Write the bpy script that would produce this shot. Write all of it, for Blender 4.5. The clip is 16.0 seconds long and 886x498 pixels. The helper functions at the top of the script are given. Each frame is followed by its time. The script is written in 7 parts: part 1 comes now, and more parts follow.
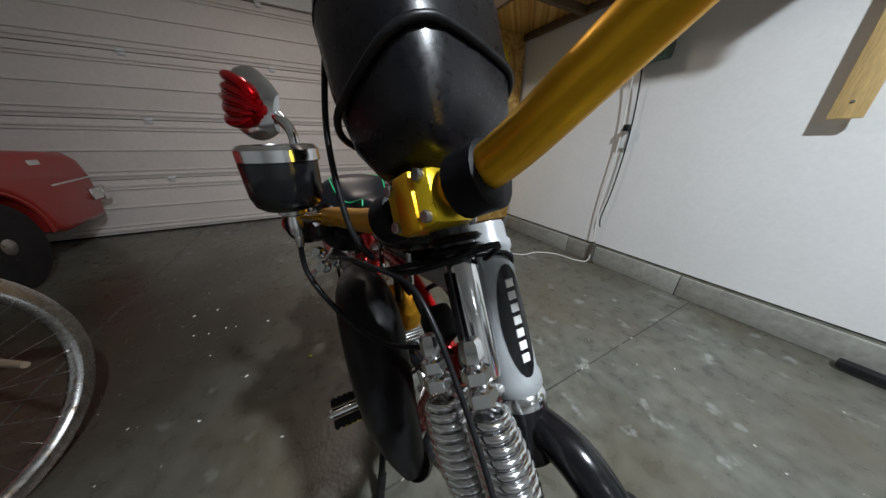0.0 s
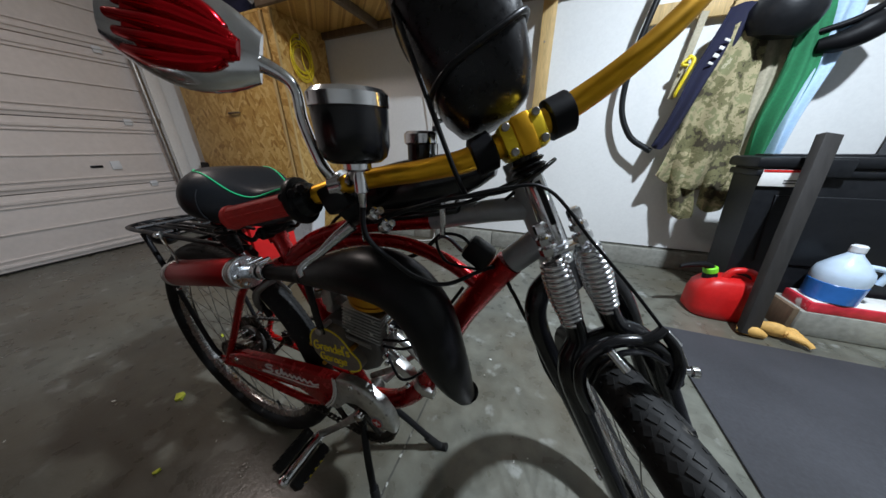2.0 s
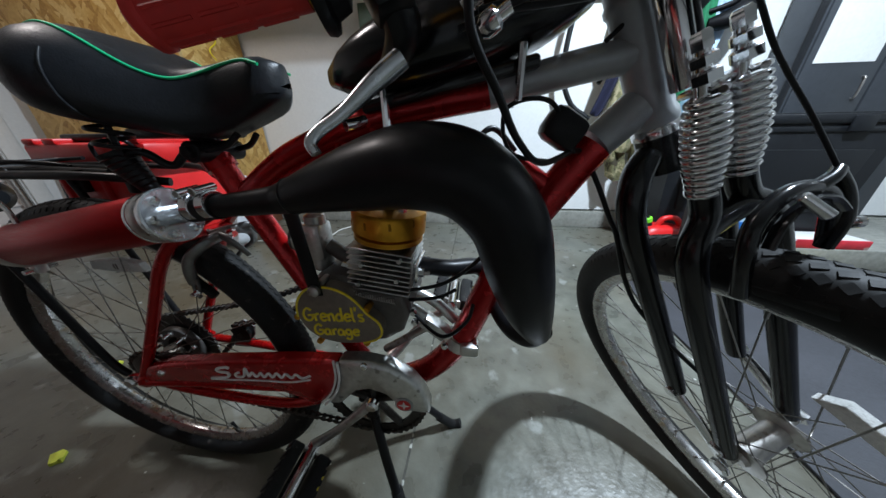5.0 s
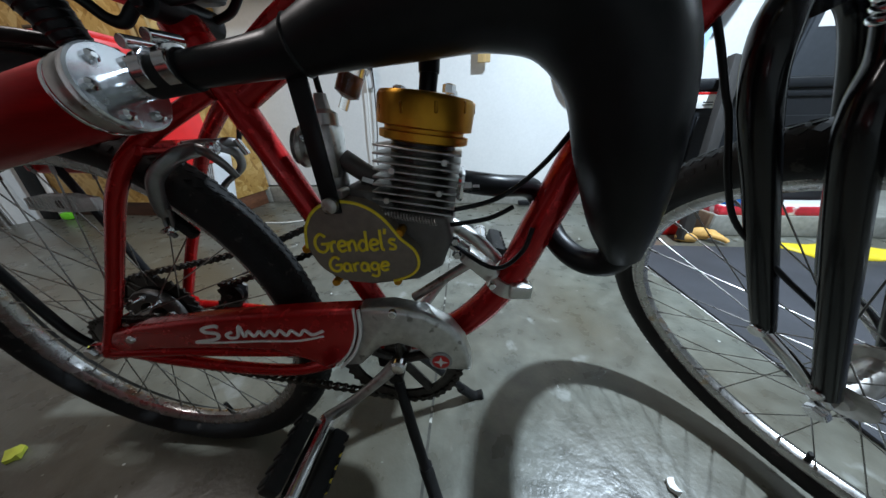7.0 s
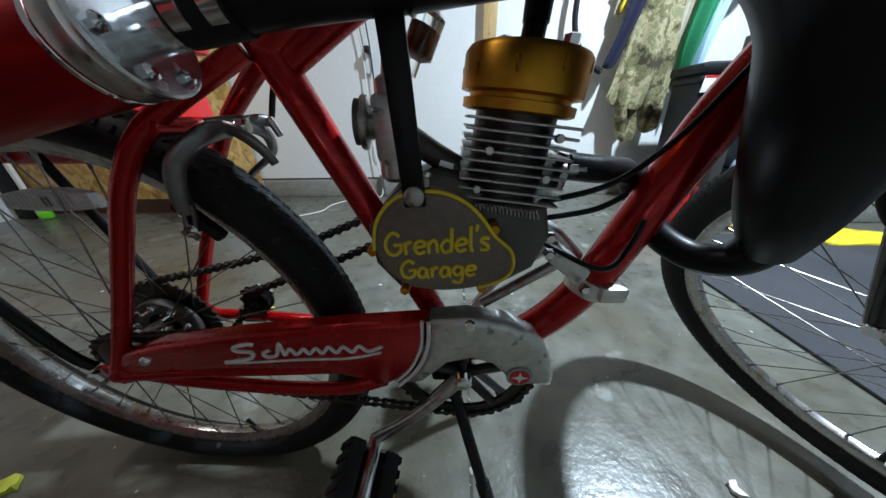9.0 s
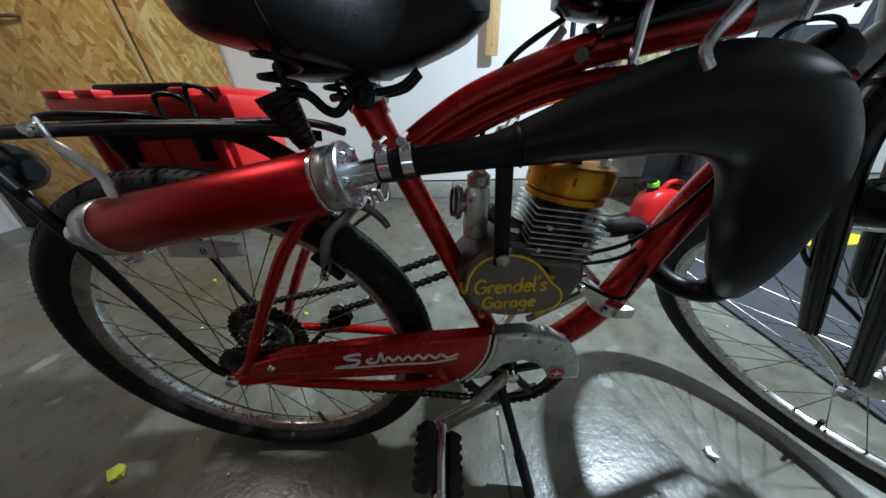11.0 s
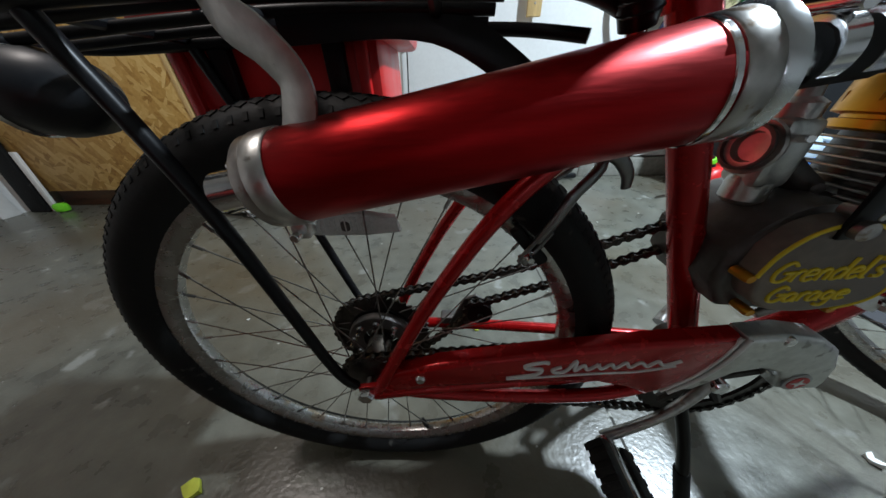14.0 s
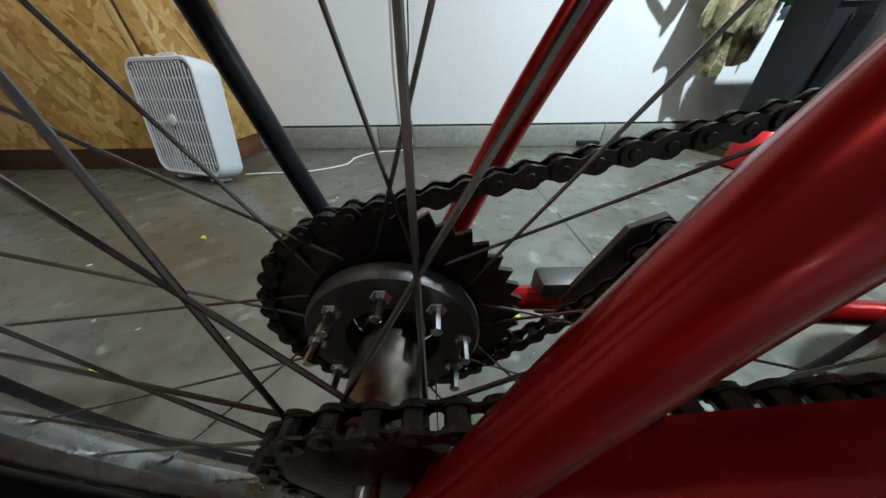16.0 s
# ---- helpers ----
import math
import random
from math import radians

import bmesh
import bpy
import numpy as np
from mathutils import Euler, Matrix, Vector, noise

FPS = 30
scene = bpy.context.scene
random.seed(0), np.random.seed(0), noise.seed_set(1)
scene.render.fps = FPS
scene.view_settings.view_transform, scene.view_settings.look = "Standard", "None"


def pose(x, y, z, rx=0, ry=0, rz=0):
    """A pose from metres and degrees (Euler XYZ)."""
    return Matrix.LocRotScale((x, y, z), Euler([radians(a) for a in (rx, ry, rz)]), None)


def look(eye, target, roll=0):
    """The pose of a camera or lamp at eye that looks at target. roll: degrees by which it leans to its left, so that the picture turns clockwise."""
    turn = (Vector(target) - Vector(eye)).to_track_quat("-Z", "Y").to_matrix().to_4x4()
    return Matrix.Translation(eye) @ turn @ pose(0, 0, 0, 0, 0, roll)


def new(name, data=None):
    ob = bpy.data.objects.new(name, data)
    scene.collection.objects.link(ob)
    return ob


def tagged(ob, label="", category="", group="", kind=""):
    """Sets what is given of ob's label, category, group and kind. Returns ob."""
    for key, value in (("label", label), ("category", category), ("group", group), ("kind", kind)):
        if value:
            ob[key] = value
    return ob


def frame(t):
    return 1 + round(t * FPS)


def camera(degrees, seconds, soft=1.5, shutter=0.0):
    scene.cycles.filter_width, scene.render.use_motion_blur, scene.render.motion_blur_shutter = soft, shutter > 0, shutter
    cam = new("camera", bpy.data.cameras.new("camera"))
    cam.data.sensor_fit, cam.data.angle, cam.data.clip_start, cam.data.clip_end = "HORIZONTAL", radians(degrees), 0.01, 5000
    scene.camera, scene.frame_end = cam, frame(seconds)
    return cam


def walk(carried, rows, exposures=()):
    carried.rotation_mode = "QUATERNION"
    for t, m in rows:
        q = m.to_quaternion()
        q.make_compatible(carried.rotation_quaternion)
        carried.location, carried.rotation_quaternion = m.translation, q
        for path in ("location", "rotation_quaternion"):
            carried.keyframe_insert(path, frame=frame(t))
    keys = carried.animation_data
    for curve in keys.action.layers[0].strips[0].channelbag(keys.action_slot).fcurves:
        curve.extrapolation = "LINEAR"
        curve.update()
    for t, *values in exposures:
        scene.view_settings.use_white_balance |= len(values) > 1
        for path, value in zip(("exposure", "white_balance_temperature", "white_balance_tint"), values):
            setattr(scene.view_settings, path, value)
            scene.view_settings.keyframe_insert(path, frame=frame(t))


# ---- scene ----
cam = camera(121.2, 16.0)
PATH = [
    (0, (0.037, 0.449, 0.901), (-1.579, 1.329, 0.117), 0.4),
    (0.5, (0.014, 0.38, 0.902), (-1.271, 1.705, 0.132), 0.1),
    (1, (-0.022, 0.329, 0.879), (-1.051, 1.863, 0.113), -0.0),
    (1.5, (-0.068, 0.287, 0.85), (-0.882, 1.947, 0.086), -0.2),
    (2, (-0.083, 0.239, 0.855), (-0.76, 1.962, 0.1), -0.3),
    (2.5, (-0.102, 0.24, 0.836), (-0.788, 1.962, 0.083), -0.3),
    (3, (-0.124, 0.234, 0.817), (-0.723, 1.986, 0.062), -0.3),
    (3.5, (-0.164, 0.222, 0.784), (-0.637, 2.004, 0.008), -0.4),
    (3.7, (-0.177, 0.229, 0.773), (-0.6, 2.02, -0.01), -0.4),
    (5.8, (-0.265, 0.259, 0.683), (-0.458, 2.062, -0.162), -0.8),
    (6, (-0.273, 0.257, 0.674), (-0.458, 2.056, -0.181), -0.8),
    (6.5, (-0.3, 0.259, 0.642), (-0.47, 2.052, -0.229), -0.9),
    (7, (-0.308, 0.281, 0.606), (-0.463, 2.07, -0.274), -0.9),
    (7.5, (-0.315, 0.286, 0.597), (-0.453, 2.069, -0.298), -1.0),
    (8, (-0.328, 0.303, 0.584), (-0.454, 2.082, -0.322), -1.2),
    (8.5, (-0.365, 0.319, 0.583), (-0.478, 2.091, -0.337), -1.3),
    (9, (-0.402, 0.322, 0.592), (-0.505, 2.086, -0.344), -1.4),
    (9.2, (-0.411, 0.313, 0.598), (-0.509, 2.07, -0.352), -1.3),
    (11.3, (-0.506, 0.261, 0.711), (-0.552, 1.997, -0.281), -1.4),
    (11.5, (-0.516, 0.261, 0.725), (-0.573, 1.987, -0.283), -1.5),
    (12, (-0.557, 0.265, 0.741), (-0.616, 1.982, -0.282), -1.7),
    (12.5, (-0.6, 0.287, 0.743), (-0.656, 1.997, -0.293), -1.6),
    (13, (-0.643, 0.278, 0.744), (-0.695, 1.978, -0.308), -1.7),
    (13.5, (-0.693, 0.278, 0.717), (-0.74, 1.971, -0.346), -1.7),
    (14, (-0.734, 0.337, 0.635), (-0.777, 2.023, -0.44), -1.7),
    (14.5, (-0.758, 0.398, 0.562), (-0.804, 2.074, -0.529), -1.9),
    (15, (-0.788, 0.449, 0.504), (-0.826, 2.113, -0.605), -1.3),
    (15.5, (-0.803, 0.481, 0.46), (-0.82, 2.135, -0.664), -1.1),
    (16, (-0.81, 0.497, 0.439), (-0.809, 2.136, -0.708), -0.7),
]
walk(cam, [(t, look(eye, target, roll)) for t, eye, target, roll in PATH],
     exposures=((0, -0.2, 6850, 14), (1.0, -0.2, 6800, 14), (2.0, -0.16, 6560, 14), (3.5, 0.08, 6450, 13), (6.0, 0.23, 6080, 10), (9.0, 0.33, 6080, 9), (12.5, 0.36, 6250, 10),
                (13.5, 0.38, 6250, 10), (14.5, 0.06, 6350, 8), (15.0, 0.12, 6350, 8), (15.5, 0.4, 6400, 8), (16.0, 0.34, 6400, 8)))

# ---- light ----
world = bpy.data.worlds.new("world")
world.use_nodes = True
world.node_tree.nodes["Background"].inputs[0].default_value = (0.6, 0.65, 0.7, 1)
world.node_tree.nodes["Background"].inputs[1].default_value = 0.02
scene.world = world


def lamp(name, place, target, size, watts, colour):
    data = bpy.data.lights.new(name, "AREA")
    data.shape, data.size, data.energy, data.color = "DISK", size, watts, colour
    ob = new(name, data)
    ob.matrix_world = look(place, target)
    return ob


lamp("ceiling_bulb", (0.88, 0.97, 2.42), (0.88, 0.98, 0.0), 0.11, 107, (0.775, 0.90, 1.0))
lamp("ceiling_bulb_far", (3.0, 0.9, 2.42), (3.0, 0.91, 0.0), 0.25, 10, (0.84, 0.94, 1.0))
# added warm fill in place of bounced light; no known lamp hangs here
lamp("left_fill", (-1.9, 0.7, 2.40), (-1.9, 0.71, 0.0), 0.4, 15, (1.0, 0.90, 0.84))

# ---- materials ----


def mat(name, colour, rough=0.5, metal=0.0, spread=0.25, scale=30.0, bump=0.0, coarse=3.0, wear=0.0, wear_colour=None, coat=0.0,
        bump_scale=None, stretch=None, relief=0.002, spec=0.5):
    """Base colour varied at two scales, roughness variation, fine relief."""
    m = bpy.data.materials.new(name)
    m.use_nodes = True
    nt = m.node_tree
    b = nt.nodes["Principled BSDF"]
    b.inputs["Roughness"].default_value, b.inputs["Metallic"].default_value = rough, metal
    b.inputs["Coat Weight"].default_value, b.inputs["Specular IOR Level"].default_value = coat, spec
    tc = nt.nodes.new("ShaderNodeTexCoord")
    mp = nt.nodes.new("ShaderNodeMapping")
    nt.links.new(tc.outputs["Object"], mp.inputs[0])
    if stretch:
        mp.inputs["Scale"].default_value = stretch

    def tex(s, detail=4.0):
        n = nt.nodes.new("ShaderNodeTexNoise")
        n.inputs["Scale"].default_value, n.inputs["Detail"].default_value = s, detail
        nt.links.new(mp.outputs[0], n.inputs["Vector"])
        return n
    fine, big = tex(scale), tex(coarse)
    mixn = nt.nodes.new("ShaderNodeMath")
    mixn.operation = "ADD"
    nt.links.new(fine.outputs[0], mixn.inputs[0])
    nt.links.new(big.outputs[0], mixn.inputs[1])
    ramp = nt.nodes.new("ShaderNodeMapRange")
    ramp.inputs["From Min"].default_value, ramp.inputs["From Max"].default_value = 0.7, 1.3
    nt.links.new(mixn.outputs[0], ramp.inputs["Value"])
    col = nt.nodes.new("ShaderNodeMix")
    col.data_type = "RGBA"
    nt.links.new(ramp.outputs[0], col.inputs["Factor"])
    col.inputs["A"].default_value = (*[c * (1 - spread) for c in colour], 1)
    col.inputs["B"].default_value = (*[min(1, c * (1 + spread)) for c in colour], 1)
    out = col.outputs["Result"]
    if wear:
        w = tex(scale * 0.6, 8.0)
        r = nt.nodes.new("ShaderNodeMapRange")
        r.inputs["From Min"].default_value, r.inputs["From Max"].default_value = 0.66 - 0.2 * wear, 0.72 - 0.2 * wear
        nt.links.new(w.outputs[0], r.inputs["Value"])
        c2 = nt.nodes.new("ShaderNodeMix")
        c2.data_type = "RGBA"
        nt.links.new(r.outputs[0], c2.inputs["Factor"])
        nt.links.new(out, c2.inputs["A"])
        c2.inputs["B"].default_value = (*(wear_colour or (0.3, 0.3, 0.28)), 1)
        out = c2.outputs["Result"]
    nt.links.new(out, b.inputs["Base Color"])
    rr = nt.nodes.new("ShaderNodeMapRange")
    rr.inputs["To Min"].default_value, rr.inputs["To Max"].default_value = max(0.03, rough - 0.12), min(1, rough + 0.12)
    nt.links.new(fine.outputs[0], rr.inputs["Value"])
    nt.links.new(rr.outputs[0], b.inputs["Roughness"])
    if bump:
        bn = tex(bump_scale or scale * 2)
        bp = nt.nodes.new("ShaderNodeBump")
        bp.inputs["Strength"].default_value, bp.inputs["Distance"].default_value = bump, relief
        nt.links.new(bn.outputs[0], bp.inputs["Height"])
        nt.links.new(bp.outputs[0], b.inputs["Normal"])
    return m


def glass_mat(name, colour, rough=0.02):
    m = bpy.data.materials.new(name)
    m.use_nodes = True
    b = m.node_tree.nodes["Principled BSDF"]
    b.inputs["Base Color"].default_value = (*colour, 1)
    b.inputs["Transmission Weight"].default_value, b.inputs["Roughness"].default_value = 1.0, rough
    return m


def osb_mat():
    """Oriented strand board: straight flakes of several browns, lying at many angles."""
    m = bpy.data.materials.new("strand_board")
    m.use_nodes = True
    nt = m.node_tree
    b = nt.nodes["Principled BSDF"]
    b.inputs["Roughness"].default_value = 0.5
    tc = nt.nodes.new("ShaderNodeTexCoord")
    sx = nt.nodes.new("ShaderNodeSeparateXYZ")
    nt.links.new(tc.outputs["Object"], sx.inputs[0])
    add = nt.nodes.new("ShaderNodeMath")
    nt.links.new(sx.outputs[0], add.inputs[0])
    nt.links.new(sx.outputs[1], add.inputs[1])
    flat = nt.nodes.new("ShaderNodeCombineXYZ")
    nt.links.new(add.outputs[0], flat.inputs[0])
    nt.links.new(sx.outputs[2], flat.inputs[1])

    def layer(angle, sx_, sy_, shift):
        mp = nt.nodes.new("ShaderNodeMapping")
        mp.vector_type = "TEXTURE"
        mp.inputs["Rotation"].default_value = (0, 0, angle)
        mp.inputs["Location"].default_value = (shift, shift * 0.7, 0)
        mp.inputs["Scale"].default_value = (1 / sx_, 1 / sy_, 1)
        nt.links.new(flat.outputs[0], mp.inputs[0])
        v = nt.nodes.new("ShaderNodeTexVoronoi")
        v.voronoi_dimensions = "2D"
        v.inputs["Scale"].default_value = 1.0
        nt.links.new(mp.outputs[0], v.inputs["Vector"])
        sep = nt.nodes.new("ShaderNodeSeparateColor")
        nt.links.new(v.outputs["Color"], sep.inputs[0])
        return sep

    last = layer(0.25, 7, 27, 0.0).outputs[0]
    for angle, a_, b_, cut, shift in ((1.25, 7, 26, 0.62, 3.1), (-0.5, 9, 36, 0.58, 7.7), (0.8, 9, 38, 0.66, 11.3), (-1.1, 10, 40, 0.68, 5.9)):
        top = layer(angle, a_, b_, shift)
        th = nt.nodes.new("ShaderNodeMath")
        th.operation = "GREATER_THAN"
        th.inputs[1].default_value = cut
        nt.links.new(top.outputs[1], th.inputs[0])
        mx = nt.nodes.new("ShaderNodeMix")
        nt.links.new(th.outputs[0], mx.inputs["Factor"])
        nt.links.new(last, mx.inputs["A"])
        nt.links.new(top.outputs[0], mx.inputs["B"])
        last = mx.outputs["Result"]
    grain = nt.nodes.new("ShaderNodeTexNoise")
    grain.inputs["Scale"].default_value, grain.inputs["Detail"].default_value = 60, 5
    nt.links.new(tc.outputs["Object"], grain.inputs["Vector"])
    gm = nt.nodes.new("ShaderNodeMix")
    gm.inputs["Factor"].default_value = 0.4
    nt.links.new(last, gm.inputs["A"])
    nt.links.new(grain.outputs[0], gm.inputs["B"])
    last = gm.outputs["Result"]
    ramp = nt.nodes.new("ShaderNodeValToRGB")
    e = ramp.color_ramp.elements
    e[0].position, e[0].color = 0.16, (0.32, 0.155, 0.03, 1)
    e[1].position, e[1].color = 0.84, (0.72, 0.50, 0.19, 1)
    mid = e.new(0.38)
    mid.color = (0.50, 0.285, 0.07, 1)
    mid = e.new(0.6)
    mid.color = (0.61, 0.38, 0.115, 1)
    nt.links.new(last, ramp.inputs[0])
    nt.links.new(ramp.outputs[0], b.inputs["Base Color"])
    bp = nt.nodes.new("ShaderNodeBump")
    bp.inputs["Strength"].default_value, bp.inputs["Distance"].default_value = 0.25, 0.003
    nt.links.new(last, bp.inputs["Height"])
    nt.links.new(bp.outputs[0], b.inputs["Normal"])
    return m


def floor_mat():
    """Worn sealed concrete: greenish grey, brown oil stains, a patch of painted shade, pale scuffs."""
    m = mat("garage_concrete", (0.124, 0.127, 0.106), 0.30, 0, 0.42, 16, 0.35, 2.3, 0.2, (0.25, 0.26, 0.24), bump_scale=90)
    nt = m.node_tree
    b = nt.nodes["Principled BSDF"]
    base = b.inputs["Base Color"].links[0].from_socket
    tc = nt.nodes.new("ShaderNodeTexCoord")
    n = nt.nodes.new("ShaderNodeTexNoise")
    n.inputs["Scale"].default_value, n.inputs["Detail"].default_value = 1.5, 6
    nt.links.new(tc.outputs["Object"], n.inputs["Vector"])
    r = nt.nodes.new("ShaderNodeMapRange")
    r.inputs["From Min"].default_value, r.inputs["From Max"].default_value = 0.42, 0.66
    r.inputs["To Max"].default_value = 0.75
    nt.links.new(n.outputs[0], r.inputs["Value"])
    mx = nt.nodes.new("ShaderNodeMix")
    mx.data_type = "RGBA"
    nt.links.new(r.outputs[0], mx.inputs["Factor"])
    nt.links.new(base, mx.inputs["A"])
    mx.inputs["B"].default_value = (0.094, 0.076, 0.048, 1)
    # one broad dark patch: old oil stain, deepened to paint in the shade there
    dist = nt.nodes.new("ShaderNodeVectorMath")
    dist.operation = "DISTANCE"
    dist.inputs[1].default_value = (-1.0, -0.2, 0.45)
    wob = nt.nodes.new("ShaderNodeVectorMath")
    wob.operation = "MULTIPLY_ADD"
    wob.inputs[1].default_value = (0.9, 0.9, 0.9)
    nt.links.new(n.outputs["Color"], wob.inputs[0])
    nt.links.new(tc.outputs["Object"], wob.inputs[2])
    nt.links.new(wob.outputs[0], dist.inputs[0])
    r3 = nt.nodes.new("ShaderNodeMapRange")
    r3.inputs["From Min"].default_value, r3.inputs["From Max"].default_value = 1.6, 0.55
    r3.inputs["To Max"].default_value = 0.96
    nt.links.new(dist.outputs["Value"], r3.inputs["Value"])
    m3 = nt.nodes.new("ShaderNodeMix")
    m3.data_type = "RGBA"
    nt.links.new(r3.outputs[0], m3.inputs["Factor"])
    nt.links.new(mx.outputs["Result"], m3.inputs["A"])
    m3.inputs["B"].default_value = (0.034, 0.028, 0.020, 1)
    mx = m3
    # pale specks
    v = nt.nodes.new("ShaderNodeTexNoise")
    v.inputs["Scale"].default_value, v.inputs["Detail"].default_value = 42, 2
    nt.links.new(tc.outputs["Object"], v.inputs["Vector"])
    r2 = nt.nodes.new("ShaderNodeMapRange")
    r2.inputs["From Min"].default_value, r2.inputs["From Max"].default_value = 0.745, 0.77
    r2.inputs["To Max"].default_value = 0.8
    nt.links.new(v.outputs[0], r2.inputs["Value"])
    m2 = nt.nodes.new("ShaderNodeMix")
    m2.data_type = "RGBA"
    nt.links.new(r2.outputs[0], m2.inputs["Factor"])
    nt.links.new(mx.outputs["Result"], m2.inputs["A"])
    m2.inputs["B"].default_value = (0.5, 0.5, 0.46, 1)
    nt.links.new(m2.outputs["Result"], b.inputs["Base Color"])
    return m


def camo_mat():
    m = bpy.data.materials.new("camouflage_cloth")
    m.use_nodes = True
    nt = m.node_tree
    b = nt.nodes["Principled BSDF"]
    b.inputs["Roughness"].default_value = 0.9
    tc = nt.nodes.new("ShaderNodeTexCoord")
    n = nt.nodes.new("ShaderNodeTexNoise")
    n.inputs["Scale"].default_value, n.inputs["Detail"].default_value, n.inputs["Roughness"].default_value = 9, 7, 0.68
    nt.links.new(tc.outputs["Object"], n.inputs["Vector"])
    ramp = nt.nodes.new("ShaderNodeValToRGB")
    ramp.color_ramp.interpolation = "CONSTANT"
    e = ramp.color_ramp.elements
    e[0].position, e[0].color = 0.0, (0.055, 0.045, 0.025, 1)
    e[1].position, e[1].color = 0.42, (0.16, 0.15, 0.07, 1)
    e.new(0.5).color = (0.36, 0.31, 0.18, 1)
    e.new(0.57).color = (0.22, 0.22, 0.11, 1)
    e.new(0.66).color = (0.45, 0.41, 0.28, 1)
    nt.links.new(n.outputs[0], ramp.inputs[0])
    nt.links.new(ramp.outputs[0], b.inputs["Base Color"])
    return m


M = {}
M["concrete"] = floor_mat()
M["kerb"] = mat("kerb_concrete", (0.27, 0.27, 0.24), 0.85, 0, 0.25, 40, 0.35, 4)
M["wall"] = mat("painted_drywall", (0.78, 0.79, 0.78), 0.75, 0, 0.04, 60, 0.06, 2)
M["door"] = mat("garage_door_paint", (0.74, 0.69, 0.66), 0.5, 0, 0.06, 30, 0.05, 2)
M["plinth_wood"] = mat("stained_plinth_wood", (0.15, 0.06, 0.03), 0.5, 0, 0.4, 30, 0.2, 6, stretch=(1, 1, 6))
M["osb"] = osb_mat()
# darker copy of the gold, painting the shade in the head's slots
M["slot_shade"] = mat("shaded_slot_gold", (0.30, 0.14, 0.01), 0.35, 0.9, 0.12, 50)
M["lumber"] = mat("pale_lumber", (0.58, 0.40, 0.17), 0.6, 0, 0.25, 30, 0.15, 4, stretch=(9, 9, 0.7))
M["dark_lumber"] = mat("dark_lumber", (0.13, 0.09, 0.055), 0.7, 0, 0.3, 30, 0.2, 4, stretch=(9, 9, 0.7))
M["red"] = mat("red_candy_paint", (0.42, 0.004, 0.005), 0.25, 0.5, 0.1, 60, 0, 4, coat=0.2)
M["silver"] = mat("silver_paint", (0.34, 0.355, 0.365), 0.32, 0.25, 0.1, 80, 0.02, 5)
M["chrome"] = mat("chrome", (0.78, 0.78, 0.79), 0.14, 1.0, 0.1, 90, 0.02, 8)
M["alu"] = mat("raw_aluminium", (0.62, 0.62, 0.6), 0.38, 1.0, 0.2, 120, 0.08, 10, 0.12, (0.3, 0.29, 0.27))
M["rim"] = mat("dull_alloy_rim", (0.47, 0.46, 0.45), 0.27, 0.95, 0.2, 60, 0.05, 8, 0.25, (0.42, 0.34, 0.26))
M["cast"] = mat("cast_grey_metal", (0.12, 0.112, 0.105), 0.5, 0.7, 0.2, 120, 0.15, 12)
M["gold"] = mat("gold_anodised", (0.86, 0.44, 0.025), 0.36, 0.92, 0.12, 50, 0.02, 6)
M["head_gold"] = mat("bronze_gold_anodised", (0.56, 0.27, 0.022), 0.38, 0.9, 0.2, 50, 0.04, 9, 0.05, (0.25, 0.12, 0.02))
M["zinc"] = mat("zinc_plated_steel", (0.66, 0.68, 0.70), 0.24, 0.95, 0.15, 90, 0.04, 12)
M["caliper"] = mat("dull_caliper_alloy", (0.22, 0.22, 0.22), 0.38, 0.9, 0.25, 90, 0.05, 12)
M["bag_vinyl"] = mat("black_bag_vinyl", (0.005, 0.005, 0.007), 0.30, 0, 0.3, 220, 0.1, 5, relief=0.0005, spec=0.38)
M["yellow_metal"] = mat("bright_gold_anodised", (0.9, 0.62, 0.03), 0.3, 0.8, 0.1, 60, 0.02, 6)
M["black"] = mat("black_gloss", (0.006, 0.006, 0.007), 0.2, 0.0, 0.3, 70, 0.02, 6, spec=0.45)
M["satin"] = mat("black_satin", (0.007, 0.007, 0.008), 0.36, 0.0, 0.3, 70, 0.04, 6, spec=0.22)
M["rubber"] = mat("tyre_rubber", (0.012, 0.012, 0.012), 0.6, 0.0, 0.35, 90, 0.12, 8, 0.08, (0.06, 0.056, 0.05), spec=0.18)
M["chain"] = mat("oily_steel", (0.06, 0.055, 0.05), 0.34, 0.8, 0.5, 150, 0.1, 20)
M["greasy_hub"] = mat("greasy_hub_steel", (0.26, 0.22, 0.18), 0.3, 0.95, 0.5, 60, 0.06, 22, 0.35, (0.07, 0.045, 0.025))
M["steel"] = mat("dull_steel", (0.42, 0.4, 0.38), 0.35, 0.95, 0.3, 90, 0.06, 9, 0.15, (0.2, 0.14, 0.09))
M["spoke"] = mat("spoke_steel", (0.27, 0.255, 0.24), 0.3, 0.95, 0.3, 60, 0, 9)
M["muffler"] = mat("brushed_red_aluminium", (0.34, 0.005, 0.007), 0.37, 0.9, 0.16, 120, 0.03, 5, stretch=(0.3, 5, 5))
M["grip"] = mat("red_rubber", (0.52, 0.02, 0.015), 0.55, 0, 0.15, 80, 0.08, 8)
M["leather"] = mat("black_vinyl", (0.006, 0.007, 0.009), 0.4, 0, 0.3, 260, 0.25, 5, relief=0.0008, spec=0.32)
M["green_piping"] = mat("green_piping", (0.01, 0.42, 0.17), 0.4, 0, 0.1, 60)
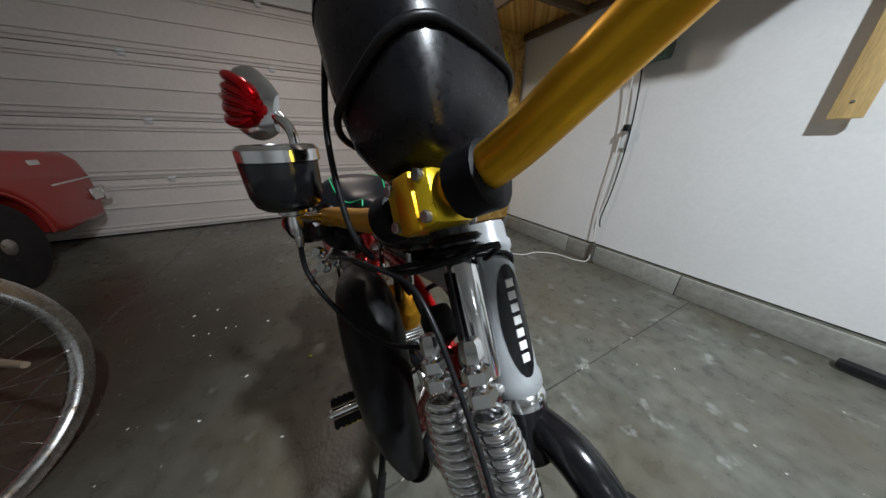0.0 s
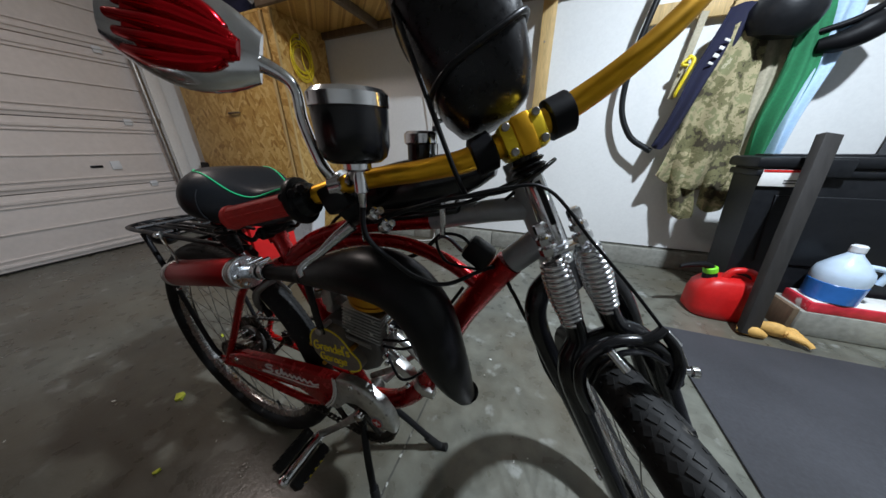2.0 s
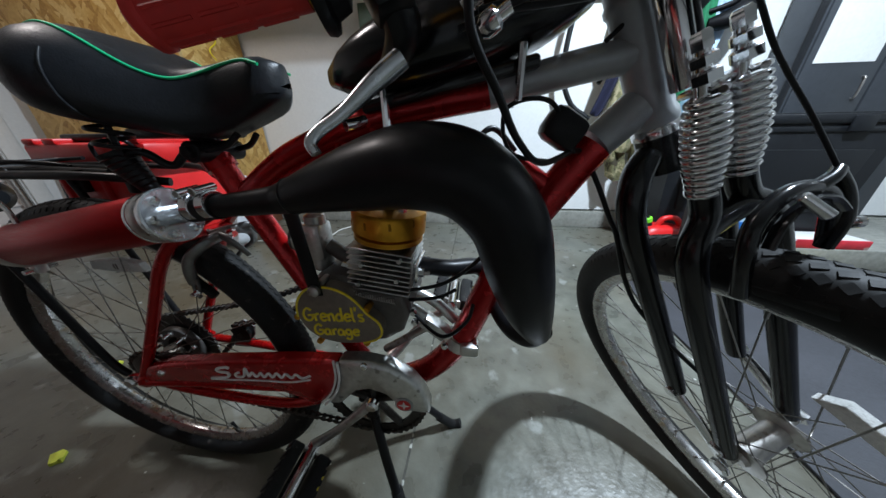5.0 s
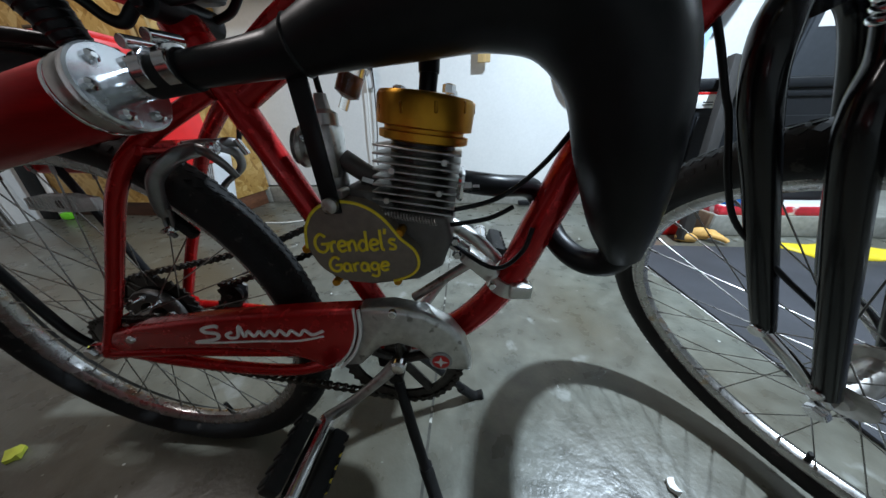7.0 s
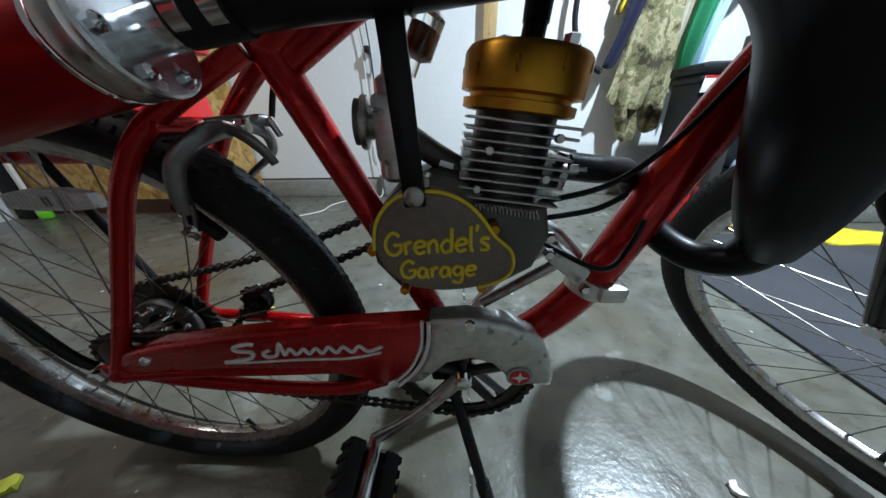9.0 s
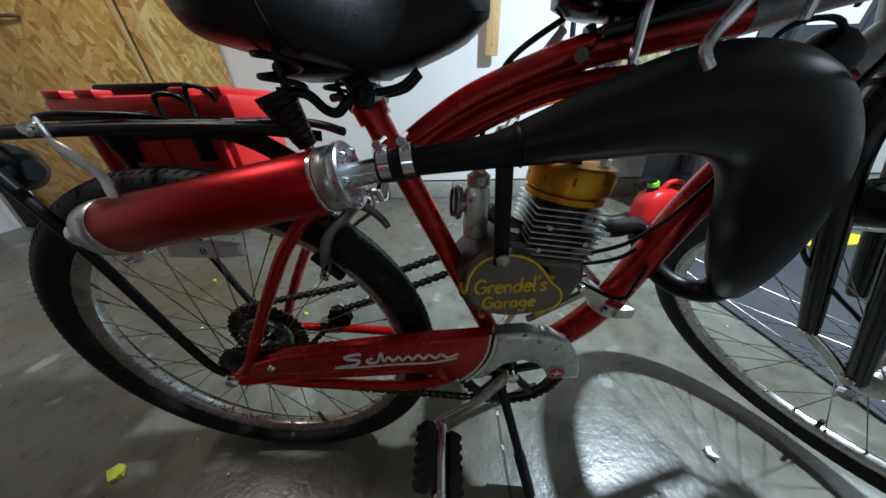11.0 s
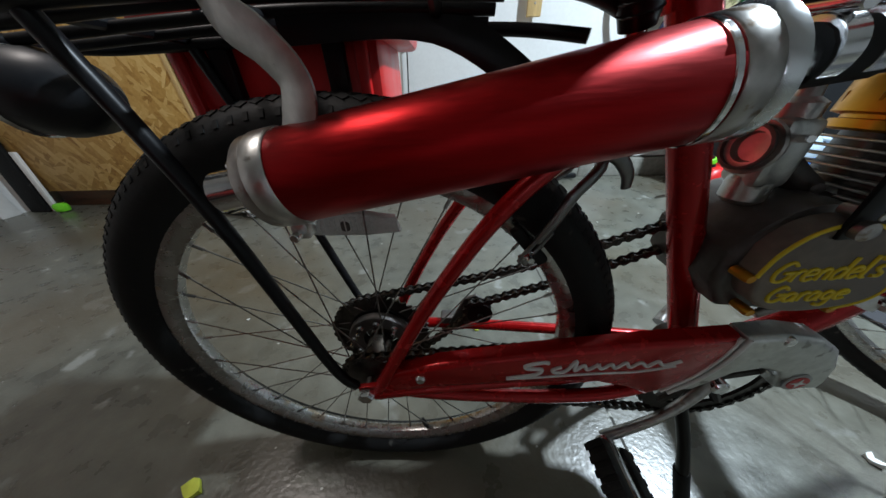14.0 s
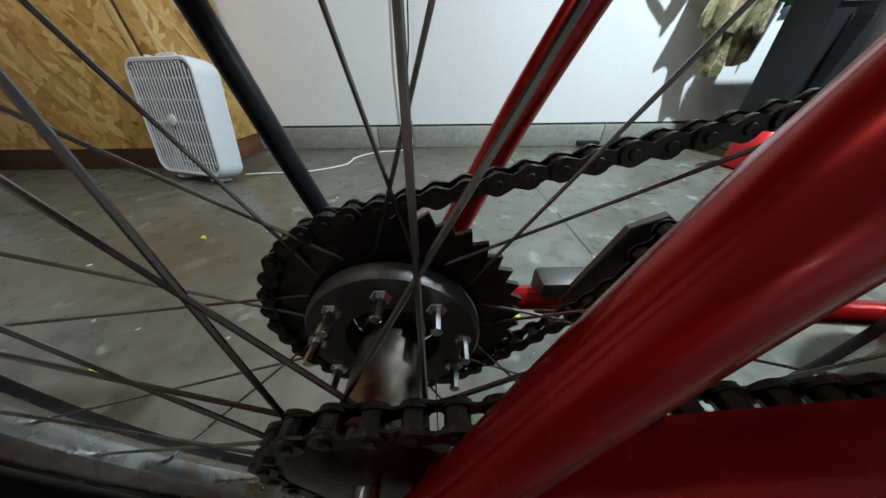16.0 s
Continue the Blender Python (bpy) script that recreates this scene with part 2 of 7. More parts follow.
M["nylon"] = mat("black_nylon", (0.004, 0.004, 0.005), 0.5, 0, 0.3, 400, 0.3, 6, relief=0.0006, spec=0.16)
M["red_plastic"] = mat("red_plastic", (0.58, 0.012, 0.012), 0.38, 0, 0.1, 50, 0.03, 4)
M["mirror_red"] = mat("red_chrome", (0.5, 0.005, 0.01), 0.16, 0.9, 0.15, 60, 0.02, 6)
M["white_paint"] = mat("white_paint", (0.8, 0.8, 0.78), 0.4, 0, 0.05, 60)
M["yellow_paint"] = mat("yellow_paint_pen", (0.86, 0.66, 0.02), 0.5, 0, 0.15, 90)
M["white_plastic"] = mat("white_plastic", (0.72, 0.75, 0.78), 0.4, 0, 0.05, 40)
M["black_plastic"] = mat("black_plastic", (0.010, 0.011, 0.013), 0.42, 0, 0.25, 60, 0.05, 4, spec=0.3)
M["mat"] = mat("rubber_mat", (0.035, 0.036, 0.042), 0.8, 0, 0.3, 90, 0.3, 4)
M["camo"] = camo_mat()
M["navy"] = mat("navy_cloth", (0.008, 0.009, 0.032), 0.9, 0, 0.25, 90, 0.2, 6)
M["green_cloth"] = mat("green_cloth", (0.015, 0.17, 0.07), 0.9, 0, 0.2, 90, 0.2, 6)
M["blue_cloth"] = mat("light_blue_cloth", (0.42, 0.58, 0.75), 0.9, 0, 0.12, 90, 0.2, 6)
M["tan_cloth"] = mat("beige_cloth", (0.42, 0.38, 0.28), 0.9, 0, 0.2, 90, 0.2, 6)
M["tan"] = mat("tan_leather", (0.62, 0.36, 0.1), 0.7, 0, 0.2, 60, 0.2, 8)
M["yellow"] = mat("yellow_plastic", (0.8, 0.62, 0.02), 0.5, 0, 0.12, 40)
M["lime"] = mat("lime_plastic", (0.2, 0.7, 0.03), 0.4, 0, 0.1, 40)
M["cord"] = mat("white_cord", (0.7, 0.7, 0.66), 0.5, 0, 0.1, 40)
M["car"] = mat("car_red_paint", (0.30, 0.018, 0.014), 0.35, 0.1, 0.12, 20, 0, 2, coat=0.4)
M["leaf"] = mat("yellow_green_leaf", (0.5, 0.55, 0.05), 0.6, 0, 0.2, 60)
M["outlet_green"] = mat("grey_green_metal", (0.07, 0.12, 0.09), 0.5, 0.2, 0.2, 40)
M["blue_fluid"] = mat("blue_fluid", (0.03, 0.16, 0.5), 0.2, 0, 0.1, 30)
M["jug"] = mat("translucent_plastic", (0.55, 0.68, 0.82), 0.35, 0, 0.08, 30)
M["oil"] = mat("dark_oil", (0.12, 0.03, 0.01), 0.2, 0, 0.2, 40)
M["clear"] = glass_mat("clear_plastic", (0.95, 0.95, 0.92), 0.08)
M["reflector"] = mat("clear_reflector", (0.62, 0.62, 0.6), 0.2, 0.1, 0.15, 300, 0.4, 10)
M["mirror_glass"] = mat("mirror_glass", (0.8, 0.82, 0.84), 0.05, 1.0, 0.02, 40)
M["red_print"] = mat("red_print", (0.6, 0.03, 0.05), 0.5, 0, 0.3, 25, 0, 8, 0.3, (0.75, 0.7, 0.7))

# ---- mesh helpers ----


def smooth_path(pts, n=8):
    """Catmull-Rom through the points."""
    p = [Vector(q) for q in pts]
    if len(p) < 3:
        return p
    out = []
    for i in range(len(p) - 1):
        a, b, c, d = p[max(i - 1, 0)], p[i], p[i + 1], p[min(i + 2, len(p) - 1)]
        for k in range(n):
            t = k / n
            out.append(0.5 * (2 * b + (c - a) * t + (2 * a - 5 * b + 4 * c - d) * t * t + (3 * b - a - 3 * c + d) * t ** 3))
    return out + [p[-1]]


def smooth_values(v, n=8):
    return [q.x for q in smooth_path([(x, 0, 0) for x in v], n)] if len(v) > 2 else list(v)


def tube(pts, r, seg=12, n=8, flat=1.0, bm=None, curve=True):
    """A round bar along the points; r: one radius or one for each point."""
    bm = bm or bmesh.new()
    seg = max(seg, 10)
    rr = list(r) if hasattr(r, "__len__") else [r] * len(pts)
    path = smooth_path(pts, n) if curve else [Vector(q) for q in pts]
    rad = smooth_values(rr, n) if curve and len(pts) > 2 else rr
    side = None
    rings = []
    for i, p in enumerate(path):
        d = (path[min(i + 1, len(path) - 1)] - path[max(i - 1, 0)]).normalized()
        if side is None:
            side = d.cross(Vector((0, 0, 1)) if abs(d.z) < 0.9 else Vector((0, 1, 0))).normalized()
        side = (side - d * side.dot(d)).normalized()
        up = d.cross(side)
        rings.append([bm.verts.new(p + (side * math.cos(a) * flat + up * math.sin(a)) * rad[i])
                      for a in (2 * math.pi * k / seg for k in range(seg))])
    for a, b in zip(rings, rings[1:]):
        for k in range(seg):
            bm.faces.new((a[k], a[(k + 1) % seg], b[(k + 1) % seg], b[k]))
    bm.faces.new(rings[0][::-1])
    bm.faces.new(rings[-1])
    return bm


def basis(axis):
    z = Vector(axis).normalized()
    x = (Vector((1, 0, 0)) if abs(z.x) < 0.9 else Vector((0, 1, 0)))
    x = (x - z * x.dot(z)).normalized()
    return x, z.cross(x), z


def lathe(origin, axis, profile, seg=32, bm=None, closed=False, caps=True):
    """Turned shape: profile of (radius, distance along the axis)."""
    bm = bm or bmesh.new()
    x, y, z = basis(axis)
    o = Vector(origin)
    rings = [[bm.verts.new(o + z * h + (x * math.cos(a) + y * math.sin(a)) * max(r, 1e-5))
              for a in (2 * math.pi * k / seg for k in range(seg))] for r, h in profile]
    pairs = list(zip(rings, rings[1:])) + ([(rings[-1], rings[0])] if closed else [])
    for a, b in pairs:
        for k in range(seg):
            bm.faces.new((a[k], a[(k + 1) % seg], b[(k + 1) % seg], b[k]))
    if caps and not closed:
        bm.faces.new(rings[0][::-1])
        bm.faces.new(rings[-1])
    return bm


def rod(a, b, r, seg=12, bm=None, edge=0.15):
    a, b = Vector(a), Vector(b)
    h = (b - a).length
    e = min(r * edge, h * 0.3)
    return lathe(a, b - a, [(r - e, 0), (r, e), (r, h - e), (r - e, h)], seg, bm)


def box(centre, size, bevel=0.0, m=None, bm=None, seg=2):
    """A box with rounded edges, turned by m about its centre."""
    one = bmesh.new()
    bmesh.ops.create_cube(one, size=1.0)
    bmesh.ops.scale(one, vec=size, verts=one.verts)
    if bevel:
        bmesh.ops.bevel(one, geom=list(one.edges), offset=bevel, segments=seg, affect="EDGES", profile=0.5)
    bmesh.ops.transform(one, matrix=Matrix.Translation(centre) @ (m or Matrix()), verts=one.verts)
    if bm is None:
        return one
    return join(bm, one)


def join(bm, other):
    made = [bm.verts.new(v.co) for v in other.verts]
    other.verts.index_update()
    for f in other.faces:
        bm.faces.new([made[v.index] for v in f.verts])
    other.free()
    return bm


def slab(outline, at, depth, bevel=0.0, bm=None):
    """A plate: outline in 2D, at(u, v, w) maps it into the place, w from 0 to depth."""
    one = bmesh.new()
    lo = [one.verts.new((u, v, 0)) for u, v in outline]
    hi = [one.verts.new((u, v, depth)) for u, v in outline]
    n = len(outline)
    one.faces.new(lo[::-1])
    top = one.faces.new(hi)
    for k in range(n):
        one.faces.new((lo[k], lo[(k + 1) % n], hi[(k + 1) % n], hi[k]))
    bmesh.ops.recalc_face_normals(one, faces=one.faces)
    if bevel:
        edges = [e for e in one.edges if abs(e.verts[0].co.z - depth) < 1e-7 and abs(e.verts[1].co.z - depth) < 1e-7]
        bmesh.ops.bevel(one, geom=edges, offset=bevel, segments=3, affect="EDGES", profile=0.5)
    for v in one.verts:
        v.co = Vector(at(*v.co))
    return one if bm is None else join(bm, one)


def xz(y):
    """Plate in the bicycle's long plane, facing -y."""
    return lambda u, v, w: (u, y - w, v)


def mesh_of(name, bm, material, sharp=40):
    bmesh.ops.recalc_face_normals(bm, faces=bm.faces)
    me = bpy.data.meshes.new(name)
    bm.to_mesh(me)
    bm.free()
    me.materials.append(material if not isinstance(material, str) else M[material])
    me.shade_smooth()
    me.set_sharp_from_angle(angle=radians(sharp))
    return me


def part(name, bm, material, parent, label="", sharp=40):
    """One mesh, given in the place's metres, under its thing or part."""
    ob = new(name, mesh_of(name, bm, material, sharp))
    ob.parent = parent
    m = Matrix()
    p = parent
    while p is not None:
        m = p.matrix_basis.inverted() if p.parent is None else m
        p = p.parent
    if parent.parent is None:
        ob.matrix_parent_inverse = parent.matrix_basis.inverted()
    if label:
        ob["label"] = label
    return ob


def thing(name, place, label, category, group="", kind=""):
    e = new(name)
    e.empty_display_size = 0.05
    e.matrix_basis = Matrix.Translation(place)
    return tagged(e, label, category, group, kind)


def solid(name, bm, material, label, category, group="", kind="", sharp=40):
    return tagged(new(name, mesh_of(name, bm, material, sharp)), label, category, group, kind)


def moved(bm, m):
    bmesh.ops.transform(bm, matrix=m, verts=bm.verts)
    return bm

# ---- the garage ----
WALL_Y, DOOR_X, CEIL = 2.44, -3.66, 2.55
EAST_X, SOUTH_Y = 4.2, -3.4

floor = solid("floor", box(((EAST_X + DOOR_X) / 2, (WALL_Y + SOUTH_Y) / 2, -0.05), (EAST_X - DOOR_X + 0.8, WALL_Y - SOUTH_Y + 0.8, 0.1)),
              "concrete", "worn grey-green concrete garage floor with oil stains", "floor", kind="structure")
# saw-cut control joints, thin dark grooves with pale crumbs
for k, (a, b) in enumerate((((-0.372, -3.4), (-0.372, 2.42)), ((-3.6, -0.62), (4.1, -0.62)))):
    w = 0.004
    dx, dy = (w, 0) if k == 0 else (0, w)
    bm = bmesh.new()
    n = 40
    rng = random.Random(k)
    L = [(a[0] + (b[0] - a[0]) * i / n, a[1] + (b[1] - a[1]) * i / n) for i in range(n + 1)]
    vs = [(bm.verts.new((x - dx * rng.uniform(.5, 1), y - dy * rng.uniform(.5, 1), 0.0006)),
           bm.verts.new((x + dx * rng.uniform(.5, 1), y + dy * rng.uniform(.5, 1), 0.0006))) for x, y in L]
    for p, q in zip(vs, vs[1:]):
        bm.faces.new((p[0], p[1], q[1], q[0]))
    ob = part("floor_joint", bm, mat("joint_dirt", (0.05, 0.048, 0.04), 0.9, 0, 0.5, 60, 0, 9, 0.35, (0.4, 0.4, 0.36)), floor)

wall_n = solid("wall_north", box(((EAST_X + DOOR_X) / 2, WALL_Y + 0.07, CEIL / 2 + 0.0745), (EAST_X - DOOR_X + 0.3, 0.1, CEIL - 0.149)),
               "wall", "white painted drywall above a concrete stem wall", "wall", kind="structure")
kerb = solid("kerb", box(((EAST_X + DOOR_X) / 2, WALL_Y + 0.05, 0.0675), (EAST_X - DOOR_X, 0.1, 0.145)), "concrete",
             "low grey concrete block kerb along the wall foot", "kerb", kind="structure")
x = DOOR_X + 0.25
rng = random.Random(4)
block_mesh = mesh_of("kerb_block", box((0, 0, 0), (0.795, 0.03, 0.136), 0.004), "kerb")
while x < EAST_X:
    ob = new("kerb_block", block_mesh)
    ob.location = (x + 0.15, WALL_Y - 0.004 + rng.uniform(-.002, .002), 0.069)
    ob.parent = kerb
    x += 0.8
solid("wall_east", box((EAST_X + 0.06, (WALL_Y + SOUTH_Y) / 2, CEIL / 2), (0.1, WALL_Y - SOUTH_Y + 0.3, CEIL)), "wall",
      "plain white drywall closing the garage", "wall", kind="structure")
solid("wall_south", box(((EAST_X + DOOR_X) / 2, SOUTH_Y - 0.06, CEIL / 2), (EAST_X - DOOR_X + 0.3, 0.1, CEIL)), "wall",
      "plain white drywall closing the garage", "wall", kind="structure")
solid("ceiling", box(((EAST_X + DOOR_X) / 2, (WALL_Y + SOUTH_Y) / 2, CEIL + 0.05), (EAST_X - DOOR_X + 0.4, WALL_Y - SOUTH_Y + 0.4, 0.1)), "wall",
      "plain white garage ceiling", "ceiling", kind="structure")
# door wall: a pier beside the door and a header above it
wall_w = solid("wall_west", box((DOOR_X - 0.04, (1.76 + WALL_Y) / 2 + 0.05, CEIL / 2), (0.16, WALL_Y - 1.76 + 0.1, CEIL)), "wall",
               "white drywall pier beside the garage door", "wall", kind="structure")
part("header", box((DOOR_X - 0.04, -0.9, 2.36), (0.14, 5.3, 0.4)), "wall", wall_w)
solid("trim", box((DOOR_X + 0.055, 1.81, 1.06), (0.02, 0.09, 2.12), 0.003), "white_paint", "white trim board beside the garage door", "trim", kind="structure")

# sectional garage door: four sections, each with ribs, hinges and rollers
gdoor = thing("garage_door", (DOOR_X, 0, 0), "beige steel sectional garage door, shut", "garage door")
SEC = 0.535
for k in range(4):
    z0 = 0.012 + k * SEC
    sec = part("door_section", box((DOOR_X - 0.02, -0.9, z0 + SEC / 2), (0.04, 5.26, SEC - 0.006), 0.004), "door", gdoor)
    bm = bmesh.new()
    for zz, h in ((0.045, 0.026), (0.085, 0.012), (SEC - 0.055, 0.026), (SEC - 0.09, 0.01), (SEC * 0.5, 0.012)):
        box((DOOR_X + 0.006, -0.9, z0 + zz), (0.018, 5.25, h), 0.004, bm=bm)
    part("rib", bm, "door", sec)
    for y in (1.55, 0.36, -0.75, -1.9):
        bm = box((DOOR_X + 0.012, y, z0 + SEC - 0.005), (0.012, 0.05, 0.05), 0.003)
        rod((DOOR_X + 0.022, y - 0.03, z0 + SEC), (DOOR_X + 0.022, y + 0.03, z0 + SEC), 0.006, 8, bm)
        part("hinge", bm, "white_plastic", sec)
part("seal", box((DOOR_X - 0.02, -0.9, 0.008), (0.05, 5.26, 0.016), 0.005), "rubber", gdoor)
lock = part("lock_plate", box((DOOR_X + 0.012, 1.36, 0.72), (0.01, 0.06, 0.07), 0.003), "white_plastic", gdoor)
part("lock_slot", box((DOOR_X + 0.006, 1.25, 0.715), (0.006, 0.07, 0.02), 0.002), "satin", gdoor)
track = thing("door_track", (DOOR_X + 0.06, 1.72, 0), "galvanised steel garage door track", "door track")
bm = tube([(DOOR_X + 0.06, 1.72, 0.0), (DOOR_X + 0.06, 1.72, 1.6), (DOOR_X + 0.07, 1.72, 1.95), (DOOR_X + 0.3, 1.72, 2.25), (DOOR_X + 0.8, 1.72, 2.33), (-1.2, 1.72, 2.34)],
          0.022, 6)
part("rail", bm, "steel", track)
for z in (0.5, 1.1, 1.75):
    part("bracket", box((DOOR_X + 0.02, 1.735, z), (0.07, 0.05, 0.04), 0.003), "steel", track)
# spring shaft assembly with the lift cable beside the door, at its top
part("hanger", rod((-1.4, 1.72, 2.34), (-1.4, 1.72, 2.55), 0.012), "steel", track)

# ---- strand board cupboard in the corner ----
cab = thing("strand_board_cupboard", (-2.7, 2.2, 0), "tall home-made strand board cupboard on a dark plinth", "cupboard")
part("plinth", box((-2.78, 2.20, 0.06), (1.38, 0.40, 0.12), 0.004), "plinth_wood", cab)
part("side_panel", box((-2.085, 2.195, 0.955), (0.018, 0.49, 1.67), 0.002), "osb", cab)
part("side_panel", box((-3.47, 2.195, 0.955), (0.018, 0.49, 1.67), 0.002), "osb", cab)
part("back_panel", box((-2.78, 2.428, 0.955), (1.36, 0.016, 1.67), 0.002), "osb", cab)
part("top_panel", box((-2.78, 2.195, 1.80), (1.42, 0.5, 0.018), 0.002), "osb", cab)
part("post", box((-2.118, 1.945, 0.955), (0.074, 0.02, 1.67), 0.003), "osb", cab)
part("corner_edge", box((-2.080, 1.944, 0.955), (0.008, 0.02, 1.67), 0.002), "lumber", cab, "pale cut board edge")
dr = part("door", box((-2.832, 1.945, 0.955), (1.268, 0.018, 1.66), 0.002), "osb", cab)
part("door_edge", box((-2.186, 1.942, 0.955), (0.022, 0.022, 1.66), 0.002), "lumber", dr, "pale cut door edge")
# dark strip set back in the slot, coloured for the gap's shade
part("door_gap", box((-2.165, 1.958, 0.955), (0.02, 0.012, 1.66)), "dark_lumber", cab)
bm = tube([(-2.82, 1.936, 1.15), (-2.82, 1.918, 1.15), (-2.70, 1.918, 1.15), (-2.70, 1.936, 1.15)], 0.008, 8)
part("handle", bm, "dark_lumber", dr, "dark pull handle")
# black rubber strip, pale offcut and a green scrap between the cupboard and the door
solid("rubber_strip", moved(box((0, 0, 0.36), (0.12, 0.025, 0.72), 0.006), pose(-3.50, 1.885, 0.0, -4, 2, 0)), "rubber", "black rubber strip leaning on the cupboard's end", "strip")
solid("white_offcut", moved(box((0, 0, 0.19), (0.035, 0.018, 0.38), 0.003), pose(-3.405, 1.895, 0.0, -4, 1, 0)), "white_paint", "narrow white board offcut leaning on the cupboard", "board")
solid("green_scrap", moved(box((0, 0, 0.03), (0.07, 0.05, 0.06), 0.02), pose(-3.34, 1.885, 0.0, 0, 0, 20)), "lime", "crumpled green plastic scrap on the floor", "scrap")

# coil of yellow rope on the cupboard's end
rope = bmesh.new()
rng = random.Random(7)
for k in range(7):
    a0, rr, zz = rng.uniform(0, 6), rng.uniform(0.075, 0.115), rng.uniform(-.03, .03)
    pts = [(-2.062 + 0.006 * (k % 3), 2.13 + rr * 1.0 * math.sin(a), 1.53 + zz + rr * 1.3 * math.cos(a)) for a in (a0 + 2 * math.pi * i / 14 for i in range(15))]
    tube(pts, 0.0042, 6, 3, bm=rope)
tube([(-2.06, 2.15, 1.66), (-2.05, 2.13, 1.50), (-2.05, 2.2, 1.35), (-2.05, 2.13, 1.27), (-2.05, 2.16, 1.22)], 0.0042, 6, bm=rope)
solid("coil_of_rope", rope, "yellow", "coil of thin yellow rope hanging on the cupboard's side", "rope")
solid("rope_hook", tube([(-2.078, 2.13, 1.66), (-2.045, 2.13, 1.66), (-2.04, 2.13, 1.69)], 0.005, 8), "steel", "small steel screw hook in the board", "hook")

# loft shelf over the wall, on a bracket
shelf = thing("loft_shelf", (-1.2, 2.2, 1.78), "dark wooden storage shelf high on the wall", "shelf")
part("board", box((-1.05, 2.14, 1.80), (2.05, 0.58, 0.02), 0.003), "osb", shelf)
part("fascia", box((-1.05, 1.84, 1.80), (2.05, 0.03, 0.1), 0.004), "dark_lumber", shelf)
part("ledger", box((-1.05, 2.42, 1.765), (2.05, 0.03, 0.05), 0.003), "dark_lumber", shelf)
part("cross_bearer", box((-1.5, 2.13, 1.765), (0.04, 0.55, 0.05), 0.003), "dark_lumber", shelf)
part("cross_bearer", box((-0.6, 2.13, 1.765), (0.04, 0.55, 0.05), 0.003), "dark_lumber", shelf)
brace = thing("wall_cleat", (-0.19, 2.43, 1.2), "pale lumber board screwed flat to the wall", "board")
part("board", box((-0.19, 2.408, 1.40), (0.085, 0.022, 0.80), 0.003), "lumber", brace)
part("screw", rod((-0.19, 2.398, 1.06), (-0.19, 2.394, 1.06), 0.006), "steel", brace)
part("screw", rod((-0.2, 2.398, 1.5), (-0.2, 2.394, 1.5), 0.006), "steel", brace)

# green outlet box, conduit and cords down the wall
ob = thing("outlet_box", (-0.97, 2.41, 1.445), "grey-green metal electrical box on the wall", "electrical box")
part("housing", box((-0.97, 2.385, 1.445), (0.19, 0.1, 0.18), 0.01), "outlet_green", ob)
part("cover", box((-0.97, 2.33, 1.445), (0.17, 0.012, 0.16), 0.005), "outlet_green", ob)
part("knockout", rod((-0.985, 2.37, 1.37), (-0.985, 2.37, 1.33), 0.014), "steel", ob)
solid("wall_plate", box((-1.02, 2.436, 0.93), (0.07, 0.008, 0.115), 0.003), "white_plastic", "white plastic socket plate on the wall", "socket")
sock = solid("cord_plug", box((-1.0, 2.40, 1.0), (0.035, 0.05, 0.04), 0.008), "black_plastic", "black plug of a hanging cord", "plug")
solid("power_cord", tube([(-1.0, 2.37, 1.36), (-1.0, 2.41, 1.25), (-0.985, 2.42, 0.95), (-1.0, 2.42, 0.6), (-1.03, 2.42, 0.38), (-1.02, 2.425, 0.3)], 0.0045, 8), "satin",
      "thin black cord hanging down the wall", "cord")
solid("extension_cord", tube([(-1.03, 2.37, 1.36), (-1.05, 2.41, 1.2), (-1.04, 2.42, 0.9), (-1.06, 2.42, 0.5), (-1.03, 2.40, 0.2), (-1.02, 2.38, 0.03), (-1.08, 2.33, 0.006), (-1.25, 2.28, 0.006),
      (-1.36, 2.15, 0.006), (-1.38, 2.0, 0.006), (-1.55, 1.88, 0.006), (-1.75, 1.86, 0.006), (-1.86, 1.83, 0.01)], 0.005, 8), "cord",
      "white extension cord from the wall box to the box fan", "cord")
bm = box((-1.02, 2.40, 0.08), (0.03, 0.03, 0.16), 0.004)
box((-1.02, 2.40, 0.165), (0.022, 0.02, 0.03), 0.003, bm=bm)
solid("conduit_stub", bm, "steel", "short grey conduit stub at the wall foot", "conduit")
solid("floor_brush", box((0.22, 2.36, 0.03), (0.15, 0.05, 0.035), 0.01), "black_plastic", "black brush head lying by the kerb", "brush")

# white box fan
fan = thing("box_fan", (-2.08, 1.82, 0), "white plastic box fan leaning back against the cupboard", "box fan")
TF = pose(-2.035, 1.775, 0.0078, -12, 0, -18)  # leans back against the cupboard
W, HH, D = 0.44, 0.51, 0.105


def fpart(name, bm, m, parent, label=""):
    return part(name, moved(bm, TF), m, parent, label)


def rounded(w, h, r, y):
    """Points of a rounded rectangle in the fan's plane."""
    out = []
    for cx, cz, a0 in ((w / 2 - r, h / 2 - r, 0), (-w / 2 + r, h / 2 - r, 90), (-w / 2 + r, -h / 2 + r, 180), (w / 2 - r, -h / 2 + r, 270)):
        for k in range(7):
            a = radians(a0 + 15 * k)
            out.append((cx + r * math.cos(a), y, HH / 2 + 0.012 + cz + r * math.sin(a)))
    return out


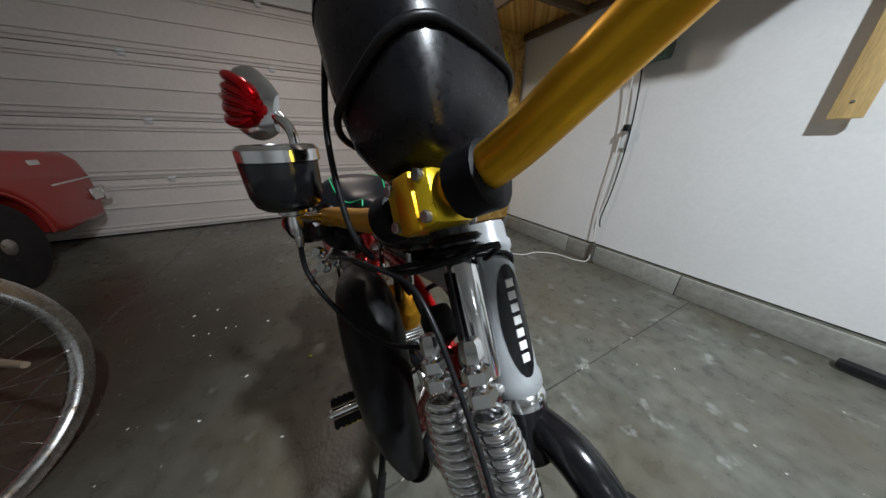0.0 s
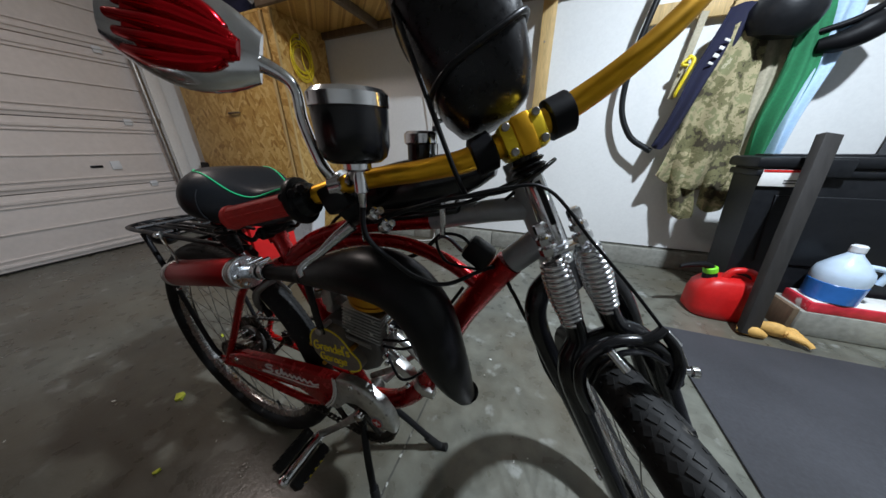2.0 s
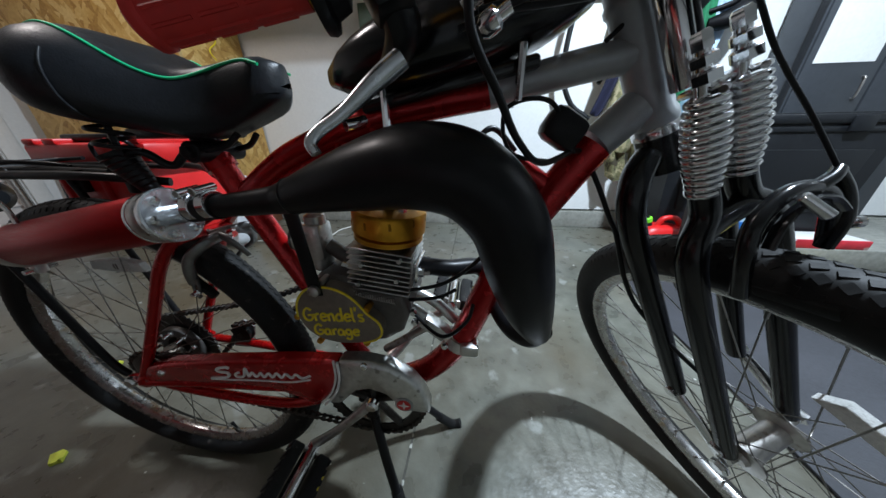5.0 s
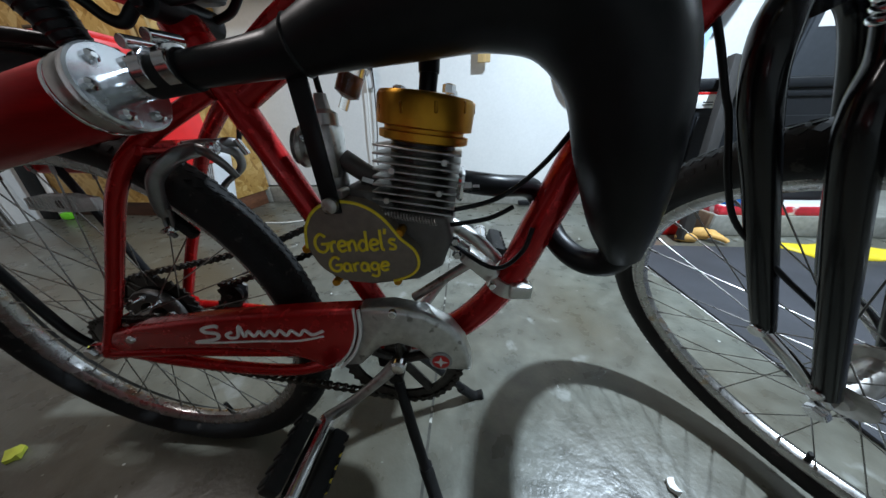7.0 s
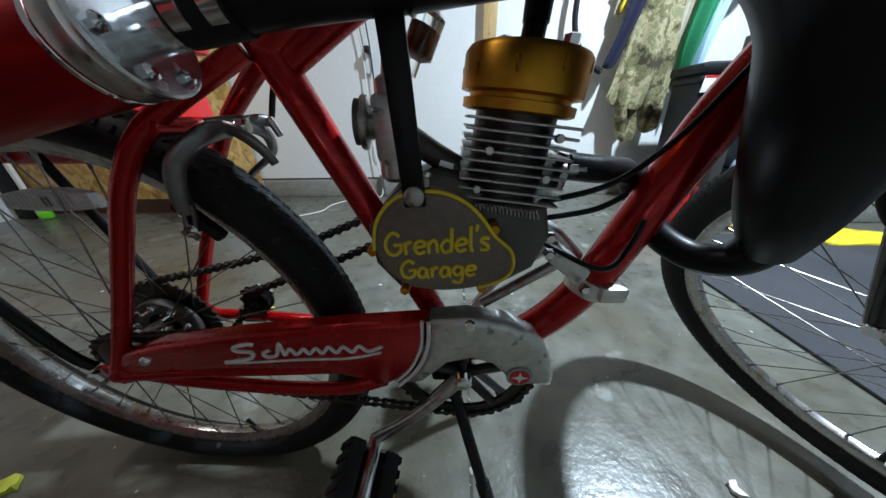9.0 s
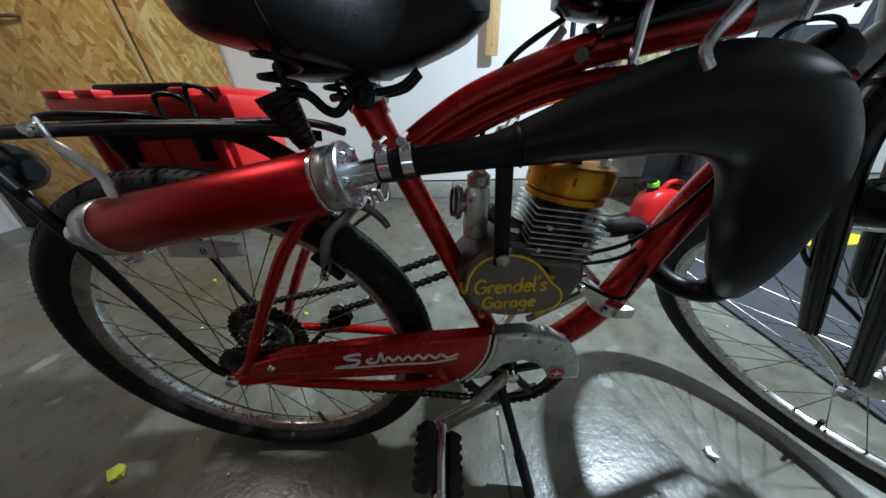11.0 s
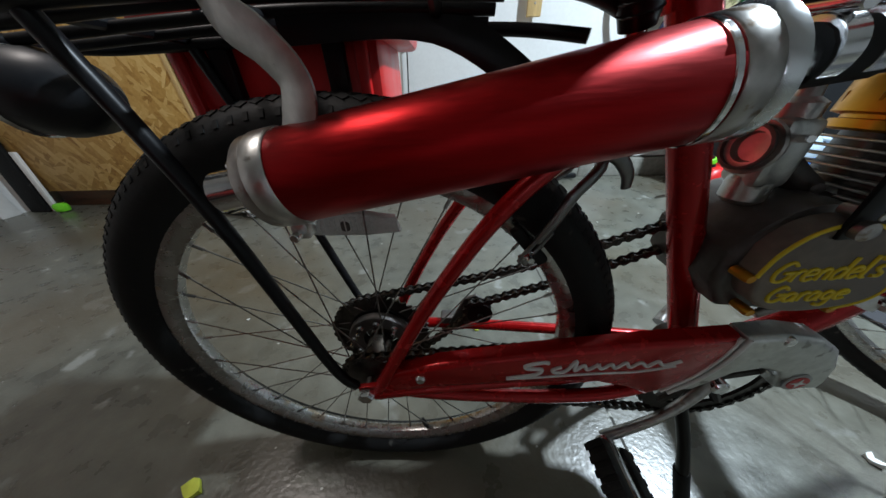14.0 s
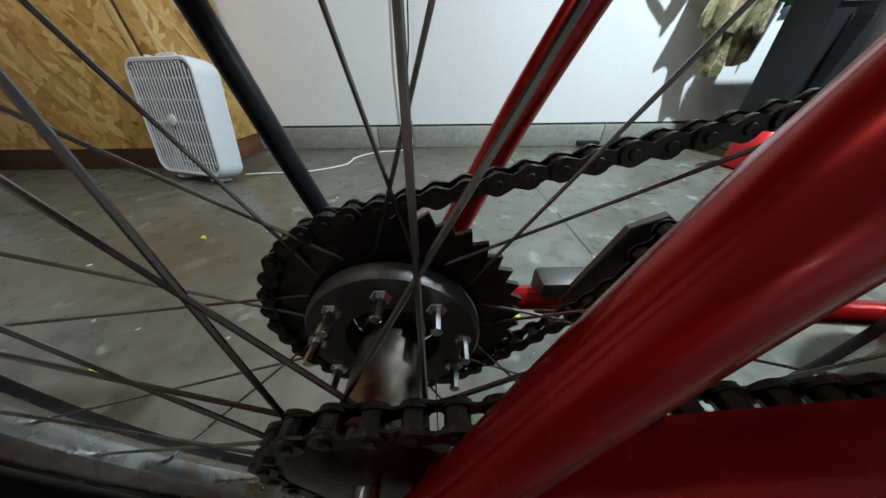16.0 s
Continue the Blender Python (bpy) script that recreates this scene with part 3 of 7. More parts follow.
hs = bmesh.new()
loops = [rounded(W - 0.044, HH - 0.068, 0.042, -D / 2 + 0.012), rounded(W - 0.036, HH - 0.060, 0.046, -D / 2 + 0.001), rounded(W - 0.016, HH - 0.040, 0.054, -D / 2), rounded(W - 0.004, HH - 0.028, 0.058, -D / 2 + 0.006),
         rounded(W, HH - 0.024, 0.06, -D / 2 + 0.018), rounded(W, HH - 0.024, 0.06, D / 2 - 0.018), rounded(W - 0.012, HH - 0.036, 0.056, D / 2), rounded(W - 0.044, HH - 0.068, 0.042, D / 2 - 0.004)]
vs = [[hs.verts.new(p) for p in lp] for lp in loops]
for a, b in zip(vs, vs[1:]):
    for k in range(28):
        hs.faces.new((a[k], a[(k + 1) % 28], b[(k + 1) % 28], b[k]))
fpart("housing", hs, "white_plastic", fan)
for k in range(19):
    u = -W / 2 + 0.034 + k * (W - 0.068) / 18
    cut = 0.03 if k in (0, 18) else 0.012 if k in (1, 17) else 0
    fpart("grille_bar", box((u, -D / 2 + 0.004, HH / 2 + 0.012), (0.0052, 0.005, HH - 0.062 - 2 * cut)), "white_plastic", fan)
for v in (0.09, 0.17, 0.262, 0.35, 0.43):
    fpart("grille_cross", box((0, -D / 2 + 0.008, v), (W - 0.042, 0.004, 0.006)), "white_plastic", fan)
fpart("badge", lathe((0, -D / 2 - 0.001, HH / 2 + 0.012), (0, -1, 0), [(0.024, 0), (0.024, 0.004), (0.018, 0.006)], 20), "white_plastic", fan)
# solid black sheet behind the bars paints the housing's inner shade
fpart("inner_shade", box((0, D / 2 - 0.012, HH / 2 + 0.012), (W - 0.05, 0.004, HH - 0.075)), "satin", fan, "black sheet for the shade inside the fan")
bl = bmesh.new()
lathe((0, 0.02, HH / 2), (0, -1, 0), [(0.04, 0), (0.04, 0.03), (0.03, 0.036)], 16, bl)
for k in range(5):
    a = 2 * math.pi * k / 5
    box((0.1 * math.cos(a), 0.003, HH / 2 + 0.1 * math.sin(a)), (0.13, 0.003, 0.09), 0.0, Matrix.Rotation(-a, 4, "Y") @ Matrix.Rotation(0.3, 4, "X"), bl)
fpart("blade_wheel", bl, "cast", fan, "grey fan blades")
fpart("handle", tube([(-0.06, 0, HH - 0.004), (-0.052, 0, HH + 0.014), (0.052, 0, HH + 0.014), (0.06, 0, HH - 0.004)], 0.007, 10), "white_plastic", fan)
fpart("knob", lathe((-0.12, 0, HH), (0, 0, 1), [(0.016, 0), (0.015, 0.014), (0.010, 0.016)], 16), "white_plastic", fan)
for s in (-1, 1):
    fpart("foot", box((s * 0.12, 0, 0.008), (0.05, 0.07, 0.016), 0.004), "white_plastic", fan)

# ---- rear of the parked car by the door ----
car = thing("parked_car", (-2.5, -1.9, 0), "old dark red car parked by the garage door", "car")
SY = -1.2
arch = [(-2.48 + 0.335 * math.cos(a), 0.29 + 0.335 * math.sin(a)) for a in (math.pi * k / 10 for k in range(11))]
body = [(-3.42, 0.27), (-3.46, 0.40), (-3.46, 0.62), (-3.40, 0.76), (-3.30, 0.815), (-2.9, 0.835), (-1.9, 0.84), (-1.0, 0.84), (-1.0, 0.25), (-2.1, 0.25)] + arch + [(-2.95, 0.25)]
shell = part("body", slab(body, lambda u, v, w: (u, SY - 1.45 + w, v), 1.45, 0.05), "car", car)
part("arch_lip", tube([(u, SY - 0.012, v) for u, v in arch], 0.013, 8), "car", shell)
part("bumper", box((-3.50, SY - 0.72, 0.46), (0.09, 1.5, 0.13), 0.03), "chrome", car)
part("bumper_end", box((-3.40, SY + 0.005, 0.47), (0.16, 0.03, 0.10), 0.012), "chrome", car)
part("side_crease", box((-3.2, SY + 0.001, 0.60), (0.42, 0.010, 0.014), 0.004, Matrix.Rotation(0.04, 4, "Y")), "chrome", car)
part("fuel_flap", box((-2.95, SY + 0.002, 0.755), (0.10, 0.008, 0.035), 0.004), "chrome", car)
wh = part("wheel", lathe((-2.48, SY - 0.2, 0.29), (0, 1, 0), [(0.18, 0), (0.285, 0.02), (0.29, 0.04), (0.29, 0.15), (0.275, 0.175), (0.205, 0.18)], 48), "rubber", car)
part("rim", lathe((-2.48, SY - 0.18, 0.29), (0, 1, 0), [(0.19, 0.1), (0.20, 0.158), (0.165, 0.15), (0.14, 0.11), (0.08, 0.13), (0.05, 0.16), (0.0, 0.165)], 32), "steel", wh)
for k in range(8):
    a = 2 * math.pi * k / 8
    part("rim_hole", lathe((-2.48 + 0.11 * math.cos(a), SY - 0.062, 0.29 + 0.11 * math.sin(a)), (0, 1, 0), [(0.026, 0), (0.026, 0.006)], 12), "satin", wh)
part("cabin", slab([(-2.9, 0.83), (-2.5, 1.26), (-1.1, 1.28), (-1.0, 0.83)], lambda u, v, w: (u, SY - 1.3 + w, v), 1.15, 0.06), "satin", car, "dark glazed cabin")
part("rear_lamp", box((-3.462, SY - 0.12, 0.62), (0.03, 0.14, 0.1), 0.01), "red_plastic", car)

# white-rimmed bicycle wheel and a stick standing in front of the car
ow = thing("bicycle_wheel", (-0.84, -0.33, 0), "old bicycle wheel with a dull alloy rim", "bicycle wheel")

# ---- the motor bicycle ----
YC, YX = 0.566, 0.59
bike = thing("motor_bicycle", (-0.85, YC, 0), "red cruiser bicycle with clip-on engine, upright on its kickstand", "bicycle")


def wheel(name, m, parent, bolts):
    """A 26-inch wheel in its own axes (axle along y), set by m."""
    tyre_prof = []
    R, r = 0.3085, 0.0275
    for k in range(22):
        a = 2 * math.pi * k / 22
        tyre_prof.append((R + r * math.cos(a), r * 1.02 * math.sin(a)))
    w = part(name, moved(lathe((0, 0, 0), (0, 1, 0), [(0.012, -0.045), (0.014, -0.039), (0.029, -0.038), (0.029, -0.0345), (0.018, -0.03), (0.016, 0.03), (0.029, 0.0345), (0.029, 0.038), (0.014, 0.039), (0.012, 0.045)], 24), m),
             "steel", parent, "bicycle wheel with dull alloy rim and worn tyre")
    part("tyre", moved(lathe((0, 0, 0), (0, 1, 0), tyre_prof, 96, closed=True), m), "rubber", w)
    # tread lugs: two rows of slanted blocks, and knobs along the shoulder
    lug = bmesh.new()
    n = 150
    for k in range(n):
        a = 2 * math.pi * k / n
        for row in (-1, 0, 1):
            b = (0.0, 0.42, -0.42)[row]
            aa = a + (0.5 * 2 * math.pi / n if row else 0)
            rad = R + (r + 0.0002) * math.cos(b)
            c = Vector((rad * math.cos(aa), (r + 0.0002) * 1.02 * math.sin(b), rad * math.sin(aa)))
            mm = Matrix.Rotation(-aa, 4, "Y") @ Matrix.Rotation(b, 4, "Z") @ Matrix.Rotation(0.55 * (1 if row >= 0 else -1), 4, "X")
            s = (0.0008, 0.0074, 0.0088)
            pts = [Vector((x * s[0] / 2, y * s[1] / 2, z * s[2] / 2)) for x in (-1, 1) for y in (-1, 1) for z in (-1, 1)]
            v = [lug.verts.new(c + (mm @ p)) for p in pts]
            for f in ((0, 1, 3, 2), (4, 6, 7, 5), (0, 4, 5, 1), (2, 3, 7, 6), (1, 5, 7, 3), (0, 2, 6, 4)):
                lug.faces.new([v[i] for i in f])
        for side in (-1, 1):
            b = side * 0.95
            rad = R + r * math.cos(b)
            c = Vector((rad * math.cos(a), r * 1.02 * math.sin(b), rad * math.sin(a)))
            mm = Matrix.Rotation(-a, 4, "Y") @ Matrix.Rotation(b, 4, "Z")
            s = (0.0008, 0.007, 0.0042)
            pts = [Vector((x * s[0] / 2, y * s[1] / 2, z * s[2] / 2)) for x in (-1, 1) for y in (-1, 1) for z in (-1, 1)]
            v = [lug.verts.new(c + (mm @ p)) for p in pts]
            for f in ((0, 1, 3, 2), (4, 6, 7, 5), (0, 4, 5, 1), (2, 3, 7, 6), (1, 5, 7, 3), (0, 2, 6, 4)):
                lug.faces.new([v[i] for i in f])
    part("tread", moved(lug, m), "rubber", w)
    part("rim", moved(lathe((0, 0, 0), (0, 1, 0), [(0.292, -0.0135), (0.292, 0.0135), (0.283, 0.0145), (0.276, 0.0125), (0.2675, 0.006), (0.2665, 0), (0.2675, -0.006), (0.276, -0.0125), (0.283, -0.0145)],
                            96, closed=True), m), "rim", w)
    for k in range(36):
        side = 1 if k % 2 else -1
        a_r = 2 * math.pi * (k + 0.5) / 36
        a_h = a_r + (1.0 if (k // 2) % 2 else -1.0)
        p = Vector((0.2675 * math.cos(a_r), side * 0.003, 0.2675 * math.sin(a_r)))
        q = Vector((0.026 * math.cos(a_h), side * 0.036, 0.026 * math.sin(a_h)))
        sp = rod(q, p, 0.00095, 6)
        d = (q - p).normalized()
        rod(p, p + d * 0.012, 0.0021, 6, sp)
        part("spoke", moved(sp, m), "spoke", w)
    part("valve", moved(rod((0.2665 * math.cos(-1.35), 0, 0.2665 * math.sin(-1.35)), (0.236 * math.cos(-1.35), 0, 0.236 * math.sin(-1.35)), 0.004, 10), m), "rubber", w)
    part("axle", moved(rod((0, -0.076, 0), (0, 0.076, 0), 0.005, 12), m), "steel", w)
    for s in (-1, 1):
        part("axle_nut", moved(lathe((0, s * 0.0665, 0), (0, s, 0), [(0.0105, 0), (0.0105, 0.008), (0.009, 0.010)], 6), m), "chrome", w)
    return w


REAR = Vector((-0.838, YC, 0.3185))
rear = wheel("rear_wheel", Matrix.Translation(REAR) @ Matrix.Diagonal((0.946, 0.95, 0.946, 1)), bike, True)

# steering: lower headset at STEER, axis leaning back, turned to the right
STEER = Vector((-0.058, 0.567, 0.727))
RAKE, TURNED = radians(27.5), radians(-70.5)
up0 = Vector((-math.sin(RAKE), 0, math.cos(RAKE)))
fw0, lf0 = Vector((math.cos(RAKE), 0, math.sin(RAKE))), Vector((0, 1, 0))
FW = fw0 * math.cos(TURNED) + lf0 * math.sin(TURNED)
LF = lf0 * math.cos(TURNED) - fw0 * math.sin(TURNED)
S = Matrix((FW, LF, up0)).transposed().to_4x4()
S.translation = STEER


def sp(*pts):
    """Points from the steering's axes (ahead, left, up) into the place."""
    return [S @ Vector(p) for p in pts]


AX = (0.052, 0.0, -0.462)
front = wheel("front_wheel", S @ Matrix.Translation(AX) @ Matrix.Rotation(0.35, 4, "Y") @ Matrix.Diagonal((0.972, 0.95, 0.972, 1)), bike, False)

# frame: red tubes, silver at the head
f_ = lambda *pts: [(x, YC + (p[0] if p else 0), z) for x, z, *p in pts]
part("seat_tube", tube(f_((-0.400, 0.31), (-0.4415, 0.40), (-0.55, 0.638), (-0.574, 0.69)), 0.0150, 16), "red", bike)
part("seat_collar", lathe((-0.570, YC, 0.681), (-0.42, 0, 0.9), [(0.0185, 0), (0.0185, 0.018), (0.0165, 0.02)], 20), "red", bike)
part("top_tube", tube(f_((-0.555, 0.640), (-0.50, 0.678), (-0.453, 0.703), (-0.366, 0.733), (-0.299, 0.746), (-0.225, 0.757)), 0.0150, 16), "red", bike)
part("top_tube_front", tube(f_((-0.227, 0.7567), (-0.15, 0.775), (-0.092, 0.785)), 0.0153, 16), "silver", bike, "silver painted tube end")
part("lower_tube", tube(f_((-0.535, 0.635), (-0.45, 0.680), (-0.37, 0.706), (-0.28, 0.712), (-0.20, 0.690), (-0.145, 0.655)), 0.0115, 14), "red", bike)
part("down_tube", tube(f_((-0.112, 0.706), (-0.142, 0.662), (-0.183, 0.592), (-0.217, 0.505), (-0.2515, 0.417), (-0.295, 0.357), (-0.343, 0.324), (-0.40, 0.309)), 0.0200, 18), "red", bike)
part("down_tube_front", tube(f_((-0.110, 0.7085), (-0.078, 0.742)), 0.0188, 18), "silver", bike, "silver painted tube end")
hp = [STEER + up0 * h for h in (-0.002, 0.128)]
head = part("head_tube", lathe(hp[0], up0, [(0.0190, 0), (0.0205, 0.003), (0.0205, 0.010), (0.0187, 0.014), (0.0182, 0.106), (0.0200, 0.109), (0.0200, 0.114), (0.0178, 0.117), (0.0178, 0.127), (0.017, 0.13)], 28), "silver", bike, "silver painted head tube")
part("headset_cup", lathe(STEER - up0 * 0.014, up0, [(0.018, 0), (0.0212, 0.003), (0.0212, 0.009), (0.019, 0.012)], 28), "chrome", bike)
# oval head badge with a column of plain pale marks
bad = bmesh.new()
ns = 24
ring = []
for rr in (1.0, 0.55, 0.02):
    ring.append([bad.verts.new(STEER + up0 * (0.053 + 0.042 * rr * math.sin(a)) + fw0 * (0.0190 * math.cos(0.7 * rr * math.cos(a))) + lf0 * (0.0190 * math.sin(0.7 * rr * math.cos(a))))
                 for a in (2 * math.pi * k / ns for k in range(ns))])
for a, b in zip(ring, ring[1:]):
    for k in range(ns):
        bad.faces.new((a[k], a[(k + 1) % ns], b[(k + 1) % ns], b[k]))
badge = part("head_badge", bad, "black", head, "black oval badge")
for k in range(7):
    part("badge_mark", box(STEER + up0 * (0.0255 + 0.0092 * k) + fw0 * 0.0190, (0.0012, 0.0066, 0.0060), 0.0004, Matrix((fw0, lf0, up0)).transposed().to_4x4()), "white_paint", head, "pale mark")
part("bottom_bracket", rod((-0.40, YC - 0.036, 0.311), (-0.40, YC + 0.036, 0.311), 0.020, 24), "chain", bike)
for s in (-1, 1):
    out = (0.0585, 0.060, 0.066, 0.068, 0.060, 0.043, 0.012) if s > 0 else (0.0585, 0.053, 0.043, 0.039, 0.038, 0.034, 0.012)
    back = 0.005 if s > 0 else 0.0
    stay = ((-0.826, 0.316), (-0.808 - back / 2, 0.348), (-0.768 - back, 0.424), (-0.728 - back, 0.492), (-0.690 - back / 2, 0.548), (-0.645, 0.592), (-0.565, 0.640))
    part("seat_stay", tube([(u, YC + s * o, v) for (u, v), o in zip(stay, out)], 0.0083, 14), "red", bike)
    part("chain_stay", tube([(-0.83, YC + s * 0.058, 0.309), (-0.72, YC + s * 0.050, 0.313), (-0.56, YC + s * 0.038, 0.311), (-0.41, YC + s * 0.022, 0.311)], 0.0085, 14), "red", bike)
    part("dropout", slab([(-0.850, 0.306), (-0.848, 0.326), (-0.826, 0.330), (-0.806, 0.322), (-0.806, 0.304), (-0.825, 0.298)], xz(YC + s * 0.0595 + 0.003), 0.006, 0.001), "red", bike)

# chain guard: rounded red shell with silver front
YG = YC - 0.041
upper = [(-0.822, 0.316), (-0.815, 0.336), (-0.798, 0.352), (-0.75, 0.366), (-0.64, 0.386), (-0.52, 0.403), (-0.431, 0.412), (-0.434, 0.380), (-0.447, 0.345), (-0.47, 0.318),
         (-0.49, 0.304), (-0.515, 0.318), (-0.56, 0.333), (-0.66, 0.330), (-0.75, 0.322), (-0.79, 0.313), (-0.812, 0.308)]
guard = part("chain_guard", slab(upper, xz(YG), 0.020, 0.007), "red", bike)
part("guard_rail", tube([(-0.82, YG - 0.008, 0.306), (-0.76, YG - 0.010, 0.2965), (-0.68, YG - 0.010, 0.288), (-0.60, YG - 0.010, 0.2845), (-0.535, YG - 0.010, 0.290), (-0.488, YG - 0.010, 0.309)], 0.0085, 12), "red", guard)
silv = [(-0.428, 0.4135), (-0.39, 0.418), (-0.35, 0.411), (-0.32, 0.392), (-0.302, 0.365), (-0.293, 0.335), (-0.293, 0.319), (-0.34, 0.319), (-0.348, 0.335), (-0.362, 0.352),
        (-0.385, 0.360), (-0.41, 0.352), (-0.425, 0.335), (-0.44, 0.318), (-0.466, 0.314), (-0.446, 0.34), (-0.432, 0.375)]
sg = part("guard_front", slab(silv, xz(YG + 0.001), 0.023, 0.008), "alu", guard, "brushed silver front of the chain guard")
trim = [(-0.4285, 0.4135, 0), (-0.4315, 0.378, 0), (-0.4455, 0.342, 0), (-0.468, 0.314, 0)]
part("guard_stripe", tube([(x + 0.000, YG - 0.0215, z) for x, z, _ in trim], 0.0022, 8), "white_paint", guard, "white stripe")
part("guard_stripe", tube([(x - 0.007, YG - 0.0195, z) for x, z, _ in trim], 0.0018, 8), "white_paint", guard, "white stripe")
med = part("medallion", lathe((-0.332, YG - 0.0215, 0.338), (0, -1, 0), [(0.0145, 0), (0.0145, 0.0018), (0.013, 0.0022)], 28), "silver", guard, "small round medallion")
part("medallion_disc", lathe((-0.332, YG - 0.0236, 0.338), (0, -1, 0), [(0.011, 0), (0.011, 0.0008)], 24), "red_plastic", guard)
star = [((0.009 if k % 2 == 0 else 0.003) * math.sin(math.pi * k / 4), (0.009 if k % 2 == 0 else 0.003) * math.cos(math.pi * k / 4)) for k in range(8)]
part("medallion_star", slab(star, lambda u, v, w: (-0.332 + u, YG - 0.0242 - w, 0.338 + v), 0.0008), "white_paint", guard)
for x, z in ((-0.77, 0.343), (-0.388, 0.4095)):
    part("guard_bolt", lathe((x, YG - 0.018, z), (0, -1, 0), [(0.0065, 0), (0.0065, 0.003), (0.0045, 0.0055), (0.001, 0.006)], 14), "chrome", guard)
# flowing white scroll along the guard (a lettered mark drawn as plain strokes)
sc = bmesh.new()
yy = YG - 0.0205
g = lambda u, v: (-0.66 + u, yy, 0.3505 + v + u * 0.095)
for pts, r in ((((-0.008, -0.004), (0.008, -0.002), (0.026, 0.001), (0.03, 0.010), (0.014, 0.013), (0.012, 0.019), (0.03, 0.023), (0.036, 0.021)), 0.0024),
               (((0.052, 0.012), (0.043, 0.008), (0.046, 0.002), (0.058, 0.004), (0.066, 0.022), (0.068, 0.004), (0.076, 0.013), (0.082, 0.004), (0.092, 0.013)), 0.0021),
               (((0.092, 0.013), (0.097, 0.004), (0.106, 0.012), (0.112, 0.004), (0.121, 0.013), (0.128, 0.004), (0.137, 0.012), (0.146, 0.004), (0.155, 0.012), (0.164, 0.004), (0.180, 0.010)), 0.0021),
               (((-0.008, -0.006), (0.036, -0.006), (0.09, -0.005), (0.14, -0.006), (0.178, 0.001)), 0.0015)):
    tube([g(*p) for p in pts], r, 6, 5, bm=sc)
part("scroll_mark", sc, "white_paint", guard, "flowing white script-like strokes")

# crankset, pedals
BB = Vector((-0.393, YC, 0.307))
teeth = [((0.0895 if k % 2 else 0.0845) * math.cos(math.pi * k / 40), (0.0895 if k % 2 else 0.0845) * math.sin(math.pi * k / 40)) for k in range(80)]
ch = part("chainring", bmesh.new(), "chain", bike, "black toothed chainring")
bm = bmesh.new()
inner = [(0.068 * math.cos(math.pi * k / 40), 0.068 * math.sin(math.pi * k / 40)) for k in range(80)]
for y0, y1 in ((YC - 0.040, YC - 0.036),):
    rows = [[bm.verts.new((BB.x + u, y, BB.z + v)) for u, v in pts] for pts, y in ((teeth, y0), (inner, y0), (inner, y1), (teeth, y1))]
    for i in range(4):
        a, b = rows[i], rows[(i + 1) % 4]
        for k in range(80):
            bm.faces.new((a[k], a[(k + 1) % 80], b[(k + 1) % 80], b[k]))
for k in range(5):
    a = 2 * math.pi * k / 5 + 0.3
    rod((BB.x, YC - 0.038, BB.z), (BB.x + 0.071 * math.cos(a), YC - 0.038, BB.z + 0.071 * math.sin(a)), 0.0065, 8, bm)
bmesh.ops.recalc_face_normals(bm, faces=bm.faces)
bm.to_mesh(ch.data)
bm.free()
P_END = Vector((-0.512, YC - 0.066, 0.20))
part("crank_arm", tube([(BB.x, YC - 0.040, BB.z), (BB.x - 0.02, YC - 0.052, BB.z - 0.017), (-0.455, YC - 0.064, 0.253), P_END], [0.013, 0.010, 0.0085, 0.0105], 12, flat=0.75), "steel", bike)
part("crank_bolt", lathe((BB.x, YC - 0.046, BB.z), (0, -1, 0), [(0.011, 0), (0.011, 0.008), (0.008, 0.011), (0.002, 0.0115)], 16), "chrome", bike)
Q_END = BB * 2 - P_END
Q_END.y = YC + 0.088
part("crank_arm", tube([(BB.x, YC + 0.052, BB.z), (BB.x + 0.02, YC + 0.066, BB.z + 0.017), (BB.x + 0.06, YC + 0.085, 0.369), Q_END], [0.013, 0.010, 0.0085, 0.0105], 12, flat=0.75), "steel", bike)


def pedal(c, s, tilt):
    m = Matrix.Translation(c) @ Matrix.Rotation(tilt, 4, "Y")
    pd = part("pedal", moved(rod((0, 0, 0), (0, s * 0.098, 0), 0.012, 14), m), "chrome", bike, "black pedal with a chrome barrel")
    part("barrel_cap", moved(lathe((0, s * 0.098, 0), (0, s, 0), [(0.013, 0), (0.013, 0.008), (0.009, 0.012)], 14), m), "chrome", pd)
    for e in (-1, 1):
        b = box((e * 0.026, s * 0.055, 0), (0.022, 0.088, 0.026), 0.004)
        part("pedal_block", moved(b, m), "rubber", pd)
        for k in range(6):
            part("pedal_rib", moved(box((e * 0.0375, s * (0.018 + 0.0145 * k), 0), (0.004, 0.008, 0.027), 0.001), m), "rubber", pd)
    part("cage_end", moved(box((0, s * 0.014, 0), (0.06, 0.005, 0.018), 0.002), m), "steel", pd)
    part("side_reflector", moved(box((0.0395, s * 0.055, 0), (0.003, 0.05, 0.012), 0.001), m), "yellow", pd, "amber reflector")


pedal(P_END, -1, 0.7)
pedal(Q_END, 1, 0.2)

# chains, link by link


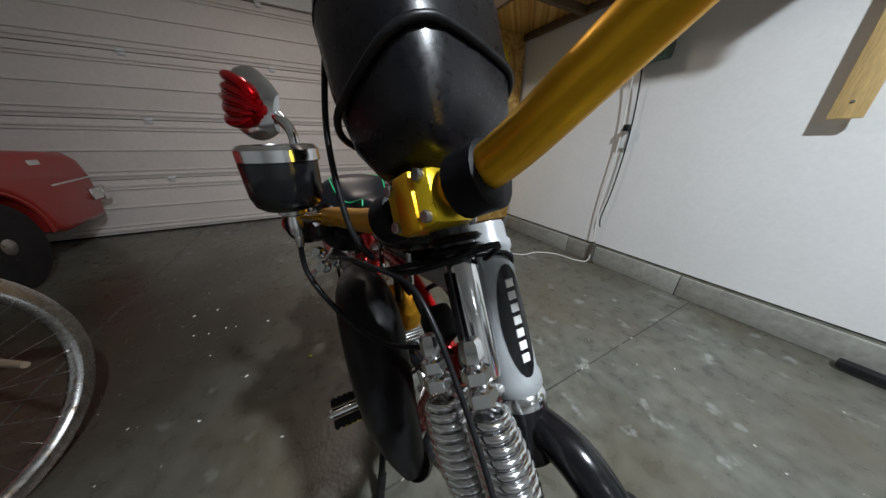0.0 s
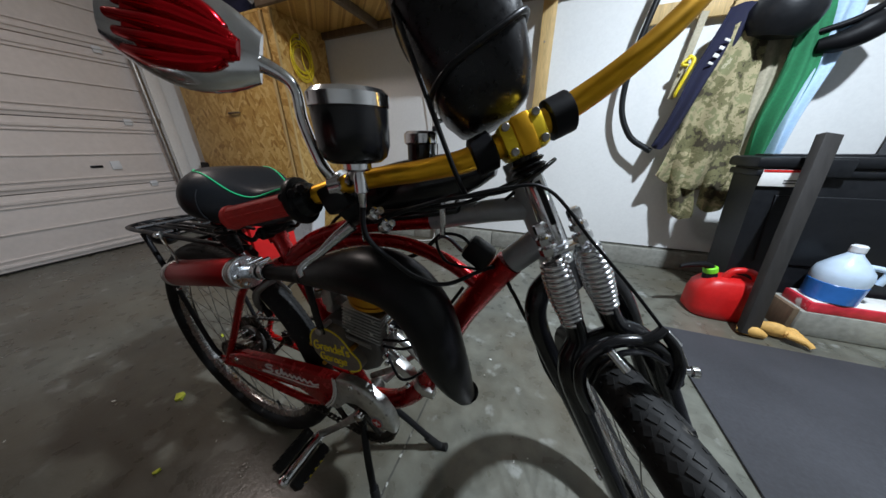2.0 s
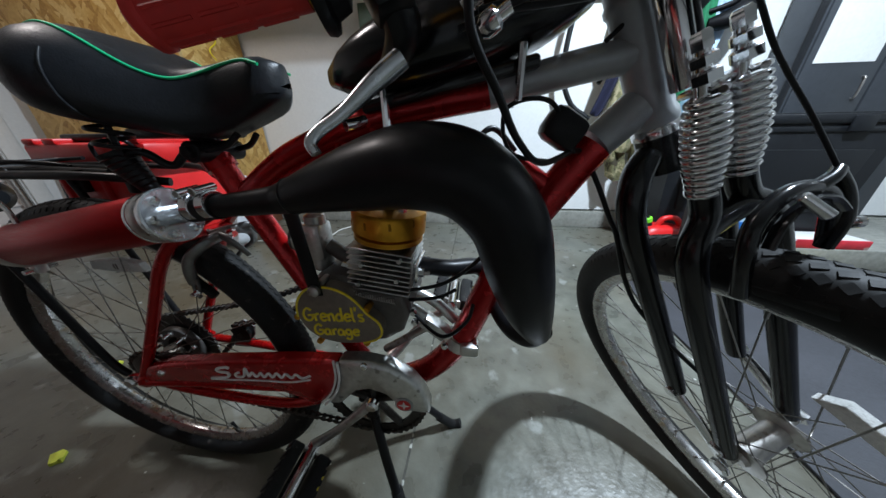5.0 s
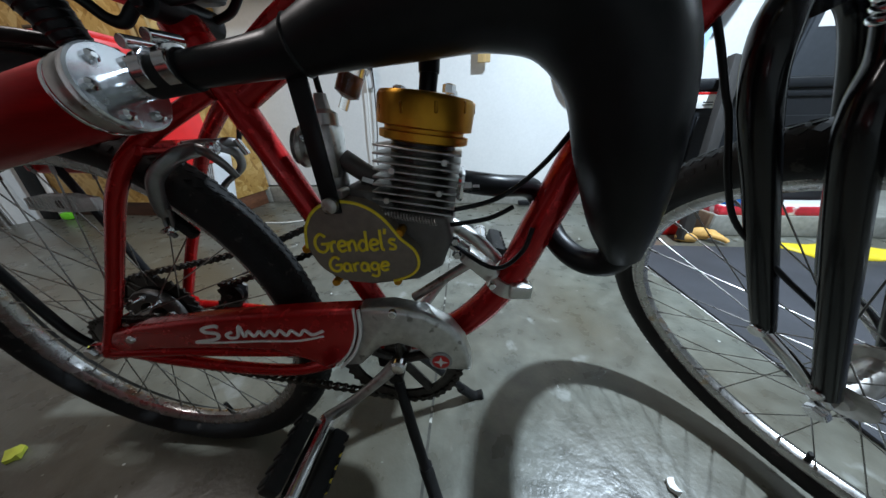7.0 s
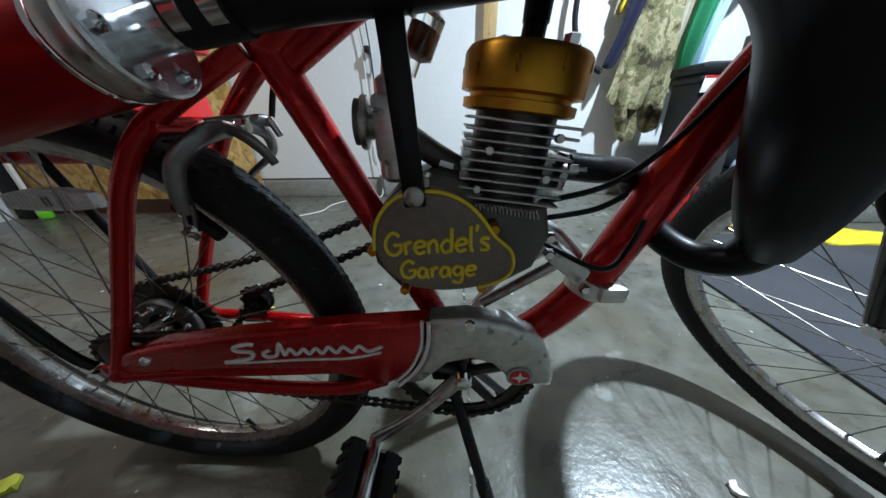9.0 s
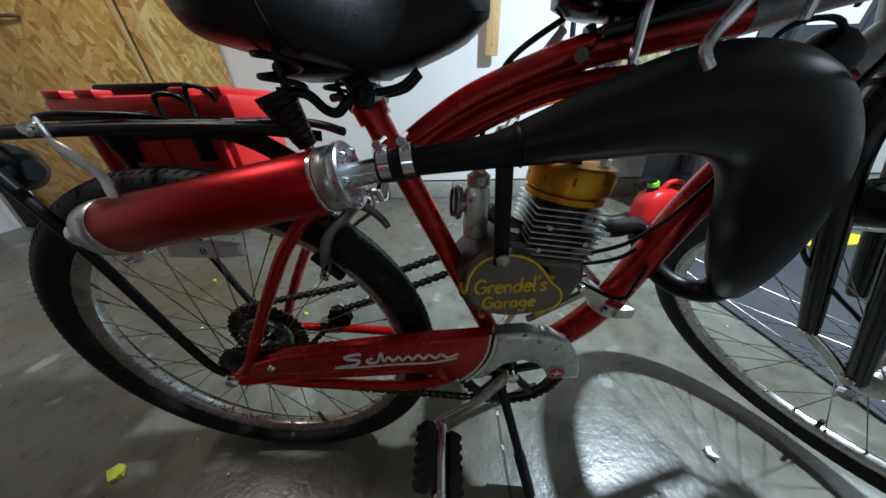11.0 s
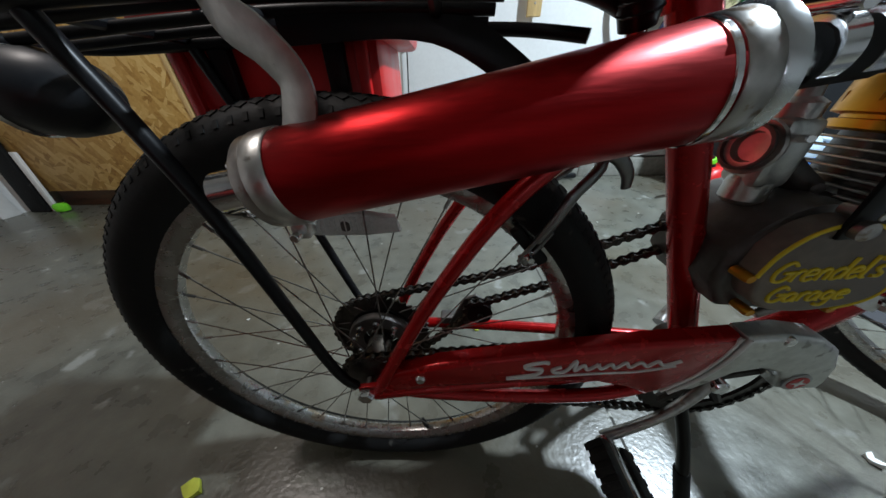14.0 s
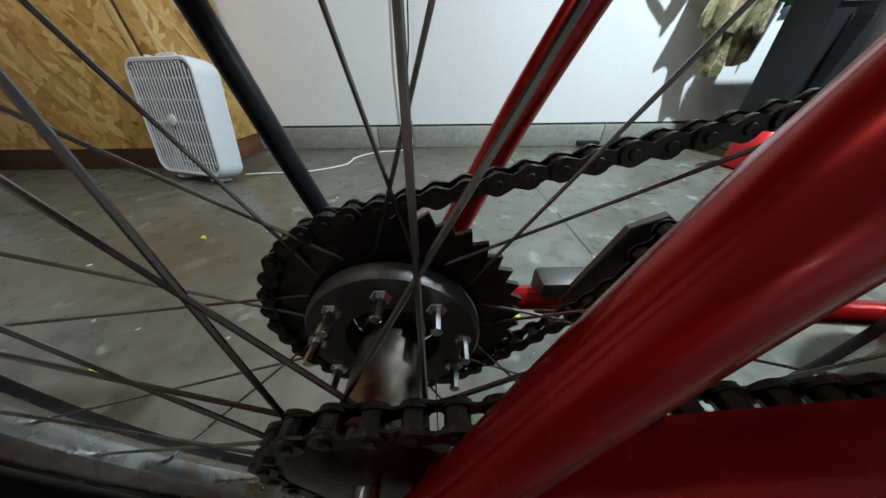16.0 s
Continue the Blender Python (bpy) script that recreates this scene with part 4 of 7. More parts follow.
def link_mesh(name):
    bm = bmesh.new()
    for s in (-1, 1):
        pts = []
        for c, a0 in ((1, -125), (-1, 55)):
            pts += [(c * 0.0063 + 0.0050 * math.cos(radians(a0 + 25 * k)), 0.0050 * math.sin(radians(a0 + 25 * k))) for k in range(11)]
            pts.append((0.0, 0.0027 * c))
        slab(pts, lambda u, v, w: (u, s * 0.0040 + w - 0.0006, v), 0.0012, bm=bm)
    for e in (-1, 1):
        rod((e * 0.0063, -0.0056, 0), (e * 0.0063, 0.0056, 0), 0.0022, 8, bm)
        rod((e * 0.0063, -0.0030, 0), (e * 0.0063, 0.0030, 0), 0.0040, 8, bm)
    return mesh_of(name, bm, "chain")


LINK = link_mesh("link")


def chain(name, pts, y, loop=True):
    """Half-inch links along a closed path in a plane of the bicycle."""
    c = part(name, rod((pts[0][0], y - 0.001, pts[0][1]), (pts[0][0], y + 0.001, pts[0][1]), 0.002, 6), "chain", bike, "oily black roller chain")
    path = [Vector((x, y, z)) for x, z in pts]
    path.append(path[0])
    seg = [(a, b, (b - a).length) for a, b in zip(path, path[1:])]
    total = sum(s[2] for s in seg)
    n = round(total / 0.0127)
    for k in range(n):
        d = total * k / n
        for a, b, h in seg:
            if d <= h:
                break
            d -= h
        p = a + (b - a) * (d / h)
        t = (b - a).normalized()
        ob = new("link", LINK)
        ob.parent = c
        ob.location = p
        ob.rotation_euler = (0, -math.atan2(t.z, t.x), 0)
        ob.scale = (1.0, 1.0 if k % 2 else 0.74, 1.0)


def arc(cx, cz, r, a0, a1, n=14):
    return [(cx + r * math.cos(radians(a0 + (a1 - a0) * k / n)), cz + r * math.sin(radians(a0 + (a1 - a0) * k / n))) for k in range(n + 1)]


chain("pedal_chain", arc(BB.x, BB.z, 0.0865, -92, 88) + arc(REAR.x, REAR.z, 0.035, 92, 268), YC - 0.038)
part("rear_cog", lathe((REAR.x, YC - 0.041, REAR.z), (0, 1, 0), [(0.02, -0.004), (0.034, 0), (0.034, 0.003), (0.024, 0.005), (0.022, 0.012)], 36), "chain", bike, "oily freewheel cog")
# engine sprocket drive on the left side
YS = YC + 0.031
cog = []
for k in range(84):
    rr = 0.0740 if k % 2 else 0.0680
    cog.append((rr * math.cos(2 * math.pi * k / 84), rr * math.sin(2 * math.pi * k / 84)))
bm = bmesh.new()
inn = [(0.034 * math.cos(2 * math.pi * k / 84), 0.034 * math.sin(2 * math.pi * k / 84)) for k in range(84)]
rows = [[bm.verts.new((REAR.x + u, y, REAR.z + v)) for u, v in pts] for pts, y in ((cog, YS - 0.0015), (inn, YS - 0.0025), (inn, YS + 0.0025), (cog, YS + 0.0015))]
for i in range(4):
    a, b = rows[i], rows[(i + 1) % 4]
    for k in range(84):
        bm.faces.new((a[k], a[(k + 1) % 84], b[(k + 1) % 84], b[k]))
spk = part("drive_sprocket", bm, "chain", bike, "oily black toothed drive sprocket")
part("clamp_ring", lathe((REAR.x, YS - 0.016, REAR.z), (0, 1, 0), [(0.026, 0), (0.046, 0), (0.048, 0.003), (0.048, 0.010), (0.046, 0.012), (0.026, 0.012)], 40, closed=True), "cast", spk, "dull steel clamp ring")
part("rubber_disc", lathe((REAR.x, YS - 0.004, REAR.z), (0, 1, 0), [(0.026, 0), (0.05, 0), (0.05, 0.003), (0.026, 0.003)], 40, closed=True), "rubber", spk)
for k in range(9):
    a = 2 * math.pi * (k + 0.25) / 9
    c = Vector((REAR.x + 0.0385 * math.cos(a), YS - 0.016, REAR.z + 0.0385 * math.sin(a)))
    b = lathe(c, (0, -1, 0), [(0.0052, 0), (0.0052, 0.0045), (0.0046, 0.005)], 6)
    rod(c + Vector((0, -0.004, 0)), c + Vector((0, -0.017, 0)), 0.0027, 8, b)
    part("ring_bolt", b, "chrome", spk)
hub = lathe((REAR.x, YC - 0.026, REAR.z), (0, 1, 0), [(0.0185, 0), (0.0175, 0.01), (0.017, 0.03), (0.0175, 0.05)], 28)
part("hub_shell", hub, "greasy_hub", rear, "worn greasy steel hub shell")
ENG = (-0.478, 0.482)
chain("drive_chain", arc(ENG[0], ENG[1], 0.017, -75, 105, 6) + [(-0.60, 0.450), (-0.70, 0.4225)] + arc(REAR.x, REAR.z, 0.071, 103, 318, 26) + [(-0.722, 0.333), (-0.709, 0.352), (-0.706, 0.368), (-0.697, 0.3775), (-0.684, 0.379), (-0.59, 0.4145)], YS)
tn = part("chain_tensioner", slab([(-0.735, 0.318), (-0.712, 0.372), (-0.695, 0.380), (-0.676, 0.366), (-0.684, 0.340), (-0.712, 0.312)], xz(YS + 0.016), 0.004, 0.001), "cast", bike)
part("roller", lathe((-0.690, YS - 0.007, 0.359), (0, 1, 0), [(0.010, 0), (0.0185, 0.001), (0.0145, 0.004), (0.0145, 0.010), (0.0185, 0.013), (0.010, 0.014)], 24), "satin", tn)
part("tensioner_bolt", rod((-0.690, YS - 0.011, 0.359), (-0.690, YS + 0.02, 0.359), 0.004, 10), "chain", tn)
part("tensioner_clamp", box((-0.728, YC + 0.055, 0.316), (0.04, 0.02, 0.03), 0.004), "cast", tn)

# twin-leg kickstand
ks = part("kickstand", rod((-0.405, YC - 0.04, 0.262), (-0.405, YC + 0.04, 0.262), 0.012, 12), "satin", bike, "black twin-leg kickstand")
part("stand_bracket", box((-0.41, YC, 0.283), (0.05, 0.05, 0.03), 0.005), "satin", ks)
part("leg", tube([(-0.405, YC - 0.03, 0.262), (-0.378, YC - 0.062, 0.17), (-0.335, YC - 0.10, 0.004)], 0.0085, 10), "satin", ks)
part("leg", tube([(-0.405, YC + 0.03, 0.262), (-0.36, YC + 0.07, 0.16), (-0.275, YC + 0.115, 0.006)], 0.0085, 10), "satin", ks)
part("leg_foot", tube([(-0.361, YC - 0.076, 0.105), (-0.333, YC - 0.1015, 0.003)], 0.011, 10), "rubber", ks)
part("leg_foot", tube([(-0.305, YC + 0.1, 0.055), (-0.272, YC + 0.1165, 0.005), (-0.25, YC + 0.12, 0.008)], 0.011, 10), "rubber", ks)

# ---- engine ----
CYL = Vector((0.13, 0, 0.99)).normalized()
C0 = Vector((-0.361, YC, 0.519))
eng = part("engine", lathe((-0.419, YC - 0.04, 0.493), (0, 1, 0), [(0.05, 0), (0.056, 0.004), (0.058, 0.02), (0.058, 0.07), (0.054, 0.09)], 36), "cast", bike, "small two-stroke clip-on engine")
part("crankcase", slab([(-0.4588, 0.4399), (-0.4794, 0.4680), (-0.4813, 0.5054), (-0.4514, 0.5381), (-0.4046, 0.5381), (-0.3766, 0.5288), (-0.3251, 0.5241), (-0.3186, 0.4960), (-0.3298, 0.4633), (-0.3579, 0.4446), (-0.4140, 0.4353)],
                       lambda u, v, w: (u, YC + 0.045 - w, v), 0.088, 0.008), "cast", eng)
cov = [(-0.4719, 0.4932), (-0.4682, 0.5147), (-0.4560, 0.5334), (-0.4373, 0.5428), (-0.4140, 0.5428), (-0.3953, 0.5353), (-0.3812, 0.5222), (-0.3691, 0.5054), (-0.3560, 0.4932), (-0.3522, 0.4773), (-0.3597, 0.4643), (-0.3812, 0.4549), (-0.4140, 0.4502), (-0.4420, 0.4549), (-0.4626, 0.4699)]
cov = [(p.x, p.y) for p in smooth_path([(u, v, 0) for u, v in cov + cov[:1]], 4)][:-1]
cover = part("side_cover", slab(cov, xz(YC - 0.041), 0.02, 0.005), mat("cover_paint", (0.20, 0.165, 0.135), 0.5, 0.3, 0.2, 120, 0.1, 9), eng, "taupe side cover with a yellow hand-painted edge")
edge = bmesh.new()
tube([(u * 0.985 + (-0.414) * 0.015, YC - 0.0598, v * 0.985 + 0.49 * 0.015) for u, v in cov[:46:2]], 0.0016, 6, 3, bm=edge)
part("painted_edge", edge, "yellow_paint", cover, "yellow painted line")
for u, v in ((-0.4738, 0.4904), (-0.3709, 0.5110), (-0.4495, 0.4493), (-0.3784, 0.4530), (-0.4252, 0.5498)):
    part("cover_screw", lathe((u, YC - 0.044, v), (0, -1, 0), [(0.0046, 0), (0.0046, 0.014), (0.0038, 0.016), (0.001, 0.0158)], 12), "head_gold" if v < 0.54 else "steel", cover)
# hand-painted words, drawn stroke by stroke with a paint pen
PEN = {
    "G": (1.0, (((.85, .82), (.55, 1), (.2, .8), (.05, .45), (.2, .1), (.55, 0), (.85, .2), (.88, .45)), ((.5, .45), (.98, .46)))),
    "r": (.56, (((.1, .55), (.12, 0)), ((.12, .35), (.3, .55), (.5, .52)))),
    "e": (.7, (((.08, .3), (.58, .36), (.48, .56), (.2, .54), (.05, .25), (.25, 0), (.6, .1)),)),
    "n": (.72, (((.08, .55), (.1, 0)), ((.1, .35), (.3, .56), (.5, .48), (.56, 0)))),
    "d": (.76, (((.55, .45), (.3, .56), (.05, .3), (.2, 0), (.5, .1), (.6, .4)), ((.6, 1.05), (.58, 0)))),
    "l": (.36, (((.1, 1.08), (.12, .12), (.3, 0)),)),
    "'": (.2, (((.08, 1.12), (.03, .85)),)),
    "s": (.6, (((.5, .5), (.2, .55), (.1, .4), (.45, .2), (.4, .02), (.05, .05)),)),
    "a": (.76, (((.55, .48), (.25, .55), (.05, .25), (.2, 0), (.5, .12), (.57, .5)), ((.57, .5), (.6, .05), (.7, 0)))),
    "g": (.74, (((.55, .48), (.25, .55), (.05, .3), (.25, .05), (.52, .2), (.57, .5)), ((.57, .5), (.55, -.25), (.3, -.4), (.0, -.28)))),
}


def pen_word(word, x0, z0, wide, high, slope):
    bm, u = bmesh.new(), 0.0
    for ch_ in word:
        step, strokes = PEN[ch_]
        for st in strokes:
            tube([(x0 + (u + a) * wide, YC - 0.0612, z0 + b * high + (u + a) * wide * slope) for a, b in st], 0.0016, 8, 4, bm=bm)
        u += step
    return part("painted_word", bm, "yellow_paint", cover, "hand-painted yellow word")


pen_word("Grendel's", -0.4615, 0.4885, 0.0157, 0.0205, 0.07)
pen_word("Garage", -0.4505, 0.4655, 0.0148, 0.0175, 0.06)

# cylinder fins, head
part("cylinder", lathe(C0, CYL, [(0.034, 0), (0.034, 0.075)], 32), "chain", eng)
for k in range(9):
    f = bmesh.new()
    c = C0 + CYL * (0.010 + 0.0073 * k)
    m = Matrix((Vector((CYL.z, 0, -CYL.x)), Vector((0, 1, 0)), CYL)).transposed().to_4x4()
    box(c, (0.084, 0.084, 0.0022), 0.0008, m, f, 1)
    part("fin", f, "alu", eng, "thin aluminium cooling fin")
for dx, k in ((-0.03, 1.5), (0.028, 2.5), (-0.025, 5.5), (0.03, 6.5)):
    c = C0 + CYL * (0.010 + 0.0073 * k) + Vector((dx * 0.9, -0.0425, 0))
    part("fin_pin", rod(c + Vector((0, 0.004, 0)), c - Vector((0, 0.002, 0)), 0.0032, 10), "alu", eng)
hd = part("cylinder_head", lathe(C0 + CYL * 0.074, CYL, [(0.042, 0), (0.046, 0.0015), (0.046, 0.008), (0.041, 0.009), (0.041, 0.012), (0.0485, 0.0135), (0.0485, 0.037), (0.046, 0.041), (0.03, 0.043), (0.014, 0.040)], 48), "head_gold", eng,
          "gold anodised round cylinder head with milled slots")
# slots are small blocks; the darker gold stands for their shade
for k in range(10):
    a = 2 * math.pi * k / 10
    c = C0 + CYL * 0.103 + Vector((math.cos(a), math.sin(a), 0)) * 0.0476
    part("milled_slot", box(c, (0.003, 0.004, 0.010), 0.001, Matrix.Rotation(a, 4, "Z"), seg=1), "slot_shade", hd, "small block in darker gold for a milled slot's shade")
for k in range(4):
    a = math.pi / 4 + math.pi / 2 * k
    c = C0 + CYL * 0.115 + Vector((math.cos(a), math.sin(a), 0)) * 0.032
    part("head_nut", lathe(c, CYL, [(0.006, 0), (0.006, 0.006), (0.004, 0.007)], 6), "chrome", hd)
plug = C0 + CYL * 0.114
part("spark_plug", tube([plug, plug + CYL * 0.03], 0.009, 12), "satin", eng)
part("plug_cap", tube([plug + CYL * 0.02, plug + CYL * 0.045, plug + CYL * 0.052 + Vector((0.012, 0, 0)), plug + CYL * 0.05 + Vector((0.055, 0, 0.0))], [0.010, 0.0105, 0.0095, 0.006], 12), "satin", eng)
part("plug_lead", tube([plug + CYL * 0.05 + Vector((0.05, 0, 0)), (-0.25, YC + 0.0, 0.70), (-0.22, YC + 0.02, 0.725), (-0.19, YC + 0.03, 0.70)], 0.0035, 8), "satin", eng)
# carburettor on the rear, with a float bowl and round air filter
cb = part("carburettor", tube([(-0.3992, YC, 0.5479), (-0.4223, YC, 0.5617), (-0.4426, YC, 0.5756)], 0.011, 12), "cast", eng, "small carburettor on a cast inlet pipe")
part("carb_body", box((-0.4574, YC, 0.5830), (0.03, 0.034, 0.055), 0.006), "alu", cb)
part("float_bowl", lathe((-0.4574, YC, 0.5386), (0, 0, 1), [(0.012, 0), (0.016, 0.004), (0.016, 0.024)], 20), "alu", cb)
part("carb_top", lathe((-0.4556, YC, 0.6080), (0, 0, 1), [(0.014, 0), (0.014, 0.012), (0.008, 0.016), (0.006, 0.03)], 16), "steel", cb)
part("air_intake", lathe((-0.4722, YC - 0.004, 0.5876), (-1, -0.15, 0.1), [(0.012, 0), (0.0135, 0.004), (0.021, 0.006), (0.022, 0.009), (0.021, 0.011), (0.0125, 0.0105), (0.011, 0.004), (0.0, 0.003)], 24), "steel", cb)
part("intake_ring", lathe((-0.484, YC - 0.0058, 0.5888), (-1, -0.15, 0.1), [(0.016, 0), (0.018, 0.0), (0.0185, 0.004), (0.016, 0.004)], 20, closed=True), "cast", cb)
part("idle_screw", rod((-0.462, YC - 0.016, 0.596), (-0.468, YC - 0.03, 0.598), 0.003, 8), "chrome", cb)
part("float_bowl", lathe((-0.4574, YC, 0.563), (0, 0, -1), [(0.016, 0), (0.0165, 0.004), (0.015, 0.014), (0.006, 0.018)], 18), "alu", cb)
part("carb_cable", tube([(-0.4546, YC, 0.6339), (-0.4528, YC - 0.003, 0.6727), (-0.4315, YC + 0.01, 0.7282), (-0.3760, YC + 0.02, 0.7652)], 0.003, 8), "satin", cb)
for u, v in ((-0.405, 0.552), (-0.40, 0.536)):
    part("inlet_nut", lathe((u, YC - 0.018, v), (-1, 0, 0.3), [(0.005, 0), (0.005, 0.012)], 6), "chrome", cb)
ff = part("fuel_filter", lathe((-0.4426, YC + 0.02, 0.6246), (0.45, 0, 0.9), [(0.005, 0), (0.005, 0.012), (0.013, 0.016), (0.013, 0.045), (0.006, 0.05), (0.005, 0.066)], 20), "clear", cb, "clear fuel filter half full of amber fuel")
part("filter_core", lathe((-0.4371, YC + 0.02, 0.6357), (0.45, 0, 0.9), [(0.008, 0.004), (0.0095, 0.006), (0.0095, 0.022), (0.008, 0.024)], 16), "oil", cb)
part("fuel_hose", tube([(-0.4158, YC + 0.02, 0.6792), (-0.4084, YC + 0.02, 0.7005), (-0.3945, YC + 0.02, 0.7329), (-0.3760, YC + 0.02, 0.7560)], 0.0045, 8), "jug", cb)
# engine mounts and clamp on the down tube
part("mount_strut", tube([(-0.3251, YC - 0.012, 0.4859), (-0.2928, YC - 0.012, 0.4618), (-0.2669, YC - 0.012, 0.4368)], 0.009, 10), "alu", eng)
part("mount_strut", tube([(-0.3298, YC + 0.02, 0.4970), (-0.2928, YC + 0.02, 0.4738), (-0.2604, YC + 0.02, 0.4415)], 0.009, 10), "alu", eng)
part("support_rod", rod((-0.3714, YC - 0.015, 0.3998), (-0.2928, YC - 0.02, 0.4618), 0.006, 10), "steel", eng)
part("mount_block", box((-0.2881, YC - 0.016, 0.4563), (0.045, 0.022, 0.02), 0.003, Matrix.Rotation(0.7, 4, "Y")), "alu", eng)
dtv = Vector((-0.032, 0, -0.09)).normalized()
part("tube_clamp", lathe(Vector((-0.2475, YC, 0.4285)), dtv, [(0.0205, 0), (0.0228, 0.001), (0.0228, 0.020), (0.0205, 0.021)], 28), "alu", bike, "bright aluminium clamp round the down tube")
part("clamp_bolt", box((-0.2354, YC - 0.018, 0.4211), (0.028, 0.022, 0.02), 0.004), "alu", bike)
for u, v in ((-0.316, 0.492), (-0.314, 0.475), (-0.272, 0.435)):
    part("mount_nut", lathe((u, YC - 0.03, v), (0, -1, 0), [(0.0055, 0), (0.0055, 0.005), (0.004, 0.007)], 6), "chrome", eng)
for k, pts in enumerate((((-0.3298, YC - 0.03, 0.5247), (-0.2743, YC - 0.028, 0.5386), (-0.2326, YC - 0.025, 0.5710), (-0.2003, YC - 0.024, 0.6172), (-0.1725, YC - 0.02, 0.6635)),
                         ((-0.3205, YC - 0.02, 0.4831), (-0.2743, YC - 0.05, 0.4692), (-0.2419, YC - 0.03, 0.4785), (-0.2326, YC - 0.025, 0.5062)),
                         ((-0.3344, YC - 0.025, 0.5062), (-0.2835, YC - 0.03, 0.5173), (-0.2558, YC - 0.025, 0.5293)))):
    part("engine_wire", tube(pts, 0.0026, 8), "satin", eng)
part("cable_spring", tube([(-0.40 + 0.0006 * k, YC - 0.047 + 0.003 * math.cos(k * 1.2), 0.5295 + 0.003 * math.sin(k * 1.2) - 0.0001 * k) for k in range(110)], 0.0008, 5, 1, curve=False), "steel", eng)

# ---- exhaust: header, expansion chamber, muffler ----
ex = part("exhaust_header", tube([(-0.312, YC, 0.551), (-0.27, YC + 0.005, 0.545), (-0.225, YC + 0.03, 0.536), (-0.205, YC + 0.026, 0.505), (-0.194, YC + 0.002, 0.480), (-0.176, YC - 0.024, 0.469), (-0.158, YC - 0.043, 0.476), (-0.150, YC - 0.052, 0.499)],
                                  [0.0125, 0.0125, 0.0125, 0.013, 0.0135, 0.0140, 0.0150, 0.017], 18), "satin", bike, "black exhaust pipe")
part("flange", box((-0.311, YC, 0.549), (0.008, 0.052, 0.03), 0.004, Matrix.Rotation(0.1, 4, "Y")), "chrome", ex)
for s in (-1, 1):
    part("flange_nut", lathe((-0.308, YC + s * 0.02, 0.549), (1, 0, 0), [(0.006, 0), (0.006, 0.008), (0.003, 0.009), (0.003, 0.016)], 6), "chrome", ex)
chm = part("expansion_chamber", tube([(-0.153, YX - 0.080, 0.492), (-0.169, YX - 0.088, 0.532), (-0.187, YX - 0.096, 0.587), (-0.206, YX - 0.098, 0.643), (-0.242, YX - 0.097, 0.680), (-0.290, YX - 0.095, 0.690),
                                      (-0.35, YX - 0.092, 0.680), (-0.43, YX - 0.089, 0.660), (-0.46, YX - 0.09, 0.6545), (-0.535, YX - 0.091, 0.6465)],
                                     [0.016, 0.027, 0.0345, 0.0375, 0.0395, 0.039, 0.0325, 0.0185, 0.0145, 0.0120], 28), "satin", bike, "fat black expansion chamber of the exhaust")
part("weld_seam", lathe((-0.43, YX - 0.089, 0.660), (-0.97, 0, -0.2), [(0.0185, -0.002), (0.0198, 0), (0.0185, 0.002)], 24), "satin", chm)
part("support_strap", box((-0.4365, YX - 0.086, 0.594), (0.017, 0.004, 0.125), 0.0015, Matrix.Rotation(-0.06, 4, "Y")), "satin", chm)
part("strap_bolt", lathe((-0.4325, YX - 0.088, 0.541), (0, -1, 0), [(0.0075, 0), (0.0075, 0.005), (0.005, 0.007), (0.001, 0.0072)], 20), "steel", chm)
MUF0, MUF1 = Vector((-0.589, YX - 0.092, 0.6355)), Vector((-0.864, YX - 0.094, 0.584))
MD = (MUF1 - MUF0).normalized()
muf = part("muffler", lathe(MUF0, MD, [(0.028, 0), (0.029, 0.002), (0.029, 0.262), (0.028, 0.264)], 40), "muffler", bike, "brushed red anodised exhaust muffler")
part("end_plate", lathe(MUF0 - MD * 0.008, MD, [(0.0300, 0), (0.0315, 0.0015), (0.0315, 0.007), (0.0295, 0.01)], 40), "zinc", muf)
part("end_band", lathe(MUF0, MD, [(0.0294, 0), (0.0301, 0.001), (0.0301, 0.014), (0.0294, 0.015)], 40), "steel", muf)
part("band_edge", lathe(MUF0, MD, [(0.0294, 0.0165), (0.0299, 0.017), (0.0299, 0.0195), (0.0294, 0.020)], 40), "chrome", muf)
part("tail_band", lathe(MUF0, MD, [(0.0294, 0.244), (0.0302, 0.245), (0.0302, 0.257), (0.0294, 0.258)], 40), "alu", muf)
part("tail_cap", lathe(MUF0, MD, [(0.0292, 0.258), (0.0292, 0.264), (0.026, 0.268), (0.0185, 0.270), (0.0175, 0.276), (0.0145, 0.278)], 40), "steel", muf)
part("clamp_lug", box(MUF0 + MD * 0.251 + Vector((0, -0.004, -0.034)), (0.012, 0.012, 0.012), 0.002), "alu", muf)
part("clamp_bolt", rod(MUF0 + MD * 0.251 + Vector((0, -0.018, -0.035)), MUF0 + MD * 0.251 + Vector((0, 0.012, -0.035)), 0.0032, 10), "chrome", muf)
for k in range(4):
    a = 2 * math.pi * (k + 0.5) / 4
    x_, y_, z_ = basis(MD)
    part("cap_rivet", lathe(MUF0 + MD * 0.2685 + (x_ * math.cos(a) + y_ * math.sin(a)) * 0.022, MD, [(0.0032, 0), (0.0028, 0.002), (0.001, 0.003)], 10), "chrome", muf)
part("tail_outlet", lathe(MUF1, MD, [(0.013, -0.012), (0.014, 0.018), (0.0115, 0.018), (0.010, 0.0)], 20), "chrome", muf)
part("inlet_pipe", tube([MUF0, MUF0 - MD * 0.04, (-0.55, YX - 0.0915, 0.6445)], 0.0115, 16), "zinc", muf)
